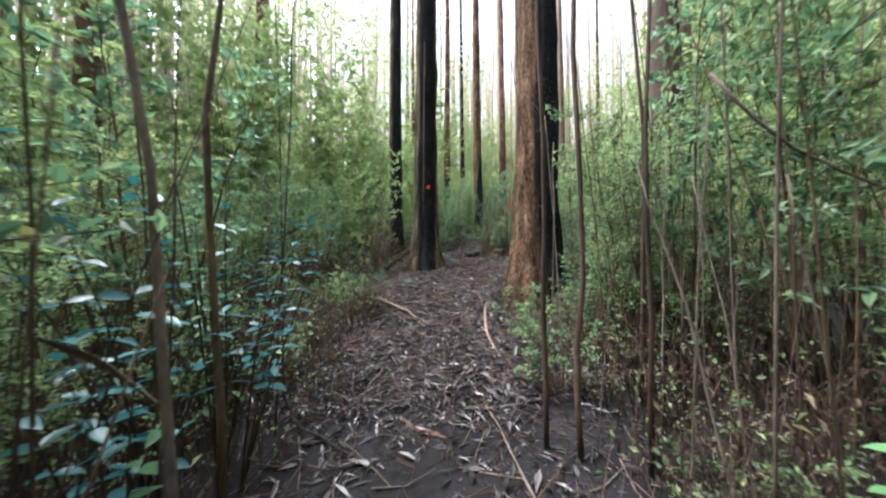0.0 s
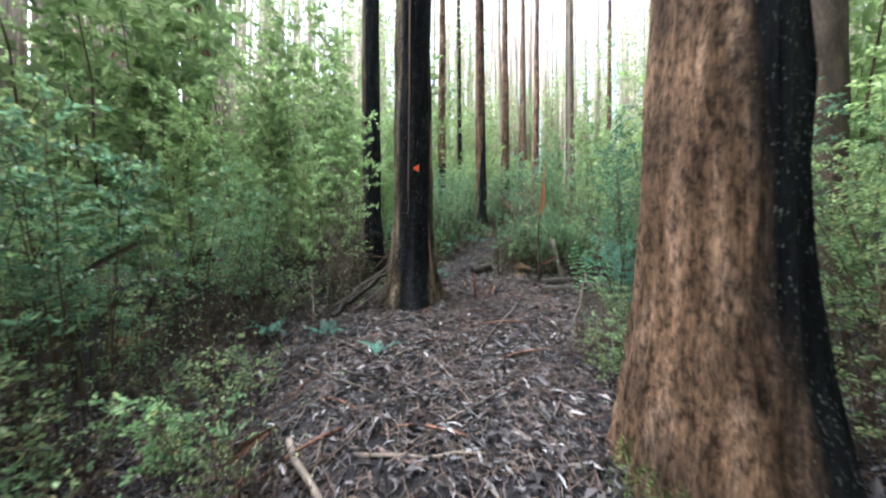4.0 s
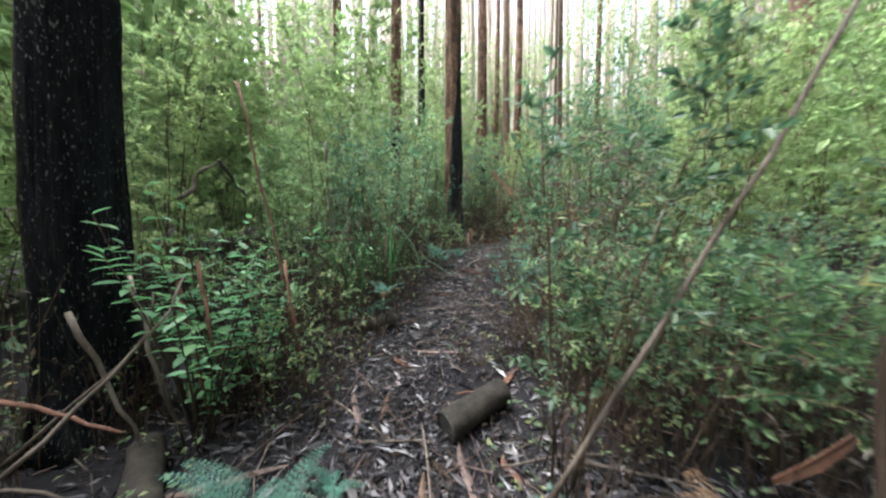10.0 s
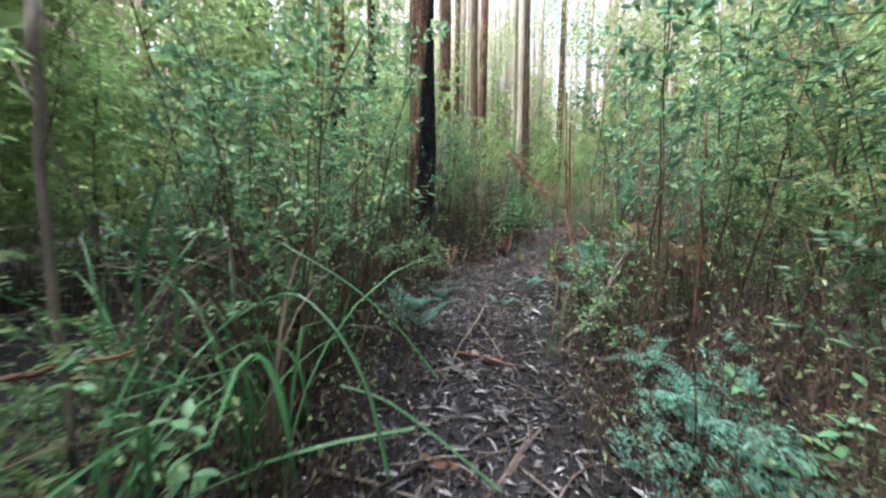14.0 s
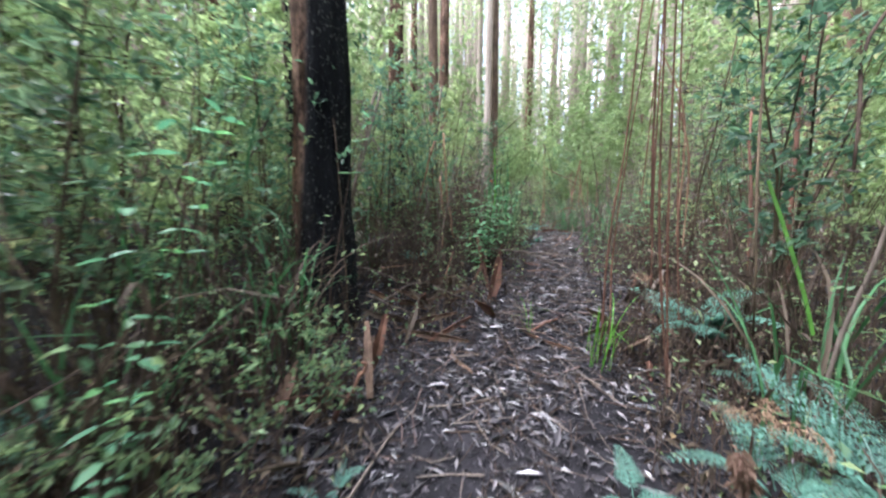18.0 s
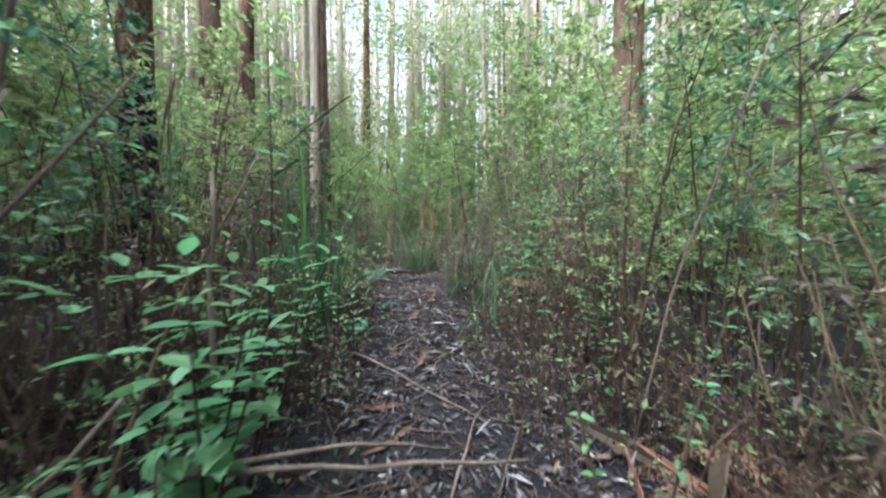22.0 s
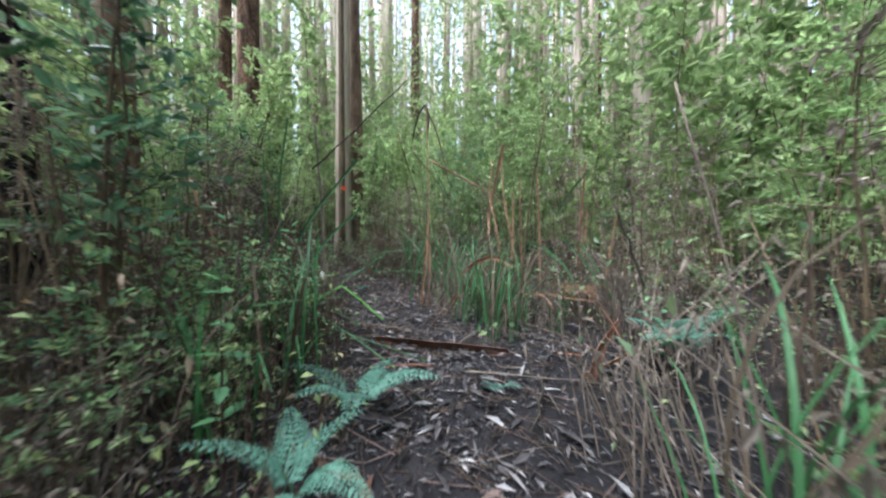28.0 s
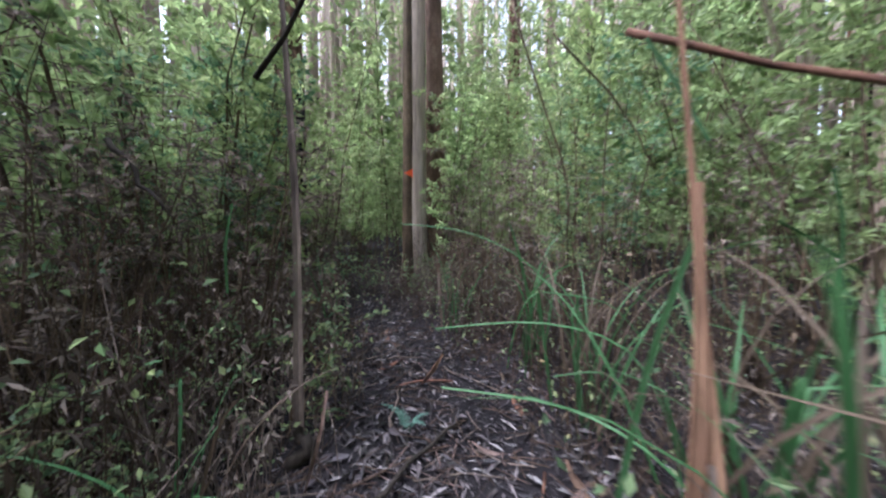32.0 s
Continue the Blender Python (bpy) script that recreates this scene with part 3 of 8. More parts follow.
OPEN = ((1.05, 10.35, 0.6), (1.75, 9.25, 0.6), (-0.9, 9.9, 0.95), (0.2, 9.9, 0.5), (2.3, 8.8, 0.6), (5.5, 15.9, 0.5), (4.2, 17.4, 0.4), (9.3, 19.6, 1.0), (9.95, 20.1, 0.5), (-2.3, 7.3, 0.7))  # low growth stays out of these
CLEAR = (  # openings in the thicket: x, y, radius
    (1.15, 12.0, 0.7), (1.4, 13.2, 0.85), (1.6, 14.4, 0.85), (1.85, 15.6, 0.75), (2.06, 16.6, 0.7), (4.2, 17.7, 0.6), (4.6, 17.2, 0.6), (2.9, 17.2, 0.8), (3.4, 17.0, 0.7), (3.6, 17.6, 0.5),
    (5.5, 16.0, 0.8), (6.0, 16.3, 0.5), (3.4, 14.0, 0.7), (4.1, 14.6, 0.7), (3.9, 15.0, 0.6), (5.5, 19.3, 0.9), (6.0, 19.8, 0.8), (5.2, 18.8, 0.5), (7.3, 17.7, 0.8), (7.0, 18.3, 0.5),
    (9.5, 21.0, 1.0), (10.0, 22.0, 1.0), (10.5, 22.8, 0.9), (9.2, 19.6, 0.8), (9.8, 20.2, 0.8), (7.5, 22.1, 0.8), (7.3, 21.3, 0.7), (7.8, 23.1, 0.6), (6.9, 20.4, 0.5),
    (2.2, 8.6, 1.2), (2.0, 9.4, 0.8), (3.2, 9.0, 0.6), (-0.9, 10.2, 1.0), (-0.6, 10.9, 0.5), (-1.4, 9.6, 0.9), (-0.8, 11.0, 0.6), (0.0, 12.6, 0.6), (2.3, 11.3, 0.5), (1.2, 15.0, 0.6), (9.6, 25.5, 1.0), (10.2, 27.0, 1.1), (9.2, 24.6, 0.7))


def scatter(n, rng, lo, hi, gap, xr=(-8, 18), yr=(-2, 32), taken=None):
    """Places whose distance past the track's edge lies between lo and hi, at least gap apart."""
    taken = [] if taken is None else taken
    out = []
    x, y = rng.uniform(*xr, n * 40), rng.uniform(*yr, n * 40)
    d = free_of_track(x, y)
    for p, q in zip(x[(d > lo) & (d < hi)], y[(d > lo) & (d < hi)]):
        if len(out) >= n:
            break
        if any((p - a) ** 2 + (q - b) ** 2 < gap * gap for a, b in taken) or any((p - a) ** 2 + (q - b) ** 2 < c * c for a, b, c in CLEAR):
            continue
        taken.append((float(p), float(q)))
        out.append((float(p), float(q)))
    return out

# trail markers and hanging bark
def plate(pts, thick, way):
    """A thin flat plate with the outline pts."""
    pts, way = np.asarray(pts, float), np.asarray(way, float) * thick
    k = len(pts)
    v = np.concatenate([pts, pts + way])
    f = [[0, i, i + 1] for i in range(1, k - 1)] + [[k, k + i + 1, k + i] for i in range(1, k - 1)]
    for i in range(k):
        j = (i + 1) % k
        f += [[i, i + k, j], [j, i + k, j + k]]
    return v, f


def ribbon(pts, width, thick=0.004, side=None, twist=0.0, curl=0.0):
    """A flat strip (bark, reed, cane) along pts, with thickness; width is a number or one a point. curl lifts its edges."""
    pts = np.asarray(pts, float)
    s = np.linspace(0, 1, max(9, 3 * len(pts)))
    src = np.linspace(0, 1, len(pts))
    c = np.stack([np.interp(s, src, pts[:, k]) for k in range(3)], 1)
    for _ in range(2):
        c[1:-1] = (c[:-2] + 2 * c[1:-1] + c[2:]) / 4
    w = np.interp(s, np.linspace(0, 1, len(np.atleast_1d(width))), np.atleast_1d(width))
    d = unit(np.gradient(c, axis=0))
    ref = np.array([0.3, 1.0, 0.1]) if side is None else np.asarray(side, float)
    u = unit(np.cross(d, ref))
    n = np.cross(d, u)
    a = twist * s
    u, n = u * np.cos(a)[:, None] + n * np.sin(a)[:, None], n * np.cos(a)[:, None] - u * np.sin(a)[:, None]
    e = u * w[:, None] / 2
    up = n * (thick + 0 * s)[:, None]
    li = n * (curl * w)[:, None]
    rows = np.stack([c - e + li, c, c + e + li, c + e + li + up, c + up, c - e + li + up], 1)
    k, m = len(c), 6
    i, j = np.meshgrid(np.arange(k - 1), np.arange(m), indexing="ij")
    p, q = (i * m + j).ravel(), (i * m + (j + 1) % m).ravel()
    f = np.concatenate([np.stack([p, q, q + m], 1), np.stack([p, q + m, p + m], 1)])
    cap = np.array([[0, 5, 4], [0, 4, 1], [1, 4, 3], [1, 3, 2]])
    return rows.reshape(-1, 3), np.concatenate([f, cap, cap[:, ::-1] + (k - 1) * m])


flag = new("trail_marker", mesh_of("trail_marker", *plate([(-0.465, 8.085, 3.475), (-0.365, 8.085, 3.415), (-0.355, 8.087, 3.54)], 0.004, (0.05, -1, 0)), M_MARK))
tagged(flag, "orange triangular plastic marker nailed to a burnt trunk", "trail marker")
flag2 = new("trail_marker", mesh_of("trail_marker", *plate([(10.32, 26.84, 5.86), (10.47, 26.83, 5.78), (10.47, 26.83, 5.94)], 0.004, (-0.3, -1, 0)), M_MARK))
tagged(flag2, "small orange marker on a slender dark tree", "trail marker")
strip = new("hanging_bark_strip", mesh_of("strip", *ribbon([(-0.53, 8.06, 2.8), (-0.535, 8.045, 3.3), (-0.52, 8.04, 4.0), (-0.51, 8.035, 5.4), (-0.49, 8.035, 7.5)], [0.006, 0.012, 0.014, 0.018, 0.018], 0.003, (0, 1, 0)), M_STRIP))
tagged(strip, "long thin pale bark strip hanging down a burnt trunk", "bark strip")
for pts, w, m, text in (
    ([(-0.13, 8.22, 1.15), (-0.13, 8.18, 1.6), (-0.19, 8.16, 2.1), (-0.2, 8.15, 2.6)], [0.07, 0.05, 0.03, 0.01], M_TANBARK, "ragged tan bark flap on a burnt trunk"),
    ([(-0.16, 8.2, 3.2), (-0.17, 8.19, 3.7), (-0.16, 8.19, 4.3)], [0.015, 0.04, 0.02], M_TANBARK, "ragged tan bark flap on a burnt trunk"),
):
    tagged(new("bark_flap", mesh_of("bark_flap", *ribbon(pts, w, 0.012, (0.5, 1, 0), curl=-0.2), m)), text, "bark")

# ---- shrub templates and hedges ----
rng = np.random.default_rng(31)
FINE = [shrub_template(rng, 4, 2.55, 22, 28, (0.03, 0.062), 0.44, low=0.24, spread=0.26, shoots=3) for _ in range(4)]
LIGHT = [shrub_template(rng, 3, 3.0, 24, 14, (0.05, 0.09), 0.42, low=0.3, fine=True, shoots=4, mat=M_SHRUB) for _ in range(3)]
# pale leaf colour lifts these middle-distance shrubs as haze would
MIDSH = [shrub_template(rng, 3, 3.5, 26, 26, (0.05, 0.1), 0.42, low=0.16, spread=0.3, shoots=4, mat=M_PALE_HAZE) for _ in range(4)]
DEAD = [shrub_template(rng, 4, 2.3, 20, 9, (0.03, 0.075), 0.34, low=0.08, spread=0.24, shoots=7, mat=M_HUSK, droop=0.3) for _ in range(3)]
FARSH = [shrub_template(rng, 2, 5.0, 26, 11, (0.13, 0.24), 0.42, low=0.08, spread=0.35, twig_wood=False, thick=0.016) for _ in range(3)]
taken = [(5.6, 19.4), (5.9, 19.95), (5.45, 19.85), (5.3, 19.4), (6.2, 20.2), (7.7, 17.7), (7.95, 17.6), (7.9, 23.2), (7.6, 22.9), (1.46, 4.77), (-0.52, 8.43), (-1.74, 11.1), (2.13, 16.75), (2.02, 9.15), (8.5, 23.7), (9.6, 22.3), (10.2, 21.9), (10.6, 21.6), (11.2, 21.8), (11.0, 21.2), (11.6, 21.6), (10.4, 20.9), (10.1, 20.3),
         (-0.8, 11.0), (-1.1, 10.75), (-0.6, 10.6), (-1.3, 11.2), (-0.9, 10.4), (-0.7, 11.4), (7.5, 22.1), (7.35, 21.7), (7.3, 22.4), (7.7, 22.5), (7.0, 22.1), (-1.0, 1.5), (-1.3, 1.9), (-1.2, 1.2), (2.3, 12.2), (2.4, 12.6), (3.2, 9.1), (2.7, 8.6), (3.0, 8.3), (2.3, 8.7), (2.5, 9.2), (2.2, 8.2), (3.4, 8.8)]
TALL_T = np.array([-3, 0, 1.2, 2.0, 6, 9, 12, 15, 18, 21, 24, 28, 32, 40.0])
TALL = np.array([1.3, 1.3, 1.15, 0.95, 0.9, 0.85, 0.92, 0.95, 1.0, 1.0, 1.05, 1.05, 1.1, 1.1])


def joined(template):
    """The same shrub with its stems in one mesh."""
    pile = Pile()
    for me in template[0]:
        co, tr = np.empty(len(me.vertices) * 3, np.float32), np.empty(len(me.polygons) * 3, np.int32)
        me.vertices.foreach_get("co", co)
        me.polygons.foreach_get("vertices", tr)
        pile.add(co, tr.reshape(-1, 3))
    return [pile.mesh("stems", M_STEM, True)], template[1]


MIDSH = [joined(t) for t in MIDSH]


def tall_at(x, y):
    return float(np.interp(off_track(x, y)[1][0], TALL_T, TALL))


SHRUB_TEXTS = ["dense green understory shrub with small narrow leaves", "slender airy understory shrub with bare lower stems"]
for x, y in scatter(135, rng, 0.3, 1.8, 0.48, taken=taken):
    if off_track(x, y)[1][0] < 2.8 and 0 < off_track(x, y)[0][0] < 2.3 and rng.uniform() < 0.6:
        continue
    k = int(rng.integers(0, 7))
    when = off_track(x, y)[1][0]
    if when > 15 and rng.uniform() < 0.5:
        k = 4 + k % 3
    if rng.uniform() < np.interp(when, [8, 11, 15, 26, 28.5], [0.0, 0.25, 0.15, 0.25, 0.72]):
        shrub(DEAD[k % 3], x, y, rng, rng.uniform(0.85, 1.2), "dead brown shrub with withered leaves on bare stems", group="dead shrubs", name="dead_shrub")
        continue
    shrub((FINE + LIGHT)[k], x, y, rng, rng.uniform(0.85, 1.12) * tall_at(x, y), SHRUB_TEXTS[k > 3], group="understory shrubs")
for x, y in scatter(105, rng, 1.8, 4.6, 0.66, taken=taken):
    shrub(MIDSH[int(rng.integers(0, 4))], x, y, rng, rng.uniform(1.0, 1.35) * tall_at(x, y), "tall leafy green shrub deeper in the undergrowth", group="understory shrubs")


for x, y, k in ((2.3, 1.1, 1.25), (2.7, 2.0, 1.3), (2.15, 2.75, 1.15), (3.1, 0.9, 1.3), (-2.0, 0.7, 1.25), (-2.3, 2.3, 1.25), (-1.8, -0.2, 1.2)):
    shrub(LIGHT[int(rng.integers(0, 3))], x, y, rng, k, "slender airy understory shrub with bare lower stems", group="understory shrubs")
for x, y in ((8.3, 26.6), (7.7, 26.0), (8.1, 27.6), (7.2, 25.2), (8.9, 27.4)):
    shrub(MIDSH[int(rng.integers(0, 4))], x, y, rng, rng.uniform(1.3, 1.6), "tall leafy green shrub deeper in the undergrowth", group="understory shrubs")


def baked(template, places, rng, lo, hi):
    """Shrubs too deep in the wood to tell apart, joined: foliage and stems."""
    out = []
    for me in (template[0][0], template[1]):
        co = np.empty(len(me.vertices) * 3, np.float32)
        me.vertices.foreach_get("co", co)
        tr = np.empty(len(me.polygons) * 3, np.int32)
        me.polygons.foreach_get("vertices", tr)
        out.append((co.reshape(-1, 3), tr.reshape(-1, 3)))
    piles = Pile(), Pile()
    for x, y in places:
        a, s = rng.uniform(0, 6.28), rng.uniform(lo, hi)
        rot = np.array([[math.cos(a), math.sin(a), 0], [-math.sin(a), math.cos(a), 0], [0, 0, 1]]) * s
        for pile, (co, tr) in zip(piles, out):
            pile.add(co @ rot + [x, y, float(lie(x, y))], tr)
    return piles


deep = scatter(200, rng, 4.6, 9.0, 0.75, (-12, 24), (-4, 38), taken=taken) + scatter(95, rng, 9.0, 18.0, 1.3, (-19, 32), (-9, 46), taken=taken)
random.Random(3).shuffle(deep)
for k, t in enumerate(FARSH):
    st, fo = baked(t, deep[k::3], rng, 0.8, 1.5)
    tagged(new("forest_shrubs", fo.mesh("forest_shrubs", M_PALE_HAZE)), "feathery green shrubs deep in the forest, paled for haze", "shrubs", kind="stuff")
    tagged(new("forest_shrub_stems", st.mesh("forest_shrub_stems", M_STEM)), "thin brown stems of shrubs deep in the forest", "shrub stems", kind="stuff")

st, fo = baked(FARSH[0], scatter(70, rng, 5.5, 13.0, 1.3, (-14, 26), (2, 40), taken=[]) + scatter(12, rng, 5.0, 9.0, 1.6, (-12, -3), (0, 16), taken=[]), rng, 1.4, 2.3)
tagged(new("forest_saplings", fo.mesh("forest_saplings", M_PALE_HAZE)), "tall leafy saplings between the trunks", "saplings", kind="stuff")
tagged(new("forest_sapling_stems", st.mesh("forest_sapling_stems", M_STEM)), "thin brown stems of tall saplings", "sapling stems", kind="stuff")

# far woods: leafy understory too far off to tell apart
rng = np.random.default_rng(41)
n = 42000
a, d = rng.uniform(0, 6.28, n), 18 + 42 * np.sqrt(rng.uniform(size=n))
px, py = 4 + d * np.cos(a), 13 + d * np.sin(a) * 1.15
ok = np.abs(off_track(px, py)[0]) > 14
px, py = px[ok], py[ok]
top = 7.0 + 2.5 * np.sin(px * 0.5) * np.sin(py * 0.4) + rng.normal(size=len(px)) * 1.2
P = np.stack([px, py, lie(px, py) + top * rng.uniform(0, 1, len(px)) ** 0.6], 1)
v, f = leaves(P, rng.normal(size=P.shape) + [0, 0, 0.6], rng.uniform(0.3, 0.8, len(px)), rng.uniform(0.12, 0.3, len(px)), rng, flat=1.0)
# haze over the far growth comes from its pale leaf colour
tagged(new("far_undergrowth", mesh_of("far_undergrowth", v, f, M_PALE_HAZE)), "green undergrowth far off between the trunks, paled for haze", "undergrowth", kind="stuff")
n = 100000
c = rng.integers(0, 1500, n)  # clumped into boughs
ca, cd, ch = rng.uniform(0, 6.28, 1500), 17 + 42 * np.sqrt(rng.uniform(size=1500)), 4 + 24 * rng.uniform(size=1500) ** 1.2
P = np.stack([4 + cd[c] * np.cos(ca[c]), 13 + cd[c] * np.sin(ca[c]) * 1.15, ch[c]], 1) + rng.normal(size=(n, 3)) * [1.7, 1.7, 1.5]
P = P[np.abs(off_track(P[:, 0], P[:, 1])[0]) > 12]
n = len(P)
v, f = leaves(P, rng.normal(size=P.shape) + [0, 0, -0.4], rng.uniform(0.3, 0.75, n), rng.uniform(0.12, 0.28, n), rng, flat=1.0)
tagged(new("far_boughs", mesh_of("far_boughs", v, f, M_PALE_HAZE)), "leafy boughs of the forest's middle storey far off, paled for haze", "foliage", kind="stuff")


n = 75000
bx0, by0 = rng.uniform(-16, 28, 5000), rng.uniform(-6, 44, 5000)
bo = np.abs(off_track(bx0, by0)[0])
bx0, by0 = bx0[(bo > 6.5) & (bo < 15)][:520], by0[(bo > 6.5) & (bo < 15)][:520]
bh = lie(bx0, by0) + rng.uniform(6.5, 17, len(bx0))
c = rng.integers(0, len(bx0), n)
P = np.stack([bx0[c], by0[c], bh[c]], 1) + rng.normal(size=(n, 3)) * [0.95, 0.95, 0.8]
v, f = leaves(P, rng.normal(size=P.shape) + [0, 0, -0.5], rng.uniform(0.16, 0.4, n), rng.uniform(0.06, 0.15, n), rng, flat=1.0)
tagged(new("leafy_boughs", mesh_of("leafy_boughs", v, f, M_PALE_HAZE)), "leafy boughs of the middle storey between the trunks", "foliage", kind="stuff")


# ---- dry brush, sedge, ferns, broad-leaved plants ----
def brush_template(rng, stalks=46, tall=0.9, dry=150, green=40):
    pile = Pile()
    tips = []
    for _ in range(stalks):
        b = np.array([*(rng.normal(size=2) * 0.22), -0.03])
        a, h = rng.uniform(0, 6.28), tall * rng.uniform(0.35, 1.15)
        o = np.array([math.cos(a), math.sin(a), 0]) * rng.uniform(0.05, 0.5) * h
        m = b + o * 0.35 + [0, 0, h * 0.6]
        e = b + o * rng.uniform(0.9, 1.6) + [0, 0, h * rng.uniform(0.75, 1.0)]
        pile.add(*tube([b, m, e], [0.0045, 0.0035, 0.0015], 3))
        tips += [(m, e)] * 4
    q = rng.integers(0, len(tips), dry)
    A, B = np.array([tips[i][0] for i in q]), np.array([tips[i][1] for i in q])
    P = A + (B - A) * rng.uniform(-0.6, 1, dry)[:, None]
    S = rng.uniform(0.03, 0.08, dry)
    v, f = leaves(P, rng.normal(size=P.shape) + [0, 0, -0.5], S, S * 0.35, rng, droop=0.3, flat=1)
    q = rng.integers(0, len(tips), green)
    P = np.array([tips[i][1] for i in q]) + rng.normal(size=(green, 3)) * 0.05
    S = rng.uniform(0.03, 0.06, green)
    g = leaves(P, rng.normal(size=P.shape), S, S * 0.5, rng, flat=0.6)
    return pile.mesh("stalk_tangle", M_STALK), mesh_of("leaf_tangle", v, f, M_DRY), mesh_of("shoot_tangle", *g, M_FINE)


BRIGHTENED = {}


def brush(template, x, y, rng, scale=1.0):
    ob = new("dry_brush")
    when = float(off_track(x, y)[1][0])
    if when > 27 or 8.5 < when < 11.5:  # paler colours brighten the brush here in place of more light
        if template[1].name not in BRIGHTENED:
            pale = template[0].copy(), template[1].copy()
            pale[0].materials[0], pale[1].materials[0] = M_STICK, M_HUSK
            BRIGHTENED[template[1].name] = pale + template[2:]
        template = BRIGHTENED[template[1].name]
    ob.matrix_basis = pose(x, y, float(lie(x, y)), *(rng.normal(size=2) * 6), rng.uniform(0, 360)) @ Matrix.Scale(scale, 4)
    for name, me in zip(("stalk_tangle", "leaf_tangle", "shoot_tangle"), template):
        tagged(part(name, me, ob), kind="stuff")
    return tagged(ob, "tangle of thin brown dead stalks and dry leaves", "brush", "dry undergrowth")


rng = np.random.default_rng(61)
BRUSH = [brush_template(rng, tall=h) for h in (0.7, 0.9, 1.15)]
BRUSH_SPOTS = ((-1.3, 3.3), (-1.75, 4.0), (-1.2, 4.1), (-1.9, 4.6), (-1.75, 2.9), (-1.1, 4.9), (-0.95, 2.75), (-2.3, 4.0), (-1.5, 3.7), (-2.5, 5.2), (-1.5, 5.3), (1.3, 1.7), (1.5, 2.1), (1.2, 2.4), (1.75, 1.6), (2.2, 11.3), (2.5, 11.6), (2.1, 11.8), (2.6, 12.0), (2.4, 11.0), (2.0, 12.5), (1.9, 11.5), (2.3, 10.7), (1.75, 10.9), (7.9, 23.0), (7.7, 23.2), (7.9, 23.5), (7.5, 22.75), (8.1, 23.7), (7.4, 23.1), (5.55, 19.85), (5.9, 20.3), (5.35, 19.5), (6.2, 20.5), (5.7, 20.1), (6.9, 17.3), (7.9, 17.3), (9.62, 20.9), (9.85, 20.5), (9.75, 21.5), (10.2, 22.0), (7.5, 22.3), (7.85, 22.75), (6.85, 17.1), (5.1, 19.1), (5.45, 15.7), (5.75, 15.75), (5.2, 15.5), (5.9, 16.0))
spots = []
bx, by = rng.uniform(-6, 16, 9000), rng.uniform(-2, 30, 9000)
bd, bt = off_track(bx, by)
be = free_of_track(bx, by)
good = (be < 1.4) & ((be > 0.05) | ((bt > 15) & (np.abs(bd) > 0.92)) | ((bt < 2.2) & (np.abs(bd) > 0.8)))
good &= ~((bx > 1.7) & (bx < 3.5) & (by > 7.9) & (by < 9.3))
for x, y in zip(bx[good], by[good]):
    if len(spots) >= 165:
        break
    if any((x - a) ** 2 + (y - b) ** 2 < 0.13 for a, b in spots) or any((x - a) ** 2 + (y - b) ** 2 < c * c for a, b, c in OPEN):
        continue
    spots.append((float(x), float(y)))
    brush(BRUSH[int(rng.integers(0, 3))], x, y, rng, rng.uniform(0.6, 1.05))


side_x, side_y = rng.uniform(-3.6, 3.4, 900), rng.uniform(2.6, 8.2, 900)
side_d, side_e = off_track(side_x, side_y)[0], free_of_track(side_x, side_y)
side_ok = (np.abs(side_d) > 0.95 + 0.35 * (side_y > 5)) & (side_e < 0.6) & (np.hypot(side_x - 1.46, side_y - 4.77) > 0.75) & (np.hypot(side_x + 0.52, side_y - 8.43) > 0.9)
SIDE = list(zip(side_x[side_ok].tolist(), side_y[side_ok].tolist()))[:64]
for x, y in SIDE[:34]:
    brush(BRUSH[int(rng.integers(0, 3))], x, y, rng, rng.uniform(0.35, 0.65))
for x, y in BRUSH_SPOTS:
    brush(BRUSH[int(rng.integers(0, 3))], x, y, rng, rng.uniform(0.55, 0.8))

LOW = [joined(shrub_template(rng, 4, 0.75, 9, 13, (0.03, 0.055), 0.48, low=0.2, spread=0.5, thick=0.005)) for _ in range(3)]
low_spots = []
for x, y in SIDE[34:]:
    if any(math.hypot(x - a, y - b) < c for a, b, c in OPEN):
        continue
    shrub(LOW[int(rng.integers(0, 3))], x, y, rng, rng.uniform(0.5, 1.0), "low leafy green plant at the foot of the shrubs", "plant", "low plants", "low_plant")
lb = rng.permutation(np.flatnonzero((np.abs(bd) > 0.7) & (good | ((be > -0.15) & (be < 0.3))) & ~((bt > 21) & (bt < 25.5) & (be < 0.8))))
for x, y in zip(bx[lb], by[lb]):
    if len(low_spots) >= 85:
        break
    if any((x - a) ** 2 + (y - b) ** 2 < 0.16 for a, b in low_spots) or any((x - a) ** 2 + (y - b) ** 2 < c * c for a, b, c in OPEN):
        continue
    low_spots.append((float(x), float(y)))
    shrub(LOW[int(rng.integers(0, 3))], float(x), float(y), rng, rng.uniform(0.7, 1.35), "low leafy green plant at the foot of the shrubs", "plant", "low plants", "low_plant")


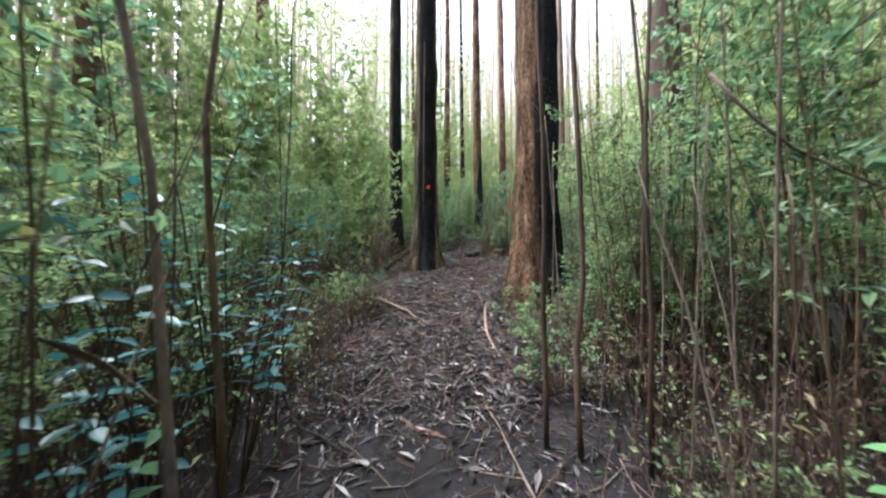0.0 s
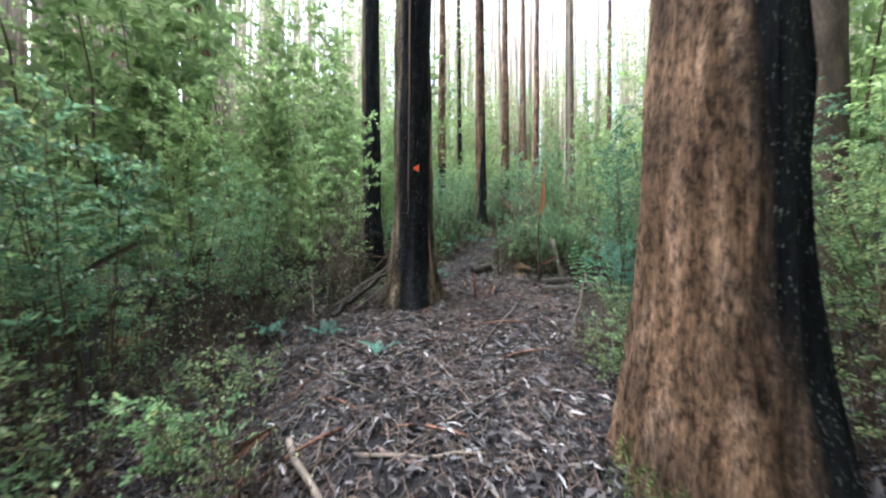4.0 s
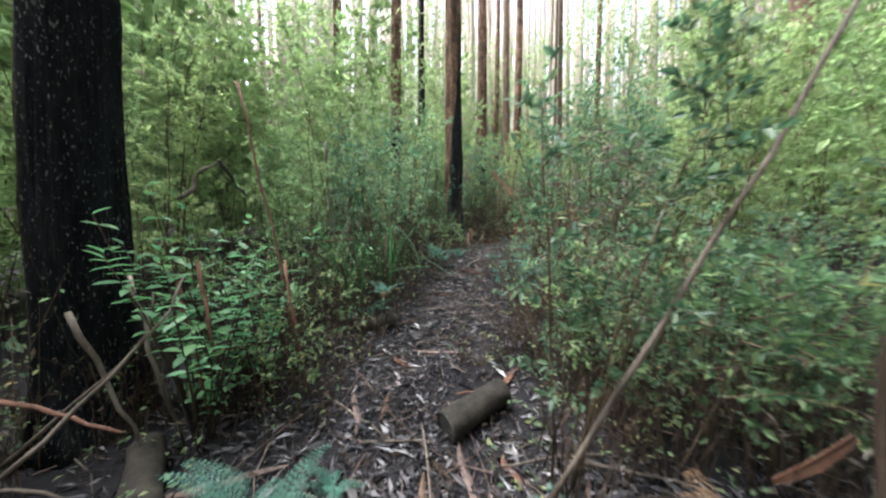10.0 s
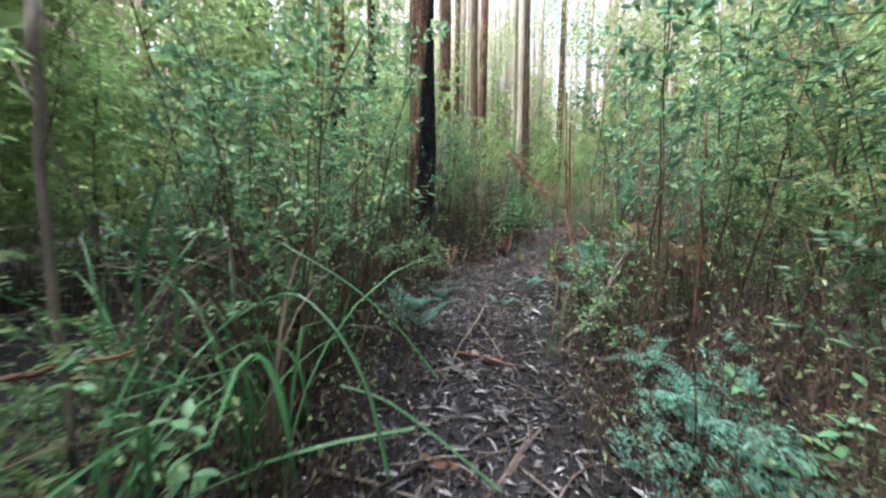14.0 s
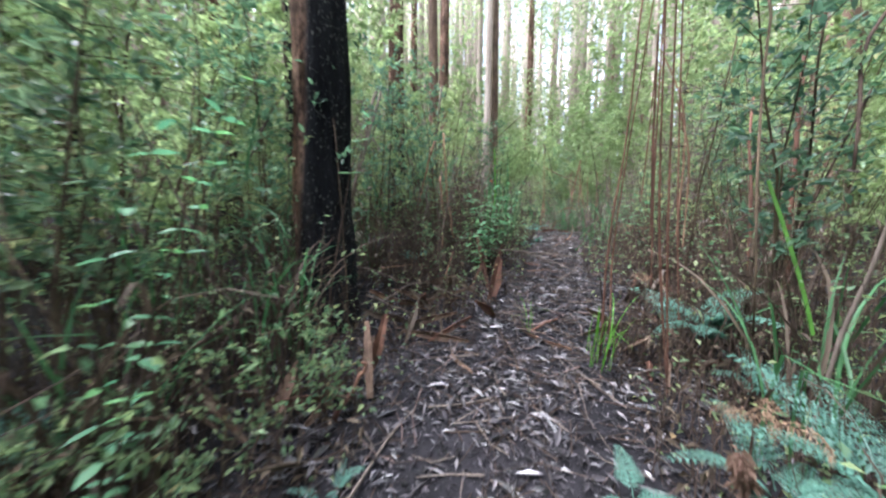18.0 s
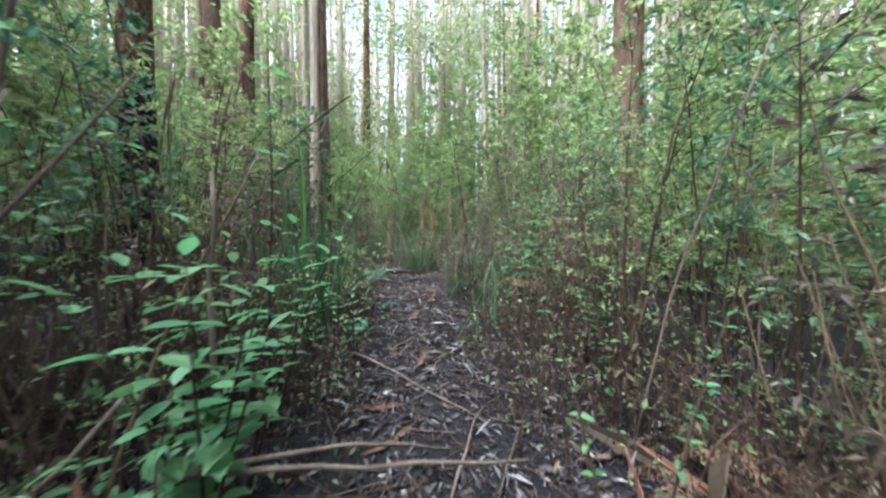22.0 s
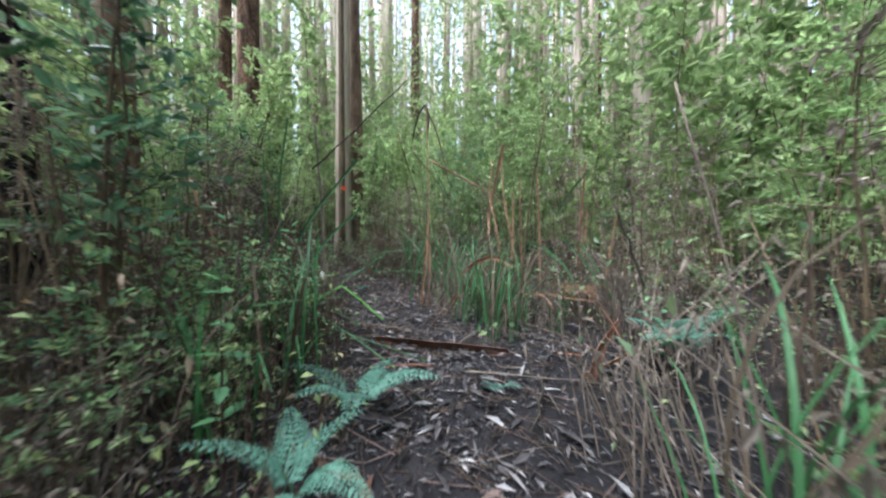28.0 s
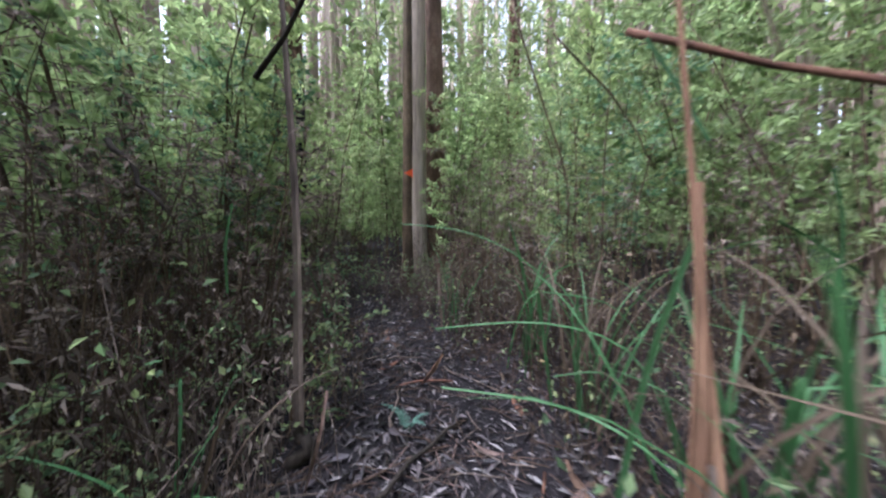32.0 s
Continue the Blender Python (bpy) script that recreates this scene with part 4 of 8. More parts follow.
def blade_mesh(rng, length, width, bend, name="blade", kink=False):
    """One arching sword-shaped blade with a folded midrib."""
    s = np.linspace(0, 1, 9)
    ang = radians(82) - bend * s ** 1.6
    if kink:
        ang = ang - (s > 0.55) * 1.3
    step = length / 8
    x = np.concatenate([[0], np.cumsum(np.cos(ang[:-1]) * step)])
    z = np.concatenate([[0], np.cumsum(np.sin(ang[:-1]) * step)])
    w = width * np.minimum(1, 0.6 + s * 1.5) * (1 - s ** 4) / 2 + 0.0008
    zero = 0 * s
    c = np.stack([x, zero, z - 0.03], 1)
    up = np.stack([-np.sin(ang), zero, np.cos(ang)], 1)
    l = c + np.stack([zero, w, zero], 1) + up * (w * 0.5)[:, None]
    r = c - np.stack([zero, w, zero], 1) + up * (w * 0.5)[:, None]
    v = np.stack([l, c, r], 1).reshape(-1, 3)
    f = []
    for i in range(8):
        for j in range(2):
            p = i * 3 + j
            f += [[p, p + 1, p + 4], [p, p + 4, p + 3]]
    return mesh_of(name, v, f, M_BLADE, True)


BLADES = [blade_mesh(rng, l, w, b, kink=k) for l, w, b, k in ((1.2, 0.016, 0.65, False), (1.35, 0.02, 1.1, False), (0.95, 0.014, 0.45, False), (1.5, 0.018, 1.8, False), (1.25, 0.018, 0.4, True), (0.7, 0.012, 0.8, False))]
GRASS = [me.copy() for me in BLADES]
for me in GRASS:
    me.materials[0] = M_GRASS
DRYBLADE = BLADES[3].copy()
DRYBLADE.materials[0] = M_DRY


def sedge(x, y, rng, blades=24, scale=1.0, spread=0.09, dry=3, label="clump of long arching green sword sedge", meshes=None):
    ob = new("sedge_clump")
    ob.location = (x, y, float(lie(x, y)))
    for k in range(blades + dry):
        b = rng.normal(size=2) * spread
        a = rng.uniform(0, 360)
        if abs(off_track(x + 0.6 * scale * math.cos(radians(a)), y + 0.6 * scale * math.sin(radians(a)))[0][0]) < 0.5:
            a += 180  # lean away from the walked line
        me = DRYBLADE if k >= blades else (meshes or BLADES)[int(rng.integers(0, 6))]
        part("blade", me, ob, m=pose(b[0], b[1], 0, rng.normal() * 7, rng.normal() * 9 - 3, a) @ Matrix.Scale(scale * rng.uniform(0.6, 1.12), 4))
    return tagged(ob, label, "sedge", "sedge clumps")


def frond_mesh(rng, length=0.6, mat=M_FERN, droop=0.5, wide=0.55, dead=False):
    """A fern frond: rachis, paired pinnae tapering to the tip, each with paired leaflets."""
    pile = Pile()
    s = np.linspace(0, 1, 8)
    ang = radians(62) - (1.0 + droop) * s
    c = np.stack([np.concatenate([[0], np.cumsum(np.cos(ang[:-1])) * length / 7]), 0 * s, np.concatenate([[0], np.cumsum(np.sin(ang[:-1])) * length / 7])], 1)
    pile.add(*tube(c, 0.004 * (1 - 0.8 * s), 3))
    P, W, S = [], [], []
    for k in range(13):
        u = 0.22 + 0.76 * k / 13
        at = np.array([np.interp(u, s, c[:, j]) for j in range(3)])
        fw = unit(np.array([math.cos(np.interp(u, s, ang)), 0, math.sin(np.interp(u, s, ang))]))
        half = length * wide * (1 - u) ** 0.8 * 0.5 + 0.015
        for sg in (-1, 1):
            d = unit(np.array([0, sg, 0]) + fw * 0.45 + [0, 0, -0.25 * droop - (0.6 * rng.uniform() if dead else 0)])
            m = max(3, int(half / 0.018))
            q = (np.arange(m) + 0.4) / m
            base = at + d * (q * half)[:, None]
            for sd in (-1, 1):
                P.append(base)
                W.append(unit(d * 0.6 + fw * sd) + np.zeros((m, 1)) + (rng.normal(size=(m, 3)) * (0.5 if dead else 0.1)))
                S.append(half * 0.34 * (1 - 0.75 * q) + 0.006)
            P.append(at[None] + d * half * 0.2)
            W.append(d[None])
            S.append(np.array([half * 0.85]))
    P, W, S = np.concatenate(P), np.concatenate(W), np.concatenate(S)
    wd = np.where(S > length * wide * 0.2, 0.005, S * (0.3 if dead else 0.38))
    if dead:  # most leaflets have dropped
        left = (rng.uniform(size=len(S)) > 0.5) | (S > length * wide * 0.2)
        P, W, S, wd = P[left], W[left], S[left], wd[left]
    pile.add(*leaves(P, W, S, wd, rng, flat=0.15, fold=0.1, droop=0.1))
    return pile.mesh("frond", mat)


FRONDS = [frond_mesh(rng, 0.62), frond_mesh(rng, 0.5, droop=0.9), frond_mesh(rng, 0.7, droop=0.3, wide=0.45)]
DEADFRONDS = [frond_mesh(rng, 0.6, M_ORANGE, 1.9, 0.5, True), frond_mesh(rng, 0.45, M_ORANGE, 2.3, 0.6, True)]


def fern(x, y, rng, fronds=6, scale=1.0, dead=0, lift=0.0, label="green bracken fern with spreading lacy fronds", aim=None):
    ob = new("fern")
    ob.location = (x, y, float(lie(x, y)) + lift)
    for k in range(fronds + dead):
        me = (DEADFRONDS if k >= fronds else FRONDS)[int(rng.integers(0, 2 if k >= fronds else 3))]
        a = (360 * k / max(1, fronds + dead) + rng.normal() * 18) if aim is None else aim + rng.normal() * 35
        part("frond", me, ob, m=pose(*(rng.normal(size=2) * 0.03), 0, rng.normal() * 8, rng.normal() * 8, a) @ Matrix.Scale(scale * rng.uniform(0.75, 1.15), 4))
    if lift > 0.2:
        part("stalk", mesh_of("stalk", *tube([(0, 0, -lift - 0.02), (0.01, 0.01, -lift / 2), (0, 0, 0.02)], [0.006, 0.005, 0.004], 5), M_STALK), ob)
    return tagged(ob, label, "fern", "ferns")


def leaf_mesh(rng, mat=M_BROAD):
    """One broad pointed leaf, unit length along x."""
    s = np.linspace(0, 1, 8)
    w = 0.24 * np.sin(np.pi * np.clip(s, 0.02, 0.995) ** 0.8) ** 0.85
    c = np.stack([s, 0.02 * np.sin(3 * s), -0.18 * s ** 2], 1)
    l = c + np.stack([0 * s, w, 0.35 * w + 0.015 * np.sin(9 * s)], 1)
    r = c - np.stack([0 * s, w, -0.35 * w - 0.015 * np.sin(8 * s + 1)], 1)
    v = np.stack([l, c, r], 1).reshape(-1, 3)
    f = []
    for i in range(7):
        for j in range(2):
            p = i * 3 + j
            f += [[p, p + 1, p + 4], [p, p + 4, p + 3]]
    return mesh_of("leaf", v, f, mat, True)


LEAVES = [leaf_mesh(rng) for _ in range(2)]
TEAL = [leaf_mesh(rng, M_TEAL) for _ in range(2)]


def broad_plant(x, y, rng, tall=0.8, pairs=7, size=0.1, stems=1, lean=(0, 0), base=None, label="young plant with broad bright green leaves", bare=0.25, name="broadleaf_plant", blades=None):
    """A young plant: thin stems with opposite pairs of broad leaves, each leaf its own piece."""
    ob = new(name)
    ob.location = (x, y, float(lie(x, y)) if base is None else base)
    small = Pile() if size < 0.105 else None

    def put(me, m):
        if small is None:
            part("leaf", me, ob, m=m)
            return
        co, tr = np.empty(len(me.vertices) * 3, np.float32), np.empty(len(me.polygons) * 3, np.int32)
        me.vertices.foreach_get("co", co)
        me.polygons.foreach_get("vertices", tr)
        mm = np.array(m)
        small.add(co.reshape(-1, 3) @ mm[:3, :3].T + mm[:3, 3], tr.reshape(-1, 3))

    for k in range(stems):
        a = rng.uniform(0, 6.28)
        o = np.array([math.cos(a), math.sin(a)]) * 0.3 * tall * (stems > 1) + np.array(lean)
        h = tall * rng.uniform(0.8, 1.05)
        pts = np.array([[0, 0, -0.04], [o[0] * 0.3, o[1] * 0.3, h * 0.4], [o[0] * 0.65 + rng.normal() * 0.02, o[1] * 0.65, h * 0.75], [o[0], o[1], h]])
        part("stem", mesh_of("stem", *tube(pts, [0.007, 0.006, 0.004, 0.002], 5), M_STALK, True), ob)
        for j in range(pairs):
            u = bare + (1 - bare) * (j + 0.6) / pairs
            at = [np.interp(u, [0, 0.4, 0.75, 1], pts[:, c]) for c in range(3)]
            turn = j * 90 + rng.normal() * 20
            for sd in (0, 180):
                s = size * rng.uniform(0.7, 1.1) * (1.1 - 0.45 * u)
                put((blades or LEAVES)[int(rng.integers(0, 2))], pose(*at, rng.normal() * 14, rng.uniform(-30, 12), turn + sd) @ Matrix.Scale(s, 4))
        put((blades or LEAVES)[0], pose(*pts[-1], 0, -40, rng.uniform(0, 360)) @ Matrix.Scale(size * 0.6, 4))
    if small is not None:
        tagged(part("leaves", small.mesh("leaves", (blades or LEAVES)[0].materials[0], True), ob), kind="stuff")
    return tagged(ob, label, "plant", "broad-leaved plants")


rng = np.random.default_rng(71)
for x, y, b, s in ((0.25, 12.75, 34, 1.05), (-0.1, 12.3, 30, 1.0), (0.05, 13.4, 30, 1.1), (0.55, 13.7, 24, 0.9), (-0.55, 13.2, 26, 1.1), (-0.2, 14.0, 22, 1.0),
                   (2.2, 13.3, 7, 0.7), (1.79, 16.3, 18, 0.9), (1.55, 16.1, 16, 0.85), (9.5, 21.0, 22, 1.0), (9.9, 20.9, 16, 0.9), (10.9, 20.5, 14, 0.95), (4.75, 14.65, 9, 1.1), (3.85, 14.45, 8, 1.0), (4.05, 14.4, 8, 1.1), (2.75, 13.05, 7, 0.8), (1.1, 15.6, 18, 1.0), (0.95, 16.6, 18, 1.1), (1.5, 17.5, 16, 1.0), (2.7, 18.6, 14, 0.9),
                   (5.0, 19.6, 16, 1.0), (6.9, 17.75, 16, 0.8), (7.6, 18.25, 12, 0.8), (7.87, 18.75, 22, 0.9), (5.75, 19.9, 18, 0.9),
                   (7.3, 20.9, 20, 0.9), (7.6, 21.6, 22, 0.95), (6.9, 20.6, 14, 0.9), (9.1, 20.55, 22, 0.85), (9.45, 21.3, 26, 1.0), (9.8, 21.9, 28, 1.05), (10.1, 22.4, 28, 1.1), (9.95, 21.3, 18, 0.9), (10.35, 23.2, 24, 1.1), (10.5, 23.9, 18, 1.0), (10.4, 22.0, 16, 1.0), (8.2, 23.3, 8, 0.7), (9.0, 25.2, 12, 0.9), (10.3, 25.0, 14, 1.0), (9.68, 20.75, 14, 0.75), (9.8, 20.35, 12, 0.7), (7.5, 22.7, 12, 0.85), (7.48, 18.62, 10, 0.7)):
    sedge(x, y, rng, b - b // 4, s, dry=3 + b // 4)
UPRIGHT = [blade_mesh(rng, l, w, b) for l, w, b in ((1.3, 0.02, 0.2), (1.5, 0.024, 0.35), (1.1, 0.018, 0.15), (1.6, 0.022, 0.5), (1.4, 0.02, 0.3), (0.9, 0.016, 0.4))]
for x, y, b, k in ((5.3, 18.75, 22, 1.0), (5.12, 18.9, 20, 1.05), (5.5, 18.95, 14, 0.95)):
    sedge(x, y, rng, b, k, 0.1, 2, "clump of tall upright dark green sedge", UPRIGHT)
sedge(3.86, 15.42, rng, 14, 0.5, 0.05, 0, "small upright tuft of bright green grass on the track", GRASS)
sedge(3.65, 16.0, rng, 6, 0.35, 0.04, 0, "small upright tuft of bright green grass on the track", GRASS)

for x, y, n, s, d, lift in ((-0.17, 9.85, 7, 0.75, 0, 0.1), (0.15, 10.05, 5, 0.4, 0, 0.02), (3.45, 9.15, 7, 1.0, 0, 0.35), (3.0, 9.0, 4, 0.7, 0, 0.3), (1.25, 9.85, 4, 0.25, 0, 0.0), (0.33, 11.8, 6, 0.42, 3, 0.42),
                            (0.05, 12.05, 7, 0.7, 0, 0.05), (2.25, 12.2, 6, 0.6, 0, 0.3), (2.4, 12.6, 5, 0.5, 0, 0.3), (2.42, 14.42, 5, 0.36, 0, 0.0), (1.72, 14.85, 6, 0.5, 0, 0.0), (3.2, 13.6, 6, 0.45, 0, 0.1), (3.5, 14.15, 7, 0.8, 0, 0.35), (2.95, 13.75, 6, 0.6, 0, 0.3), (3.25, 14.3, 6, 0.55, 0, 0.3), (3.0, 14.6, 5, 0.4, 0, 0.1), (1.15, 14.2, 6, 0.8, 0, 0.1),
                            (4.45, 15.05, 8, 1.0, 0, 0.3), (4.15, 14.7, 5, 0.6, 0, 0.2), (3.2, 17.85, 5, 0.5, 0, 0.2), (1.25, 13.9, 5, 0.7, 0, 0.1), (6.35, 18.9, 5, 0.35, 0, 0.0), (7.5, 20.4, 6, 0.75, 0, 0.1), (9.1, 19.15, 7, 0.7, 0, 0.35), (9.5, 19.3, 5, 0.6, 0, 0.3), (8.33, 20.02, 5, 0.28, 0, 0.0), (7.05, 20.0, 5, 0.7, 0, 0.1),
                            (-2.3, 7.1, 6, 0.7, 0, 0.1), (-0.75, 6.6, 5, 0.5, 0, 0.02), (-1.5, 7.2, 6, 0.6, 0, 0.05), (-3.2, 8.2, 6, 0.8, 0, 0.3), (9.2, 23.6, 5, 0.35, 0, 0.05), (5.68, 18.52, 6, 0.4, 0, 0.02), (0.8, 15.85, 7, 0.8, 0, 0.1), (1.95, 15.25, 4, 0.25, 0, 0.0)):
    fern(x, y, rng, n, s, d, lift)
def dead_frond(a, b, sag, label):
    """One long dead bracken frond from a to b: a stalk with shrivelled leaflets along it."""
    a, b = np.array(a, float), np.array(b, float)
    s = np.linspace(0, 1, 9)
    c = a + np.outer(s, b - a) + np.outer(np.sin(np.pi * s), [0, 0, sag])
    ob = new("dead_frond")
    part("stalk", mesh_of("stalk", *tube(c, 0.007 * (1.1 - 0.8 * s), 5), M_REDBARK, True), ob)
    n = 420
    u = rng.uniform(0.25, 1, n)
    P = np.stack([np.interp(u, s, c[:, k]) for k in range(3)], 1) + rng.normal(size=(n, 3)) * (0.032 * (1.15 - u))[:, None]
    S = rng.uniform(0.02, 0.05, n)
    tagged(part("leaflets", mesh_of("leaflets", *leaves(P, rng.normal(size=P.shape) + [0, 0, -0.6], S, S * 0.4, rng, droop=0.4, flat=1), M_RUST), ob), kind="stuff")
    return tagged(ob, label, "fern", "ferns")


dead_frond((2.64, 13.65, 3.52), (2.24, 14.09, 4.16), -0.03, "leaning rusty frond of dead bracken")
part("foot", mesh_of("foot", *tube([(2.92, 13.50, 2.2), (2.76, 13.58, 2.9), (2.64, 13.65, 3.52)], [0.009, 0.008, 0.007], 5), M_REDBARK, True), bpy.data.objects["dead_frond"])
dead_frond((3.75, 13.9, 2.6), (3.5, 14.0, 3.35), 0.0, "curled rusty frond of dead bracken")
dead_frond((3.3, 14.3, 2.45), (3.05, 14.35, 3.0), 0.0, "curled rusty frond of dead bracken")
for x, y, d, s, lift in ((1.75, 9.4, 9, 0.62, 0.25), (1.6, 9.15, 6, 0.5, 0.15), (3.3, 13.0, 7, 0.9, 0.8), (3.6, 13.6, 7, 0.9, 0.9), (9.9, 20.12, 8, 0.6, 0.45), (10.1, 20.25, 7, 0.6, 0.4), (4.5, 14.0, 6, 0.7, 0.9), (3.3, 14.4, 5, 0.45, 0.5), (2.95, 14.15, 4, 0.4, 0.3), (7.4, 17.5, 10, 0.8, 0.4), (2.7, 11.8, 3, 0.45, 0.5), (10.5, 20.6, 5, 0.5, 0.4), (-3.3, 6.4, 5, 0.8, 0.4)):
    fern(x, y, rng, 0, s, d, lift, "dead rusty-orange bracken fern with drooping curled fronds")

for x, y, tall, pairs, size, stems in ((-0.62, 10.95, 1.0, 7, 0.11, 5), (-0.72, 10.75, 0.9, 6, 0.11, 4), (2.3, 7.95, 0.75, 5, 0.13, 3), (-0.82, 11.0, 1.15, 7, 0.15, 5), (-1.14, 11.1, 1.1, 7, 0.15, 5), (-0.6, 11.05, 0.85, 6, 0.14, 5), (-1.2, 11.3, 1.6, 8, 0.14, 4), (-0.95, 10.8, 0.8, 6, 0.14, 4), (1.8, 3.8, 0.9, 6, 0.13, 5), (2.05, 4.0, 1.0, 6, 0.13, 5), (2.4, 4.0, 1.2, 7, 0.13, 4), (1.85, 3.4, 1.0, 7, 0.12, 4), (3.3, 14.05, 0.5, 5, 0.1, 5), (3.7, 14.0, 0.65, 5, 0.11, 5), (3.45, 13.75, 0.55, 5, 0.11, 4), (7.78, 17.75, 1.45, 8, 0.17, 4), (7.85, 17.6, 1.7, 8, 0.16, 3), (9.5, 19.35, 0.6, 5, 0.11, 3), (7.33, 21.75, 1.2, 7, 0.12, 3), (7.0, 16.65, 0.95, 6, 0.12, 4), (6.85, 16.7, 0.6, 5, 0.11, 4), (5.3, 18.75, 0.7, 5, 0.1, 5), (0.0, 12.55, 0.9, 5, 0.12, 3), (2.4, 11.9, 0.7, 5, 0.11, 4), (2.44, 8.1, 0.9, 5, 0.14, 3), (2.46, 7.9, 0.75, 5, 0.14, 3), (3.0, 13.75, 0.6, 6, 0.08, 4), (3.45, 13.9, 0.8, 7, 0.08, 4), (-0.75, 10.6, 0.8, 6, 0.09, 3), (-0.65, 11.6, 1.3, 8, 0.09, 4), (4.2, 17.7, 1.25, 8, 0.12, 2), (4.0, 17.95, 1.2, 7, 0.1, 2), (3.9, 17.6, 0.6, 5, 0.09, 2), (5.95, 16.0, 0.55, 6, 0.08, 3),
                                       (4.12, 17.42, 1.1, 6, 0.15, 5), (4.32, 17.62, 1.25, 7, 0.14, 4), (3.9, 17.2, 0.75, 5, 0.14, 4), (7.45, 17.75, 1.1, 7, 0.11, 2), (7.15, 17.35, 0.9, 6, 0.1, 2), (5.35, 18.2, 0.7, 6, 0.09, 4), (5.1, 18.35, 0.9, 6, 0.09, 3), (6.88, 20.36, 0.85, 5, 0.13, 1), (8.0, 22.5, 0.5, 5, 0.09, 2), (1.33, 1.05, 1.1, 6, 0.13, 2), (-1.3, 1.0, 1.1, 6, 0.13, 2),
                                       (1.6, 3.55, 1.0, 7, 0.09, 4), (1.95, 3.3, 1.3, 7, 0.09, 4), (2.4, 7.2, 1.3, 8, 0.1, 4), (2.9, 8.1, 1.0, 6, 0.12, 3), (1.75, 4.1, 0.6, 5, 0.09, 3), (6.0, 16.35, 0.9, 7, 0.07, 3), (4.6, 14.3, 1.2, 8, 0.08, 3), (4.9, 15.0, 1.1, 8, 0.08, 3), (1.2, 15.2, 1.8, 9, 0.08, 3), (4.55, 17.9, 1.9, 9, 0.1, 3), (-1.4, 1.9, 1.6, 8, 0.1, 3), (-1.75, 2.6, 1.2, 7, 0.08, 4)):
    broad_plant(x, y, rng, tall, pairs, size, stems)
for x, y, tall, pairs, size, stems in ((-0.75, 10.5, 1.25, 5, 0.15, 5), (-0.95, 10.75, 1.45, 5, 0.15, 5), (-0.55, 10.9, 1.35, 5, 0.14, 4)):
    broad_plant(x, y, rng, tall, pairs, size, stems, label="young plant with broad green leaves on tall bare stems", bare=0.5)
for x, y, tall, pairs, size, stems in ((-1.2, 1.8, 1.7, 9, 0.13, 4), (-1.4, 1.5, 1.8, 8, 0.14, 4), (-1.5, 2.1, 1.9, 9, 0.13, 4), (-1.3, 1.25, 1.4, 7, 0.12, 4), (-1.75, 1.8, 2.0, 8, 0.14, 3)):
    broad_plant(x, y, rng, tall, pairs, size, stems, label="young plant with broad green leaves, coloured with bluish sky sheen, beside the track", bare=0.34, blades=TEAL)
for x, y, tall, pairs, size, stems in ((7.6, 21.9, 0.7, 9, 0.095, 6), (7.72, 22.12, 0.7, 8, 0.095, 6), (7.5, 22.3, 0.9, 9, 0.1, 6), (7.58, 22.2, 0.8, 9, 0.1, 6), (7.75, 22.4, 0.7, 8, 0.09, 6), (7.5, 22.0, 0.55, 8, 0.07, 6), (7.35, 22.3, 0.85, 9, 0.075, 5), (7.3, 21.8, 0.7, 8, 0.07, 5), (4.1, 17.65, 0.75, 8, 0.07, 4), (3.4, 17.9, 1.4, 9, 0.07, 4), (4.83, 16.16, 1.1, 10, 0.06, 2)):
    broad_plant(x, y, rng, tall, pairs, size, stems, label="low plant crowded with small light green leaves", bare=0.2)
broad_plant(1.95, 16.45, rng, 1.9, 4, 0.13, 1, (0.4, 0.0), bare=0.72, label="thin sapling with a few bright green leaves beside a burnt trunk")
# the bushy young tree beside the flagged trunk
for x, y, s in ((2.75, 7.5, 0.95), (3.2, 7.2, 1.0), (3.1, 7.95, 0.95), (2.1, 3.6, 1.05), (2.4, 4.1, 1.1), (1.95, 2.9, 1.1)):
    shrub(LIGHT[int(rng.integers(0, 3))] if s < 1 else FINE[int(rng.integers(0, 4))], x, y, rng, s, "bushy green young tree with dense small leaves", "shrub", "understory shrubs", "young_tree")


# leafy low growth between the clearing and the ferns, and the brown tangle at the walk's end
rng2 = np.random.default_rng(67)
LACY = [joined(shrub_template(rng2, 6, 0.85, 11, 26, (0.018, 0.045), 0.34, low=0.12, spread=0.55, thick=0.004, mat=M_FERN)) for _ in range(2)]
for x, y, k in ((2.0, 11.9, 0.8), (2.2, 12.0, 0.9), (2.3, 11.75, 0.8)):
    shrub(LACY[int(rng2.integers(0, 2))], x, y, rng2, k, "lacy bluish-green bush of fine leaves beside the track", "shrub", "lacy bushes", "lacy_bush")
fills = []
for x, y in zip(rng2.uniform(1.75, 4.0, 400), rng2.uniform(9.75, 10.9, 400)):
    if len(fills) >= 34:
        break
    if off_track(x, y)[0][0] < 1.15 or any(math.hypot(x - a, y - b) < 0.24 for a, b in fills) or any(math.hypot(x - a, y - b) < c for a, b, c in OPEN):
        continue
    fills.append((x, y))
    shrub((LOW + LIGHT)[len(fills) % 6], x, y, rng2, rng2.uniform(1.1, 1.7) if len(fills) % 6 < 3 else rng2.uniform(0.35, 0.55), "low leafy green plant at the foot of the shrubs", "plant", "low plants", "low_plant")
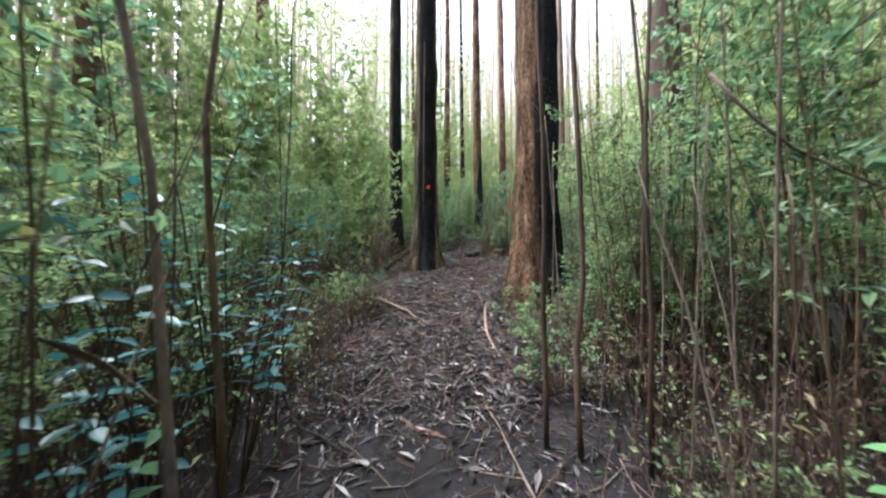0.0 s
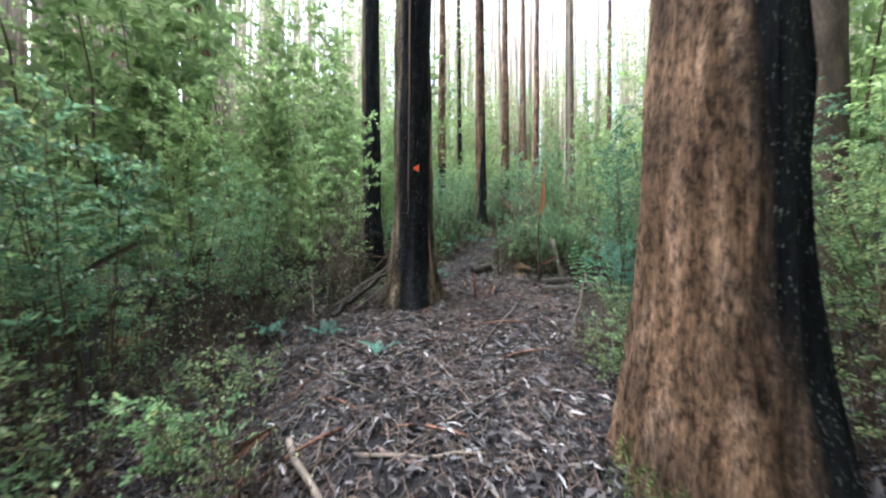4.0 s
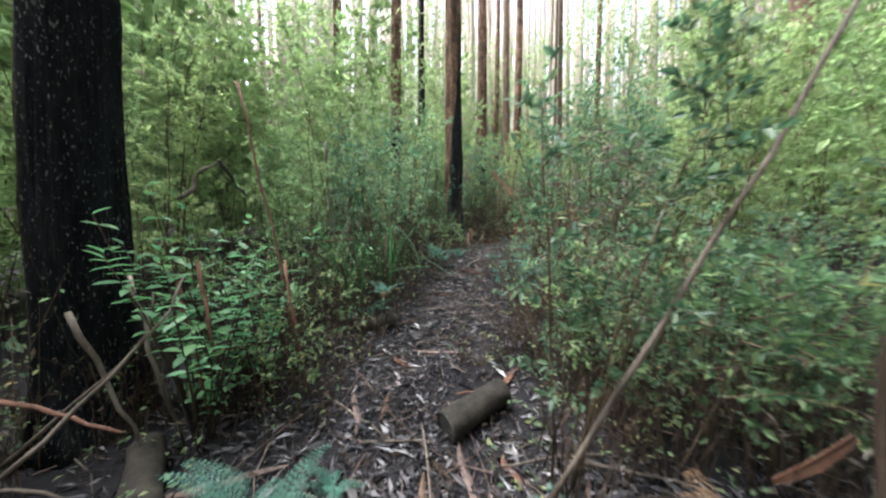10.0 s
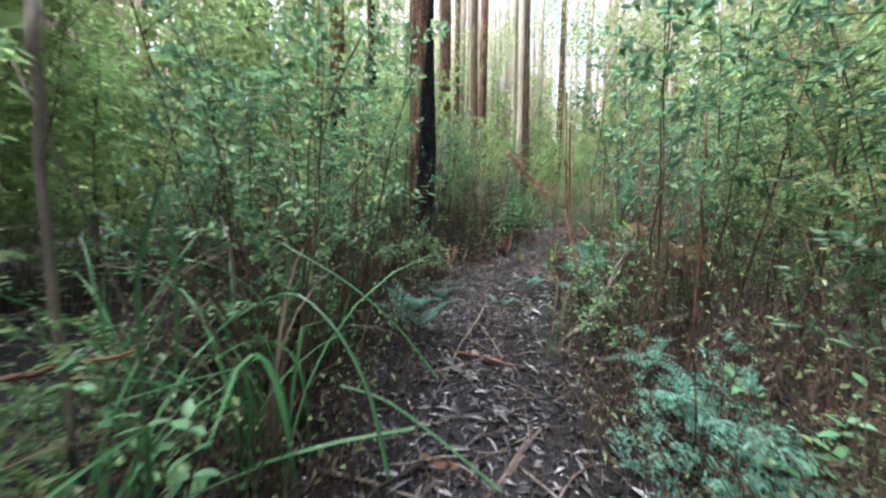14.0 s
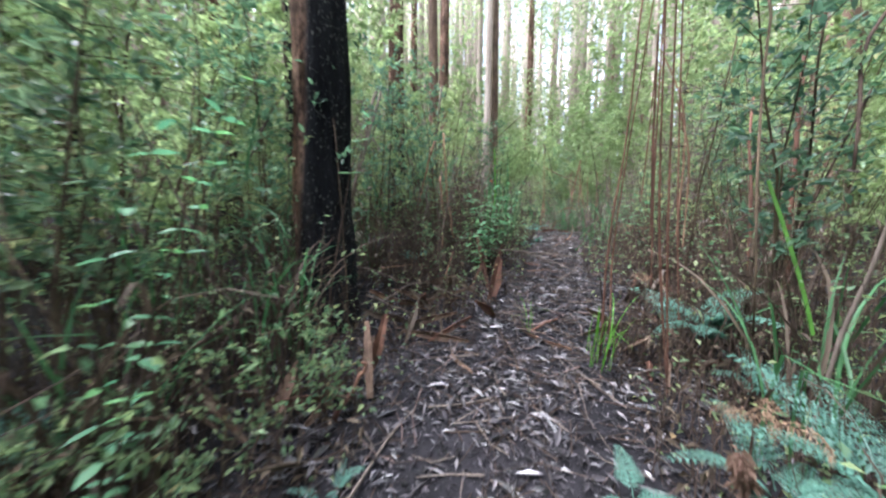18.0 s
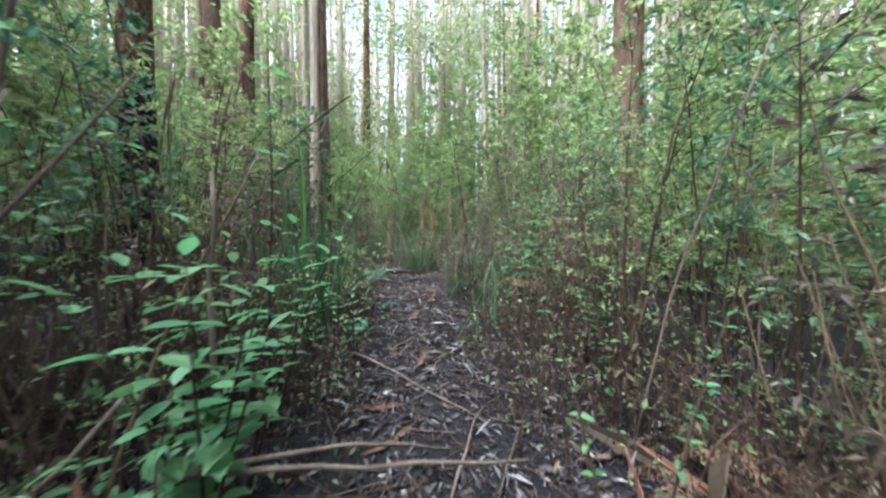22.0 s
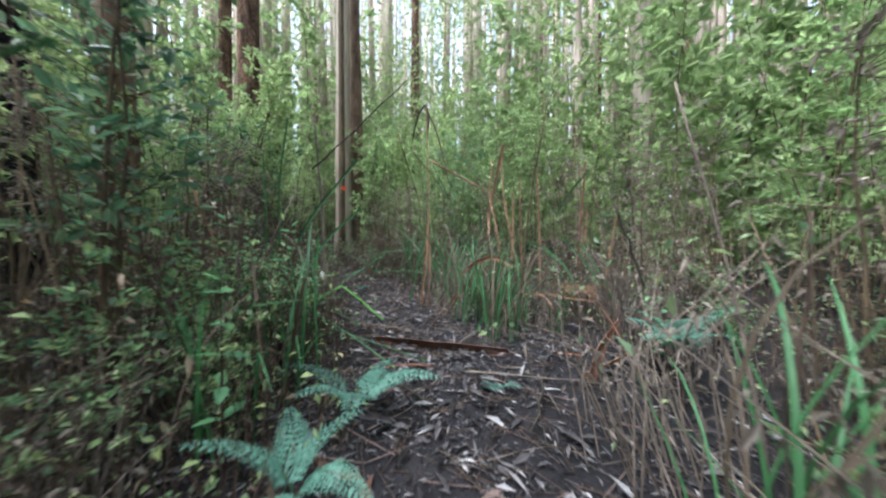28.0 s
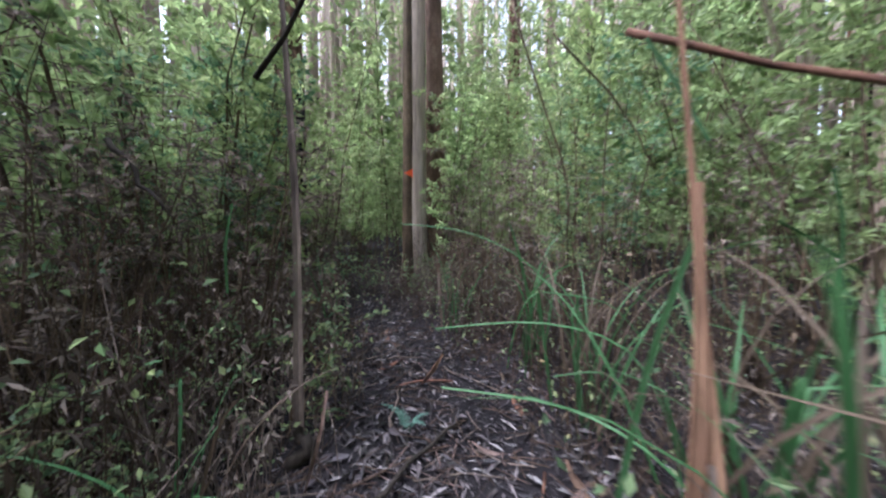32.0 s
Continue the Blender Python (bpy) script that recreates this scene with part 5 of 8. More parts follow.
for x, y, k in ((2.9, 7.2, 1.3), (2.65, 6.95, 0.9), (3.2, 7.5, 1.4), (2.5, 7.35, 0.9), (3.3, 7.05, 1.3)):
    shrub(LACY[int(rng2.integers(0, 2))], x, y, rng2, k, "lacy bluish-green bush of fine leaves beside the clearing", "shrub", "lacy bushes", "lacy_bush")
for x, y, k in ((7.05, 21.3, 1.1), (7.3, 21.6, 1.0), (7.0, 21.9, 1.3), (7.35, 22.0, 1.0), (6.8, 21.6, 1.3), (6.75, 20.9, 1.1), (6.5, 21.2, 1.3)):
    shrub(LOW[int(rng2.integers(0, 3))], x, y, rng2, k, "low leafy green plant at the foot of the shrubs", "plant", "low plants", "low_plant")
for x, y in ((3.3, 9.7), (3.75, 9.3), (3.9, 9.9), (3.7, 8.6), (4.2, 9.0), (4.3, 9.6), (3.3, 8.3), (4.6, 8.5)):
    brush(BRUSH[int(rng2.integers(0, 3))], x, y, rng2, rng2.uniform(0.55, 0.8))
for x, y in ((9.6, 19.2), (9.9, 19.6), (10.2, 19.9), (10.5, 20.3), (10.8, 20.8), (10.3, 20.7), (10.9, 21.6), (10.7, 22.3)):
    brush(BRUSH[int(rng2.integers(0, 3))], x, y, rng2, rng2.uniform(0.7, 1.0))
for x, y in ((-2.4, 7.7), (-2.9, 8.1), (-3.3, 8.5), (-2.7, 7.3), (-3.5, 7.9), (-2.3, 8.2), (-3.9, 8.8), (-3.2, 7.2)):
    brush(BRUSH[int(rng2.integers(0, 3))], x, y, rng2, rng2.uniform(0.4, 0.6))
for x, y, k in ((7.75, 23.9, 0.8), (7.5, 24.3, 0.9), (7.9, 24.5, 0.85), (7.2, 24.0, 0.95), (7.6, 25.0, 1.0), (8.1, 25.1, 0.85), (7.0, 24.8, 1.0), (8.3, 25.6, 0.9), (7.1, 23.3, 0.9), (7.8, 25.7, 1.0)):
    shrub(DEAD[int(rng2.integers(0, 3))], x, y, rng2, k, "dead brown shrub with withered leaves on bare stems", group="dead shrubs", name="dead_shrub")
    brush(BRUSH[int(rng2.integers(0, 3))], x + 0.2, y - 0.15, rng2, rng2.uniform(0.8, 1.15))

# ---- logs, sticks, canes and bark ----
def log(a, b, r, label, moss=False):
    """A fallen log from a to b (its middle line), rough bark and two cut faces."""
    a, b = np.array(a, float), np.array(b, float)
    ob = new("log")
    ob.location = tuple(a)
    s = np.linspace(0, 1, 9)
    pts = np.outer(s, b - a) + np.cumsum(rng.normal(size=(9, 3)) * 0.006, 0)
    part("bark", mesh_of("bark", *tube(pts, r * (1 - 0.1 * s), 16, rng, 0.04, cap=False), M_LOG, True), ob)
    for at, d, q in ((pts[0], a - b, r), (pts[-1], b - a, 0.9 * r)):
        d = unit(d) * 0.01
        part("cut_face", mesh_of("cut_face", *tube([at - d, at + d * 0.3], [q * 1.0, q * 0.96], 16), M_CUT), ob)
    return tagged(ob, label, "log", "fallen logs")


log((0.8, 10.33, 1.62), (1.3, 10.55, 1.72), 0.1, "short dark sawn log lying across the track")
log((1.98, 9.0, 1.5), (2.75, 8.9, 1.52), 0.1, "dark sawn log in the undergrowth")
log((1.85, 8.6, 1.4), (3.3, 8.15, 1.45), 0.09, "long dark fallen log beside the track")
log((-0.6, 9.75, 1.47), (-1.05, 10.5, 1.58), 0.1, "grey sawn log beside the track")
log((-1.05, 9.75, 1.42), (-1.5, 10.1, 1.5), 0.1, "dark sawn log beside the track")
log((0.02, 11.9, 1.85), (0.42, 11.9, 1.88), 0.1, "short mossy log stump beside the track")
log((-2.72, 4.6, 0.58), (-2.2, 3.5, 0.42), 0.09, "brown fallen log at the clearing's edge")
log((-2.4, 4.5, 0.5), (-1.5, 4.85, 0.64), 0.06, "thin dark log lying in the litter")
log((1.85, 14.75, 2.4), (2.7, 14.25, 2.4), 0.03, "thin dark fallen branch lying across the track")
log((8.1, 21.6, 3.4), (8.9, 21.5, 3.42), 0.06, "dark fallen branch across the track")
log((-4.2, 9.3, 1.25), (-2.4, 9.5, 1.35), 0.1, "dark fallen log under the shrubs")
log((3.0, 10.0, 1.6), (4.2, 9.6, 1.62), 0.1, "dark fallen log under the shrubs")


def stick(pts, r, mat=None, label="thin fallen stick lying in the litter", name="stick", sides=6, category="stick"):
    pts = np.array(pts, float)
    s = np.linspace(0, 1, 8)
    src = np.linspace(0, 1, len(pts))
    c = np.stack([np.interp(s, src, pts[:, k]) for k in range(3)], 1)
    c[1:-1] += rng.normal(size=(6, 3)) * r * 0.7
    ob = new(name, mesh_of(name, *tube(c, r * (1.1 - 0.5 * s), sides, rng, 0.08), mat or M_STICK, True))
    return tagged(ob, label, category)


rng = np.random.default_rng(81)
LEAN = "slender dry stick leaning in the undergrowth"
for pts, r, m, text in (
    ([(1.17, 9.75, 1.55), (1.6, 9.45, 2.7), (1.97, 9.2, 3.75)], 0.014, M_STICK, "long bare pole leaning against a splintered snag"),
    ([(1.2, 9.83, 1.55), (1.5, 9.45, 1.53), (1.8, 9.05, 1.52)], 0.018, M_STICK, "pale brown branch lying beside the track"),
    ([(2.3, 9.22, 2.35), (2.4, 8.9, 1.46)], 0.014, M_STICK, LEAN),
    ([(-1.75, 10.3, 1.5), (-1.06, 10.5, 2.2), (-1.06, 10.6, 2.5)], 0.012, M_STICK, LEAN),
    ([(-1.3, 10.35, 2.45), (-0.92, 10.4, 1.48)], 0.014, M_STICK, LEAN),
    ([(-1.05, 10.8, 2.55), (-0.79, 10.7, 1.55)], 0.012, M_REDBARK, LEAN),
    ([(-0.49, 11.2, 2.6), (-0.2, 10.84, 1.6)], 0.01, M_REDBARK, LEAN),
    ([(-2.02, 10.2, 1.75), (-1.2, 10.2, 1.5)], 0.014, M_STICK, LEAN),
    ([(-0.1, 10.9, 1.62), (0.45, 10.35, 1.56)], 0.012, M_STICK, "thin fallen stick lying in the litter"),
    ([(-1.73, 7.95, 1.1), (-1.49, 8.2, 1.35), (-0.85, 8.4, 1.75)], 0.05, M_LOG, "thick dark branch propped against a burnt trunk"),
    ([(-1.84, 8.2, 1.16), (-0.8, 8.35, 1.95)], 0.016, M_STICK, LEAN),
    ([(-1.6, 8.6, 1.2), (-0.8, 8.5, 2.0)], 0.014, M_STICK, LEAN),
    ([(-1.5, 8.0, 1.12), (-0.75, 8.3, 1.7)], 0.012, M_STICK, LEAN),
    ([(-1.84, 7.6, 1.05), (-2.2, 8.3, 1.75)], 0.012, M_STICK, LEAN),
    ([(1.44, 6.59, 1.0), (1.73, 6.79, 1.85)], 0.016, M_STICK, "pale upright stick stuck in the litter"),
    ([(2.13, 6.44, 1.05), (2.48, 7.19, 1.45)], 0.025, M_STICK, LEAN),
    ([(2.25, 6.42, 1.05), (2.46, 6.78, 1.86), (2.57, 6.96, 2.3)], 0.02, M_STICK, LEAN),
    ([(2.0, 6.9, 1.15), (1.4, 7.6, 1.2)], 0.025, M_LOG, "thin fallen stick lying in the litter"),
    ([(0.7, 4.4, 0.74), (0.72, 3.9, 0.62), (0.6, 3.35, 0.53)], 0.018, M_STICK, "pale forked stick lying beside the track"),
    ([(-1.12, 5.32, 0.84), (-0.6, 4.75, 0.75), (-0.19, 4.16, 0.62)], 0.022, M_STICK, "grey branch lying across the clearing"),
    ([(-0.9, 3.95, 0.55), (-0.85, 4.9, 0.72)], 0.02, M_LOG, "grey branch lying across the clearing"),
    ([(-2.2, 4.42, 0.5), (-2.55, 4.54, 0.78), (-2.7, 4.66, 1.0), (-2.55, 4.77, 1.35)], 0.01, M_STICK, LEAN),
    ([(2.36, 13.25, 2.2), (3.1, 13.25, 3.27)], 0.016, M_STICK, "pale dry branch leaning beside the track"),
    ([(2.45, 13.2, 2.2), (3.0, 13.3, 3.0)], 0.01, M_STICK, LEAN),
    ([(3.03, 12.7, 2.05), (3.03, 12.7, 3.14), (3.05, 12.72, 4.15)], 0.014, M_REDBARK, "upright reddish dead stem"),
    ([(0.68, 14.66, 2.3), (0.33, 15.02, 3.12), (-0.12, 15.43, 4.27), (-0.29, 15.58, 4.7)], 0.016, M_STICK, "long grey stem leaning out of the shrubs"),
    ([(0.62, 14.7, 2.3), (0.25, 15.05, 3.2), (-0.2, 15.4, 4.3)], 0.012, M_STICK, "long grey stem leaning out of the shrubs"),
    ([(2.25, 16.9, 2.72), (3.0, 17.1, 3.05), (3.25, 16.8, 2.95), (3.6, 16.85, 2.8)], 0.012, M_STICK, LEAN),
    ([(2.35, 16.6, 3.05), (2.9, 16.7, 2.75)], 0.01, M_STICK, LEAN),
    ([(3.95, 15.5, 2.62), (3.94, 15.48, 3.46), (3.87, 15.33, 4.44), (3.8, 15.2, 5.4)], 0.008, M_REDBARK, "tall thin red-barked dead stem leaning"),
    ([(4.0, 15.47, 2.62), (3.97, 15.46, 3.5), (3.9, 15.3, 4.5), (3.86, 15.15, 5.4)], 0.006, M_REDBARK, "tall thin red-barked dead stem leaning"),
    ([(5.62, 15.3, 2.75), (5.62, 15.28, 3.42), (5.69, 15.38, 4.89)], 0.016, M_REDBARK, "tall thin red-barked dead stem"),
    ([(5.12, 14.9, 2.65), (5.15, 14.9, 3.5), (5.25, 14.95, 5.0)], 0.02, M_REDBARK, "tall thin red-barked dead stem"),
    ([(2.86, 18.39, 5.64), (2.54, 18.39, 4.39), (2.24, 18.39, 3.05)], 0.02, M_STICK, "tall leaning dry stem in the shrubs"),
    ([(3.81, 18.28, 5.78), (3.51, 18.29, 3.0)], 0.014, M_STICK, "tall leaning dry stem in the shrubs"),
    ([(4.22, 17.72, 2.95), (4.24, 17.76, 3.7), (4.27, 17.81, 4.48)], 0.017, M_STICK, "pale broken stub of a dead stem"),
    ([(2.23, 18.24, 3.2), (2.96, 17.36, 2.95), (3.72, 17.0, 2.85)], 0.022, M_STICK, "long grey branch lying under the shrubs"),
    ([(2.23, 18.24, 3.15), (3.39, 17.83, 3.2)], 0.014, M_STICK, LEAN),
    ([(5.9, 15.08, 3.65), (5.23, 15.4, 2.85), (4.39, 15.85, 2.72)], 0.016, M_STICK, LEAN),
    ([(4.0, 17.45, 3.36), (4.6, 17.1, 3.3), (5.0, 16.95, 3.1)], 0.01, M_STICK, "thin pale branch reaching over the track's edge"),
    ([(2.59, 18.26, 2.95), (3.21, 17.86, 3.05), (3.63, 17.66, 3.26), (3.95, 17.66, 3.59)], 0.016, M_STICK, LEAN),
    ([(3.32, 18.27, 2.95), (3.44, 18.23, 4.23)], 0.014, M_STICK, "upright dry grey-brown shrub stem"),
    ([(3.61, 17.97, 2.95), (3.69, 17.99, 4.46)], 0.012, M_STICK, "upright dry grey-brown shrub stem"),
    ([(8.61, 23.68, 3.4), (8.63, 23.7, 3.75)], 0.045, M_LOG, "charred foot of a pale dead stem"),
    ([(8.44, 23.68, 5.54), (8.75, 23.29, 5.93), (9.12, 22.86, 6.41), (9.4, 22.5, 6.8)], 0.012, M_LOG, "thin dark branch slanting overhead"),
    ([(10.24, 22.93, 5.85), (10.61, 22.38, 5.46), (10.75, 21.96, 5.17), (10.8, 21.62, 4.95)], 0.018, M_REDBARK, "dead brown branch hanging in the shrubs"),
    ([(1.17, 1.28, 2.35), (1.29, 1.23, 2.12), (1.49, 1.19, 1.95), (1.9, 1.1, 1.7), (2.1, 1.2, 0.2)], 0.008, M_STICK, "pale bare cane arching out of the thicket"),
    ([(-0.8, 0.95, 0.05), (-0.86, 1.0, 0.75), (-1.08, 1.0, 2.3), (-1.4, 1.05, 4.5)], 0.017, M_STICK, "pale slender sapling stem beside the track"),
    ([(-1.15, 1.6, 0.1), (-1.3, 1.65, 2.0), (-1.25, 1.7, 4.5)], 0.02, M_STEM, "dark slender sapling stem beside the track"),
    ([(0.66, 1.95, 0.2), (0.65, 1.95, 2.0), (0.62, 1.95, 4.6)], 0.017, M_STALK, "slender brown sapling stem beside the track"),
    ([(0.84, 1.85, 0.2), (0.84, 1.85, 1.6), (0.88, 1.9, 4.6)], 0.019, M_STALK, "slender brown sapling stem beside the track"),
    ([(1.2, 1.75, 0.2), (1.15, 1.7, 2.0), (1.3, 1.75, 4.5)], 0.014, M_STALK, "slender brown sapling stem beside the track"),
    ([(1.5, 2.3, 0.3), (1.5, 2.2, 2.2), (1.35, 2.2, 4.5)], 0.016, M_STALK, "slender brown sapling stem beside the track"),
    ([(1.98, 9.15, 1.45), (1.99, 9.15, 2.4), (1.99, 9.15, 2.95)], 0.022, M_STALK, "dark stem of a snapped sapling"),
    ([(-0.24, 4.63, 0.68), (0.23, 4.57, 0.71), (0.60, 4.45, 0.72)], 0.014, M_STICK, "thin fallen stick lying in the litter"),
    ([(-0.65, 5.25, 0.77), (-0.04, 5.19, 0.80), (0.53, 5.15, 0.83)], 0.014, M_STICK, "thin fallen stick lying in the litter"),
    ([(1.20, 4.09, 1.14), (1.21, 4.03, 0.83), (1.12, 3.89, 0.66)], 0.007, M_STICK, "pale forked stick standing beside a large tree"),
    ([(0.60, 4.01, 0.96), (0.56, 3.95, 0.82), (0.53, 3.95, 0.61)], 0.012, M_STICK, "pale upright stick stuck in the litter"),
    ([(1.95, 4.27, 1.16), (1.82, 4.21, 0.91), (1.57, 4.07, 0.73)], 0.016, M_REDBARK, "slender dry stick leaning in the undergrowth"),
    ([(-1.30, 4.57, 0.58), (-1.18, 4.85, 0.64), (-0.98, 5.06, 0.70)], 0.012, M_STICK, "thin fallen stick lying in the litter"),
    ([(-0.92, 4.12, 0.52), (-0.87, 4.39, 0.58), (-0.72, 4.64, 0.64)], 0.02, M_STICK, "thin fallen stick lying in the litter"),
    ([(-1.84, 2.72, 0.26), (-1.72, 3.03, 0.31), (-1.41, 3.70, 0.42)], 0.022, M_STICK, "pale brown stick lying in the brush beside the track"),
    ([(-0.77, 3.61, 0.45), (-0.19, 3.18, 0.43), (0.28, 2.87, 0.42)], 0.014, M_LOG, "thin fallen stick lying in the litter"),
    ([(-0.01, 2.85, 0.39), (0.39, 2.78, 0.41)], 0.03, M_LOG, "dark root lying across the track"),
    ([(1.18, 9.96, 1.53), (1.60, 9.33, 1.46), (1.88, 8.74, 1.38)], 0.012, M_STICK, "thin fallen stick lying in the litter"),
    ([(1.06, 8.46, 1.30), (1.56, 8.59, 1.35), (1.99, 8.71, 1.39)], 0.01, M_STICK, "thin fallen stick lying in the litter"),
    ([(0.88, 8.88, 1.35), (1.16, 8.62, 1.33), (1.43, 8.36, 1.31)], 0.01, M_STICK, "thin fallen stick lying in the litter"),
    ([(0.19, 8.69, 1.28), (0.47, 8.77, 1.30), (0.55, 9.03, 1.34)], 0.009, M_STICK, "thin fallen stick lying in the litter"),
    ([(2.09, 8.51, 1.96), (2.10, 8.41, 1.71), (2.17, 8.35, 1.35)], 0.01, M_STICK, "slender dry stick leaning in the undergrowth"),
    ([(2.18, 9.10, 2.38), (2.20, 8.90, 2.00), (2.61, 9.12, 1.50)], 0.01, M_STICK, "slender dry stick leaning in the undergrowth"),
    ([(-2.80, 10.07, 2.25), (-2.55, 10.11, 2.54), (-2.37, 10.17, 2.71)], 0.012, M_STICK, "slender dry stick leaning in the undergrowth"),
    ([(-1.63, 9.28, 1.89), (-1.63, 9.38, 2.23), (-1.66, 9.49, 2.56)], 0.012, M_STICK, "slender dry stick leaning in the undergrowth"),
    ([(-0.36, 10.43, 1.49), (0.01, 10.14, 1.48), (0.43, 9.68, 1.43)], 0.01, M_STICK, "thin fallen stick lying in the litter"),
    ([(1.33, 8.58, 1.33), (1.77, 8.64, 1.37), (2.29, 8.58, 1.39)], 0.009, M_STICK, "thin fallen stick lying in the litter"),
    ([(-1.62, 10.34, 1.98), (-1.18, 10.18, 1.97), (-0.84, 10.08, 1.91)], 0.012, M_REDBARK, "reddish dry stick leaning beside a burnt trunk"),
    ([(-1.16, 9.92, 1.85), (-1.07, 10.17, 2.04), (-0.83, 10.35, 2.38), (-0.79, 10.45, 2.62)], 0.011, M_STICK, "slender dry stick leaning in the undergrowth"),
    ([(-1.20, 10.61, 2.61), (-0.89, 10.35, 2.15), (-0.90, 10.59, 1.48)], 0.013, M_STICK, "slender dry stick leaning in the undergrowth"),
    ([(-0.34, 10.80, 2.69), (-0.24, 10.66, 2.23), (-0.28, 11.06, 1.60)], 0.009, M_REDBARK, "slender dry stick leaning in the undergrowth"),
    ([(-0.91, 10.78, 2.68), (-0.72, 10.58, 2.20), (-0.84, 10.94, 1.54)], 0.012, M_REDBARK, "slender dry stick leaning in the undergrowth"),
    ([(-1.13, 10.96, 3.15), (-1.02, 11.01, 3.31), (-0.90, 11.05, 3.46)], 0.017, M_STICK, "pale broken branch reaching out of the plants"),
    ([(-0.90, 11.05, 3.46), (-0.83, 11.09, 3.32), (-0.77, 11.17, 3.20)], 0.014, M_LOG, "dark broken branch reaching out of the plants"),
    ([(-0.87, 11.28, 4.18), (-0.72, 11.19, 3.61), (-0.58, 11.10, 3.12), (-0.44, 11.01, 2.62), (-0.36, 10.93, 2.15)], 0.011, M_REDBARK, "tall thin pinkish dead stem beside the track"),
    ([(-0.48, 12.58, 2.79), (-0.33, 12.58, 2.81), (-0.12, 12.57, 2.85)], 0.011, M_REDBARK, "slender dry stick leaning in the undergrowth"),
    ([(2.38, 13.34, 2.29), (2.50, 13.10, 2.62), (2.81, 13.13, 2.97)], 0.022, M_STICK, "pale dry branch leaning beside the track"),
    ([(-0.51, 12.83, 4.17), (-0.50, 12.81, 3.85), (-0.47, 12.77, 3.48), (-0.38, 12.65, 2.89), (-0.25, 12.48, 2.42)], 0.019, M_STICK, "grey slender dead stem beside the track"),
    ([(0.72, 13.04, 4.41), (0.56, 13.07, 4.09), (0.46, 13.07, 3.64), (0.44, 13.04, 3.06)], 0.007, M_STEM, "thin dark green leafy stem"),
    ([(1.10, 15.41, 2.85), (1.26, 15.22, 2.65), (1.35, 15.14, 2.45)], 0.012, M_STICK, "slender dry stick leaning in the undergrowth"),
    ([(0.97, 15.04, 3.00), (0.93, 14.98, 2.72), (0.92, 14.86, 2.38)], 0.025, M_REDBARK, "broken reddish stump of a dead stem"),
    ([(1.93, 14.61, 2.41), (2.27, 14.34, 2.40), (2.85, 14.07, 2.40)], 0.012, M_STICK, "thin fallen stick lying in the litter"),
    ([(1.97, 15.68, 2.55), (2.15, 15.73, 2.75), (2.15, 15.74, 2.85)], 0.016, M_REDBARK, "thin fallen stick lying in the litter"),
    ([(4.30, 14.87, 5.37), (4.14, 14.77, 4.73), (3.93, 14.68, 3.98), (3.88, 14.62, 3.15)], 0.008, M_STEM, "thin bare grey stem beside the track"),
    ([(4.81, 14.42, 5.02), (4.45, 14.52, 4.60), (4.23, 14.45, 3.96)], 0.01, M_STALK, "thin bare grey stem beside the track"),
    ([(1.43, 16.98, 4.15), (1.56, 16.99, 4.49), (1.74, 16.97, 4.84)], 0.012, M_STICK, "slender dry stick leaning in the undergrowth"),
    ([(2.83, 18.01, 5.49), (2.60, 17.95, 4.72), (2.43, 17.88, 4.11), (2.34, 17.87, 3.52)], 0.016, M_STICK, "pale dead stem leaning in the shrubs"),
    ([(3.30, 15.61, 2.61), (3.63, 15.41, 2.60), (3.95, 15.19, 2.59)], 0.016, M_LOG, "thin fallen stick lying in the litter"),
    ([(4.13, 15.25, 2.69), (4.10, 15.20, 2.57), (3.87, 15.11, 2.58)], 0.02, M_REDBARK, "slender dry stick leaning in the undergrowth"),
    ([(2.84, 18.21, 5.21), (2.76, 18.27, 4.95), (2.67, 18.34, 4.71)], 0.012, M_STICK, "slender dry stick leaning in the undergrowth"),
    ([(3.58, 17.81, 4.35), (3.59, 17.69, 3.85), (3.53, 17.63, 3.27)], 0.012, M_REED, "slender dry stick leaning in the undergrowth"),
    ([(3.37, 17.73, 4.20), (3.33, 17.73, 3.77), (3.23, 17.71, 3.23)], 0.012, M_STICK, "slender dry stick leaning in the undergrowth"),
    ([(3.55, 17.33, 3.34), (3.45, 17.26, 3.12), (3.37, 17.19, 2.92)], 0.012, M_REED, "slender dry stick leaning in the undergrowth"),
    ([(3.85, 17.15, 3.17), (3.73, 17.11, 2.97), (3.60, 17.02, 2.85)], 0.012, M_REED, "slender dry stick leaning in the undergrowth"),
    ([(2.70, 17.74, 3.11), (2.93, 17.66, 3.14), (3.20, 17.53, 3.17)], 0.012, M_REED, "slender dry stick leaning in the undergrowth"),
    ([(3.49, 17.80, 4.81), (3.38, 17.87, 4.30), (3.32, 17.90, 3.98)], 0.012, M_REED, "slender dry stick leaning in the undergrowth"),
    ([(3.63, 17.81, 4.93), (3.64, 17.76, 4.42), (3.66, 17.69, 3.84), (3.66, 17.52, 3.50)], 0.012, M_REED, "slender dry stick leaning in the undergrowth"),
    ([(4.00, 17.45, 3.37), (4.40, 17.04, 3.35), (4.90, 16.52, 3.29)], 0.01, M_STICK, "long pale stick lying across the track's edge"),
    ([(5.01, 16.09, 2.81), (4.99, 15.90, 2.78), (5.04, 15.70, 2.75)], 0.012, M_STICK, "thin fallen stick lying in the litter"),
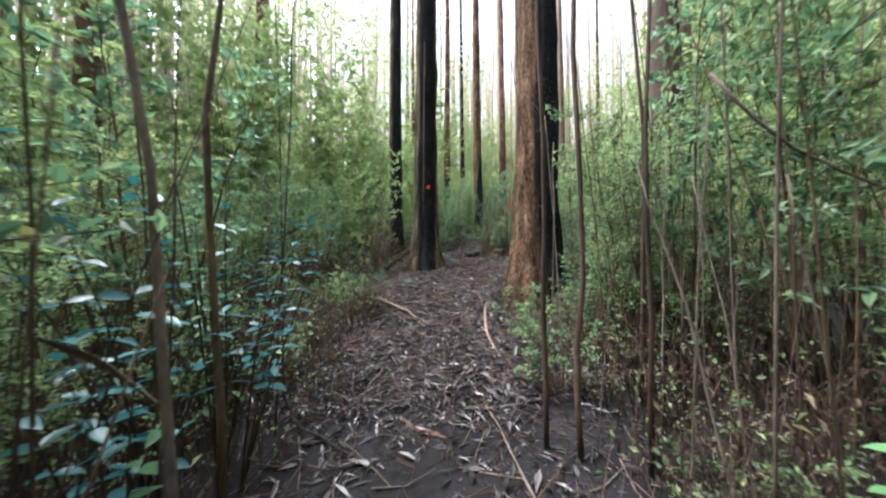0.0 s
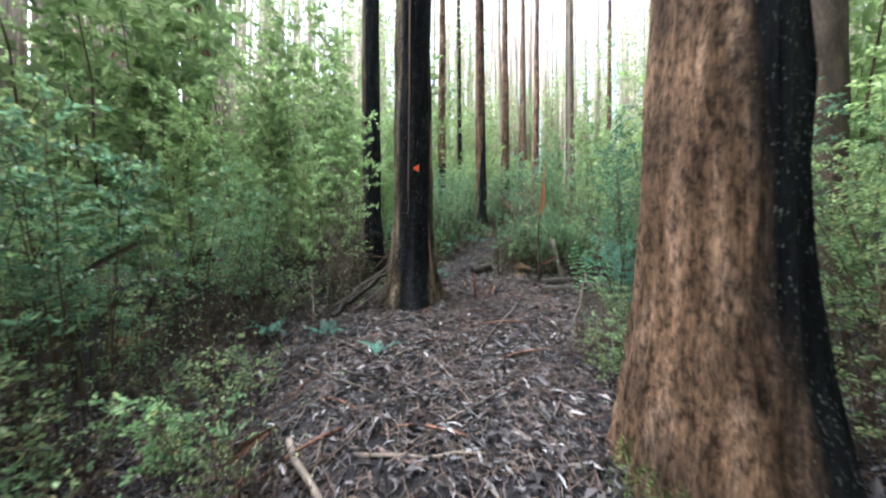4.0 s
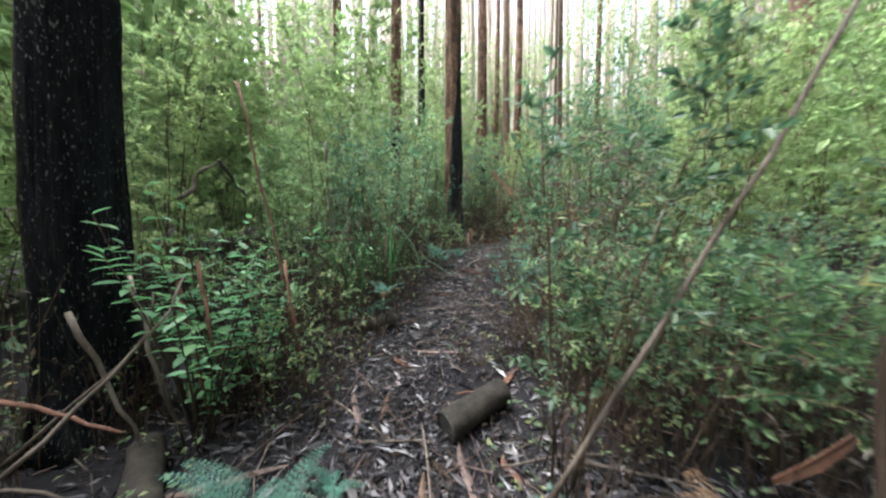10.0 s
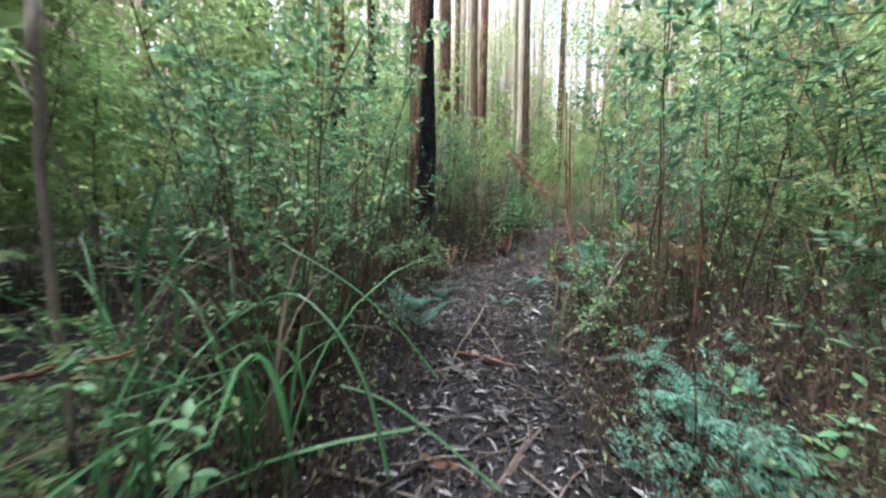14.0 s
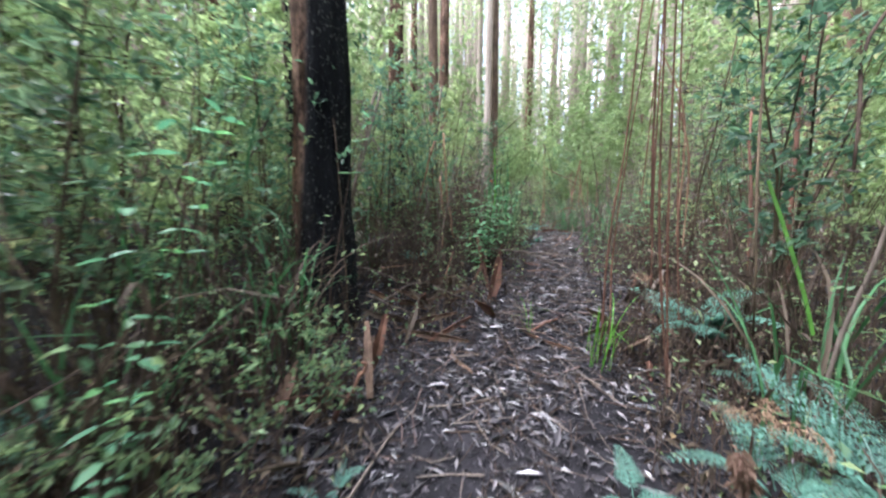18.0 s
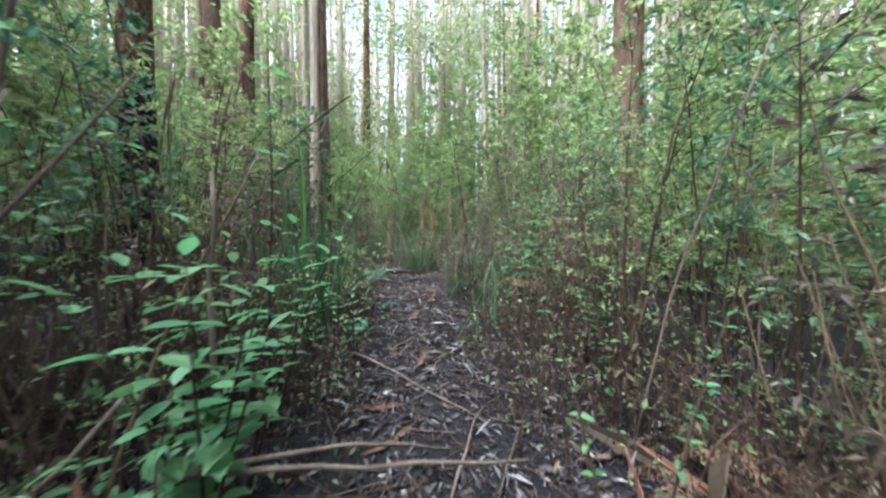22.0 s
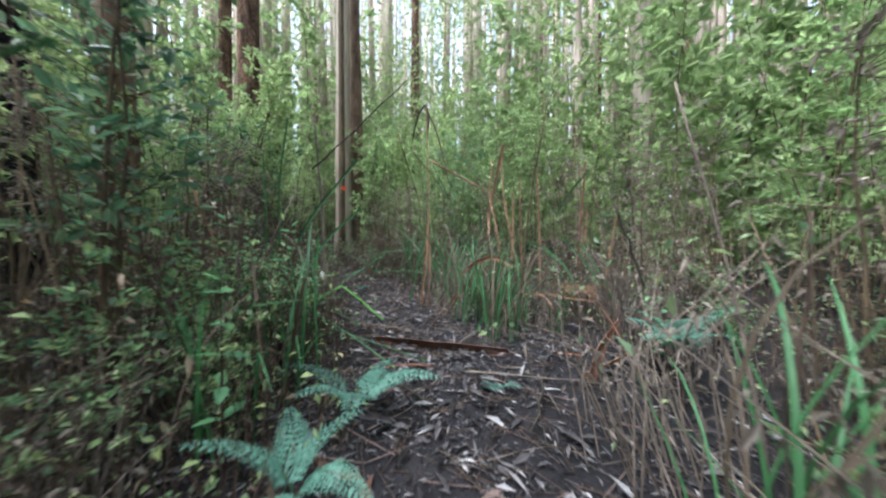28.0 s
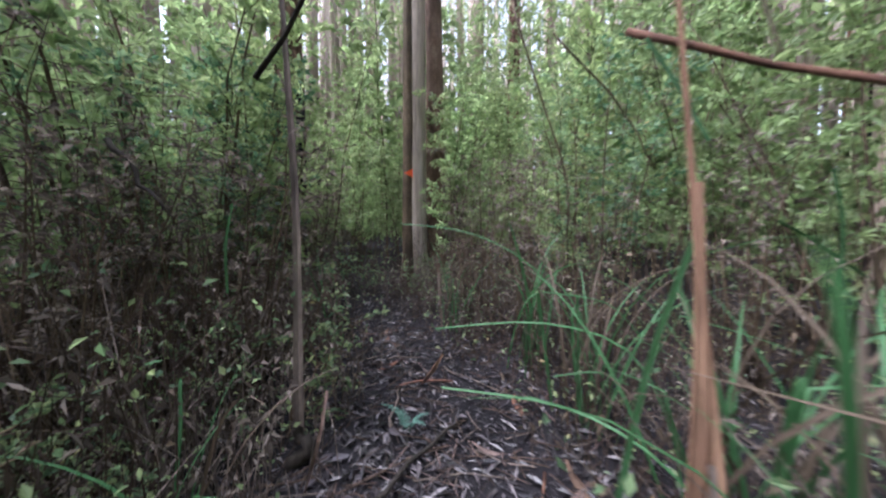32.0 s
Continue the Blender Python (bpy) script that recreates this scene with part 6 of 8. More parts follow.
    ([(3.97, 16.67, 2.83), (4.15, 16.73, 2.85), (4.33, 16.78, 2.87)], 0.008, M_STICK, "thin fallen stick lying in the litter"),
    ([(4.12, 16.53, 2.82), (4.26, 16.64, 2.85), (4.39, 16.75, 2.88)], 0.007, M_STICK, "thin fallen stick lying in the litter"),
    ([(5.21, 15.78, 3.23), (5.05, 15.78, 3.03), (5.02, 15.83, 2.78)], 0.014, M_STICK, "slender dry stick leaning in the undergrowth"),
    ([(5.76, 15.14, 3.99), (5.58, 15.31, 3.79), (5.41, 15.46, 3.57), (5.26, 15.59, 3.40)], 0.009, M_STALK, "fallen dry branch caught in the undergrowth"),
    ([(4.91, 19.42, 5.66), (4.82, 19.52, 5.08), (4.78, 19.56, 4.47), (4.76, 19.58, 3.86)], 0.011, M_STEM, "dark crooked bare stem in the shrubs"),
    ([(4.58, 19.93, 5.75), (4.51, 20.01, 5.14), (4.43, 20.09, 4.52)], 0.011, M_STEM, "dark crooked bare stem in the shrubs"),
    ([(4.65, 20.15, 5.92), (4.61, 20.20, 5.46), (4.59, 20.22, 5.01)], 0.011, M_STEM, "dark crooked bare stem in the shrubs"),
    ([(6.19, 19.34, 6.03), (5.92, 19.64, 5.72), (5.69, 19.89, 5.42)], 0.011, M_STEM, "dark crooked bare stem in the shrubs"),
    ([(5.03, 19.13, 4.57), (4.89, 19.29, 4.39), (4.81, 19.38, 4.15)], 0.011, M_STEM, "dark crooked bare stem in the shrubs"),
    ([(4.96, 19.51, 5.03), (4.87, 19.61, 4.86), (4.88, 19.60, 4.52)], 0.006, M_STICK, "slender dry stick leaning in the undergrowth"),
    ([(4.93, 19.10, 4.41), (4.93, 19.02, 3.80), (4.90, 18.83, 3.18)], 0.015, M_STALK, "slender dry stick leaning in the undergrowth"),
    ([(5.36, 18.83, 3.23), (5.58, 18.56, 3.21), (5.81, 18.25, 3.18)], 0.012, M_SPLINTER, "orange-brown stick lying across the track's edge"),
    ([(5.67, 17.98, 3.14), (5.78, 17.95, 3.14), (5.87, 17.94, 3.15)], 0.008, M_STICK, "thin fallen stick lying in the litter"),
    ([(8.72, 22.12, 3.44), (9.10, 22.43, 3.45), (9.77, 23.02, 3.49)], 0.012, M_REDBARK, "thin fallen stick lying in the litter"),
    ([(8.72, 22.41, 3.44), (9.15, 22.98, 3.47), (9.43, 23.31, 3.49)], 0.008, M_STICK, "thin fallen stick lying in the litter"),
    ([(7.61, 23.09, 4.07), (7.71, 23.07, 4.24), (7.82, 23.04, 4.36)], 0.014, M_REDBARK, "slender dry stick leaning in the undergrowth"),
    ([(5.51, 19.92, 4.47), (5.67, 19.69, 4.18), (5.83, 19.46, 3.90)], 0.009, M_REDBARK, "slender dry stick leaning in the undergrowth"),
    ([(5.65, 19.63, 3.51), (5.64, 19.64, 3.72), (5.69, 19.66, 3.92)], 0.008, M_STICK, "slender dry stick leaning in the undergrowth"),
    ([(7.22, 19.50, 3.36), (7.45, 19.26, 3.36), (7.66, 19.02, 3.35)], 0.014, M_STICK, "thin fallen stick lying in the litter"),
    ([(7.19, 19.41, 3.36), (6.89, 19.35, 3.35), (6.61, 19.31, 3.34)], 0.01, M_STICK, "thin fallen stick lying in the litter"),
    ([(6.78, 19.07, 3.33), (6.91, 19.03, 3.33), (7.05, 19.00, 3.33)], 0.02, M_LOG, "thin fallen stick lying in the litter"),
    ([(6.42, 19.52, 3.34), (6.55, 19.49, 3.35), (6.64, 19.47, 3.35)], 0.025, M_LOG, "thin fallen stick lying in the litter"),
    ([(5.47, 19.80, 3.86), (5.70, 19.65, 3.85), (6.00, 19.44, 3.83)], 0.006, M_STICK, "slender dry stick leaning in the undergrowth"),
    ([(6.08, 19.92, 4.04), (6.26, 19.82, 4.06), (6.49, 19.66, 4.05)], 0.008, M_STICK, "slender dry stick leaning in the undergrowth"),
    ([(9.51, 19.70, 4.74), (9.59, 19.60, 4.37), (9.66, 19.51, 4.04)], 0.012, M_LOG, "dark thin stem leaning in the reeds"),
    ([(8.08, 20.51, 3.42), (8.19, 20.57, 3.43), (8.65, 20.57, 3.42)], 0.01, M_STICK, "thin fallen stick lying in the litter"),
    ([(8.21, 20.78, 3.43), (8.17, 20.55, 3.42), (8.11, 20.40, 3.42)], 0.016, M_REDBARK, "thin fallen stick lying in the litter"),
    ([(9.00, 20.31, 3.42), (9.24, 20.05, 3.43), (9.45, 19.72, 3.42)], 0.008, M_SPLINTER, "thin fallen stick lying in the litter"),
    ([(7.09, 21.57, 4.55), (7.11, 21.54, 4.31), (7.13, 21.42, 3.89)], 0.014, M_STICK, "slender dry stick leaning in the undergrowth"),
    ([(6.88, 21.94, 4.90), (6.96, 21.84, 4.59), (7.06, 21.73, 4.29)], 0.009, M_REED, "slender dry stick leaning in the undergrowth"),
    ([(7.66, 24.27, 5.30), (7.80, 24.19, 5.09), (7.94, 24.12, 4.90)], 0.016, M_LOG, "dark dead branch in the brush"),
    ([(10.07, 23.69, 6.48), (10.22, 23.58, 5.86), (10.40, 23.47, 5.24), (10.41, 23.45, 4.74)], 0.009, M_STEM, "dark crooked bare stem in the shrubs"),
    ([(10.18, 23.39, 6.10), (10.58, 23.17, 5.61), (10.78, 23.06, 5.19)], 0.008, M_STEM, "dark crooked bare stem in the shrubs"),
    ([(7.28, 24.14, 3.48), (7.59, 23.80, 3.81), (7.72, 23.80, 3.95)], 0.008, M_STICK, "slender dry stick leaning in the undergrowth"),
):
    stick(pts, r, m, text)


def bark_piece(pts, w, mat, label, thick=0.006, side=None, curl=0.25, name="bark_strip", category="bark"):
    return tagged(new(name, mesh_of(name, *ribbon(pts, w, thick, side, curl=curl), mat)), label, category)


for pts, w in (([(3.92, 15.0, 2.6), (3.87, 15.07, 3.4), (3.84, 15.09, 3.9), (3.8, 15.11, 5.4)], [0.008, 0.018, 0.014, 0.01]), ([(3.96, 15.02, 2.6), (3.9, 15.06, 3.6), (3.86, 15.08, 5.2)], [0.012, 0.016, 0.01]), ([(3.98, 15.0, 3.1), (3.93, 15.03, 3.8), (3.88, 15.06, 5.2)], [0.006, 0.012, 0.008]), ([(3.88, 15.12, 3.3), (3.85, 15.13, 4.0), (3.82, 15.12, 5.4)], [0.005, 0.01, 0.008]), ([(4.04, 15.24, 3.62), (4.03, 15.24, 3.9), (4.01, 15.25, 4.3), (4.0, 15.25, 5.0)], [0.006, 0.026, 0.018, 0.01]), ([(3.96, 15.27, 3.85), (3.98, 15.26, 4.2), (4.0, 15.25, 4.8)], [0.006, 0.008, 0.006])):
    bark_piece(pts, w, M_REDBARK, "long thin reddish bark string hanging down beside the track", 0.003)
ORANGE_REED = "dead orange-brown reed folded over at the top"
for pts, w, m, text in (
    ([(2.0, 9.13, 2.85), (2.02, 9.12, 3.1), (2.05, 9.12, 3.5), (2.1, 9.12, 3.86)], [0.03, 0.055, 0.04, 0.006], M_SPLINTER, "splintered orange top of a snapped sapling"),
    ([(2.05, 9.14, 2.9), (2.09, 9.14, 3.2), (2.07, 9.14, 3.5)], [0.02, 0.04, 0.01], M_SPLINTER, "splintered orange bark sliver of a snapped sapling"),
    ([(8.2, 21.36, 3.47), (8.45, 20.8, 3.46), (8.85, 20.3, 3.46)], [0.08, 0.17, 0.18, 0.1], M_REDBARK, "long fallen red-brown bark slab across the track"),
    ([(8.86, 19.65, 3.44), (9.0, 19.65, 3.62), (9.3, 19.6, 3.8)], [0.1, 0.12, 0.03], M_REDBARK, "pale orange bark piece beside the track"),
    ([(3.89, 17.01, 2.85), (3.86, 17.1, 3.2), (3.82, 17.22, 3.58)], [0.03, 0.065, 0.01], M_REDBARK, "upright orange bark shard at the track's edge"),
    ([(3.91, 17.0, 2.85), (3.97, 17.0, 3.15), (4.05, 16.97, 3.45)], [0.035, 0.06, 0.01], M_REDBARK, "upright orange bark shard at the track's edge"),
    ([(2.55, 17.2, 2.78), (2.85, 17.0, 2.8), (3.1, 16.9, 2.78)], [0.03, 0.11, 0.04], M_REDBARK, "curled orange bark strip lying beside a trunk"),
    ([(2.25, 16.04, 2.63), (2.3, 15.95, 2.85), (2.36, 16.0, 3.05)], [0.05, 0.07, 0.03], M_REDBARK, "upright orange bark shard at the track's edge"),
    ([(2.2, 15.75, 2.6), (2.22, 15.9, 2.8), (2.25, 16.1, 2.98)], [0.04, 0.06, 0.03], M_TANBARK, "upright orange bark shard at the track's edge"),
    ([(3.7, 16.7, 2.82), (3.8, 16.75, 3.05), (3.86, 16.75, 3.3)], [0.08, 0.13, 0.05], M_REDBARK, "upright orange bark shard at the track's edge"),
    ([(4.82, 15.68, 5.18), (4.93, 15.57, 4.81), (4.93, 15.52, 4.4), (4.84, 15.5, 3.6)], [0.006, 0.014, 0.014, 0.005], M_REED, "stringy orange bark hanging in the shrubs"),
    ([(4.9, 15.6, 4.8), (4.98, 15.5, 4.3), (4.96, 15.5, 3.5)], [0.01, 0.018, 0.006], M_REED, "stringy orange bark hanging in the shrubs"),
    ([(9.6, 22.26, 3.42), (9.66, 22.3, 4.2), (9.75, 22.42, 5.2), (9.86, 22.6, 6.62)], [0.016, 0.024, 0.02, 0.012], M_REED, ORANGE_REED),
    ([(9.5, 22.3, 3.42), (9.6, 22.3, 4.2), (9.71, 22.36, 4.9)], [0.045, 0.05, 0.02], M_REED, "upright orange-brown dead reed"),
    ([(9.56, 22.2, 3.42), (9.65, 22.26, 3.95), (9.72, 22.36, 4.7)], [0.02, 0.035, 0.01], M_REED, "upright orange-brown dead reed"),
    ([(9.58, 22.15, 3.45), (9.55, 22.2, 3.75), (9.63, 22.28, 4.1)], [0.05, 0.03, 0.02], M_STICK, "pale split foot of a dead reed"),
    ([(9.86, 22.65, 6.62), (10.0, 22.5, 6.2), (10.08, 22.3, 5.35)], [0.02, 0.035, 0.01], M_DRY, ORANGE_REED),
    ([(9.86, 22.64, 6.62), (9.72, 22.66, 6.4), (9.64, 22.7, 5.95)], [0.02, 0.04, 0.01], M_LOG, ORANGE_REED),
    ([(9.88, 22.63, 6.62), (9.87, 22.55, 6.4), (9.84, 22.55, 6.0)], [0.02, 0.04, 0.01], M_LOG, ORANGE_REED),
    ([(10.77, 21.75, 5.97), (10.72, 21.87, 5.4), (10.655, 21.965, 4.75), (10.5, 21.83, 4.66), (10.37, 21.71, 4.48)], [0.06, 0.05, 0.04, 0.045, 0.01], M_REED, ORANGE_REED),
    ([(10.85, 21.45, 3.42), (10.83, 21.5, 3.9), (10.81, 21.59, 4.44), (10.78, 21.7, 4.86), (10.76, 21.79, 5.65), (10.77, 21.75, 5.97)], [0.045, 0.04, 0.035, 0.035, 0.03, 0.03], M_REED, ORANGE_REED),
    ([(10.88, 21.4, 3.42), (10.84, 21.44, 4.07), (10.83, 21.48, 5.37)], [0.035, 0.035, 0.025], M_REED, "upright orange-brown dead reed"),
    ([(11.0, 21.2, 3.4), (11.05, 21.25, 4.4), (11.05, 21.3, 5.5)], [0.05, 0.05, 0.03], M_REED, "upright orange-brown dead reed"),
    ([(9.55, 21.72, 3.6), (9.75, 21.45, 3.95), (9.94, 21.25, 4.16)], [0.02, 0.06, 0.02], M_REDBARK, "dead red-brown reed blade bent over the sedge"),
    ([(8.61, 23.68, 3.7), (8.62, 23.72, 4.4), (8.62, 23.76, 5.01), (8.55, 23.89, 6.44)], [0.06, 0.045, 0.04, 0.025], M_STICK, "pale dead stem standing at the track's edge"),
    ([(-3.96, 6.0, 0.9), (-3.62, 6.02, 1.61), (-3.22, 6.03, 2.01), (-2.81, 6.02, 2.21)], [0.02, 0.05, 0.07, 0.03], M_DRY, "pale dead reed bent over at the clearing's edge"),
    ([(-1.63, 1.21, 1.24), (-1.31, 1.16, 1.17), (-1.05, 1.12, 1.02)], [0.015, 0.04, 0.01], M_DRY, "dead pale blade bent over in the thicket"),
    ([(5.2, 15.95, 2.85), (5.35, 15.95, 3.15), (5.5, 15.93, 3.2), (5.65, 15.9, 2.95)], [0.05, 0.2, 0.22, 0.03], M_DRY, "large curled dead brown leaf beside the track"),
    ([(5.1, 16.1, 2.84), (5.2, 16.05, 3.0), (5.45, 16.1, 2.9)], [0.05, 0.18, 0.03], M_DRY, "large curled dead brown leaf beside the track"),
    ([(0.75, 5.3, 0.82), (0.6, 5.5, 0.85), (0.5, 5.8, 0.86)], [0.05, 0.09, 0.02], M_REDBARK, "curled red bark piece on the track"),
    ([(0.9, 8.6, 1.3), (0.98, 8.72, 1.42), (1.02, 8.82, 1.5)], [0.03, 0.05, 0.01], M_REDBARK, "orange bark shard standing in the litter"),
    ([(0.85, 8.55, 1.3), (0.82, 8.65, 1.38), (0.88, 8.72, 1.44)], [0.02, 0.04, 0.01], M_TANBARK, "orange bark shard standing in the litter"),
    ([(-1.09, 5.40, 0.76), (-0.62, 4.77, 0.67), (-0.22, 4.29, 0.61)], [0.03, 0.07, 0.05], M_STICK, "grey slab of weathered bark lying on the track"),
    ([(-1.06, 4.67, 0.62), (-0.77, 4.41, 0.59), (-0.50, 4.06, 0.55)], [0.02, 0.03, 0.02], M_REDBARK, "thin orange strip of bark in the litter"),
    ([(0.53, 3.83, 0.94), (0.50, 3.54, 0.68), (0.63, 3.11, 0.47)], [0.02, 0.03, 0.03], M_STRIP, "pale pinkish forked stick beside the track"),
    ([(-1.06, 3.01, 0.35), (-0.92, 2.72, 0.31), (-0.76, 2.41, 0.29)], [0.012, 0.016, 0.01], M_REDBARK, "thin pinkish bark strip in the litter"),
    ([(0.63, 8.57, 1.29), (0.57, 8.31, 1.61), (0.57, 8.26, 1.76)], [0.03, 0.035, 0.015], M_SPLINTER, "red-orange bark shard standing in the litter"),
    ([(1.73, 8.35, 1.32), (1.97, 8.37, 1.35), (2.11, 8.28, 1.34)], [0.03, 0.07, 0.03], M_SPLINTER, "curled orange bark strip lying in the sticks"),
    ([(2.09, 9.50, 1.82), (2.28, 9.48, 1.90), (2.45, 9.46, 2.01)], [0.03, 0.07, 0.04], M_REDBARK, "pale brown split branch beside the track"),
    ([(0.47, 10.09, 1.49), (0.66, 10.04, 1.50), (0.85, 10.03, 1.52)], [0.02, 0.05, 0.02], M_REED, "pale orange bark strip lying on the track"),
    ([(2.30, 11.19, 2.93), (2.34, 11.13, 2.75), (2.31, 11.07, 2.58)], [0.02, 0.05, 0.02], M_REED, "dead orange-brown leaf hanging in the brush"),
    ([(2.20, 16.04, 2.60), (2.25, 16.25, 2.61), (2.37, 16.26, 2.79)], [0.06, 0.07, 0.03], M_REED, "pale pinkish bark strip lying at a burnt trunk's foot"),
    ([(2.53, 17.43, 2.91), (2.79, 17.13, 2.81), (3.08, 16.71, 2.77)], [0.04, 0.08, 0.05], M_REED, "curled orange bark strip lying beside a trunk"),
    ([(3.62, 16.20, 2.73), (3.67, 15.90, 2.69), (3.83, 15.67, 2.66)], [0.03, 0.05, 0.04], M_REED, "pale orange bark strip lying on the track"),
    ([(9.59, 20.94, 4.30), (9.60, 21.02, 4.69), (9.59, 21.12, 4.94), (9.72, 21.15, 5.42)], [0.018, 0.02, 0.018, 0.012], M_REED, "upright orange-brown dead reed"),
    ([(9.77, 20.90, 4.19), (9.84, 20.93, 4.63), (9.89, 20.97, 5.03)], [0.025, 0.025, 0.015], M_REED, "upright orange-brown dead reed"),
    ([(10.24, 20.31, 4.11), (10.33, 20.32, 4.62), (10.45, 20.32, 5.37)], [0.035, 0.035, 0.02], M_REDBARK, "upright orange-brown dead reed"),
    ([(10.04, 19.94, 4.04), (10.09, 19.91, 4.36), (10.17, 19.86, 4.83)], [0.02, 0.024, 0.016], M_REED, "upright orange-brown dead reed"),
    ([(10.30, 20.26, 4.40), (10.33, 20.25, 4.56), (10.34, 20.25, 4.78)], [0.02, 0.02, 0.015], M_REED, "upright orange-brown dead reed"),
    ([(9.17, 21.19, 4.02), (9.30, 21.07, 4.18), (9.51, 20.95, 4.25), (9.64, 20.74, 4.09)], [0.02, 0.05, 0.05, 0.01], M_REED, "dead red-brown reed blade bent over the sedge"),
    ([(9.53, 20.35, 3.89), (9.65, 20.17, 3.86), (9.77, 19.91, 3.83)], [0.01, 0.025, 0.01], M_REED, "dead orange reed blade bent over the ferns"),
    ([(9.52, 20.57, 3.85), (9.61, 20.41, 3.87), (9.60, 20.28, 3.73)], [0.01, 0.025, 0.01], M_REED, "dead orange reed blade bent over the ferns"),
    ([(8.37, 21.95, 3.43), (8.49, 21.52, 3.43), (8.77, 21.13, 3.43)], [0.03, 0.07, 0.07], M_REDBARK, "long red-brown bark slab lying on the track"),
    ([(9.24, 20.61, 3.48), (9.29, 20.64, 3.63), (9.32, 20.68, 3.77)], [0.015, 0.02, 0.01], M_STRIP, "pale dead blade among the sedge"),
    ([(9.29, 21.57, 3.44), (9.14, 21.20, 3.78), (9.24, 21.17, 3.81)], [0.01, 0.025, 0.01], M_REED, "pale dead blade among the sedge"),
    ([(8.89, 21.39, 3.43), (8.93, 21.25, 3.63), (9.05, 21.21, 3.77)], [0.01, 0.02, 0.01], M_STRIP, "pale dead blade among the sedge"),
    ([(6.87, 18.70, 3.30), (6.98, 18.62, 3.43), (7.02, 18.59, 3.56)], [0.01, 0.02, 0.01], M_REED, "pale dead blade at the track's edge"),
    ([(9.09, 19.73, 4.03), (9.16, 19.58, 3.78), (9.13, 19.38, 3.43)], [0.012, 0.02, 0.012], M_REDBARK, "long thin red-brown dead cane"),
    ([(8.95, 19.73, 3.42), (9.25, 19.67, 3.42), (9.63, 19.59, 3.47)], [0.07, 0.08, 0.03], M_REED, "pale pinkish bark piece beside the track"),
    ([(8.63, 23.47, 3.48), (8.69, 23.31, 3.82), (8.73, 23.35, 4.02)], [0.012, 0.018, 0.01], M_STRIP, "pale pinkish dead stem beside the track"),
    ([(9.51, 24.11, 3.54), (9.42, 23.68, 3.85), (9.48, 23.65, 3.96)], [0.015, 0.03, 0.01], M_REED, "pale orange leaf on the track"),
):
    bark_piece(pts, w, m, text)
rng = np.random.default_rng(88)
HEAPS = ((5.5, 15.85, 0.28, 16), (2.8, 16.6, 0.3, 14), (3.2, 16.95, 0.25, 10), (4.5, 15.3, 0.3, 12), (-1.7, 4.6, 0.5, 16), (1.6, 15.8, 0.3, 10))
for hx0, hy0, wide, many in HEAPS:  # shed bark heaped beside the track
    for _ in range(many):
        x, y = hx0 + rng.normal() * wide, hy0 + rng.normal() * wide * 0.8
        z, a, l = float(lie(x, y)), rng.uniform(0, 6.28), rng.uniform(0.12, 0.3)
        d = np.array([math.cos(a) * l, math.sin(a) * l])
        up = rng.uniform(0.05, 0.3)
        bark_piece([(x - d[0], y - d[1], z + 0.01), (x, y, z + up * 0.6), (x + d[0], y + d[1], z + up)], [0.02, rng.uniform(0.04, 0.09), 0.015], (M_REDBARK, M_DRY, M_TANBARK)[int(rng.integers(0, 3))], "curled brown bark piece lying in a heap of litter")
for x, y, d, s in ((5.35, 16.0, 6, 0.55), (5.65, 15.75, 6, 0.6), (5.9, 15.85, 5, 0.5)):
    fern(x, y, rng, 0, s, d, 0.2, "dead rusty bracken fern collapsed beside the track")
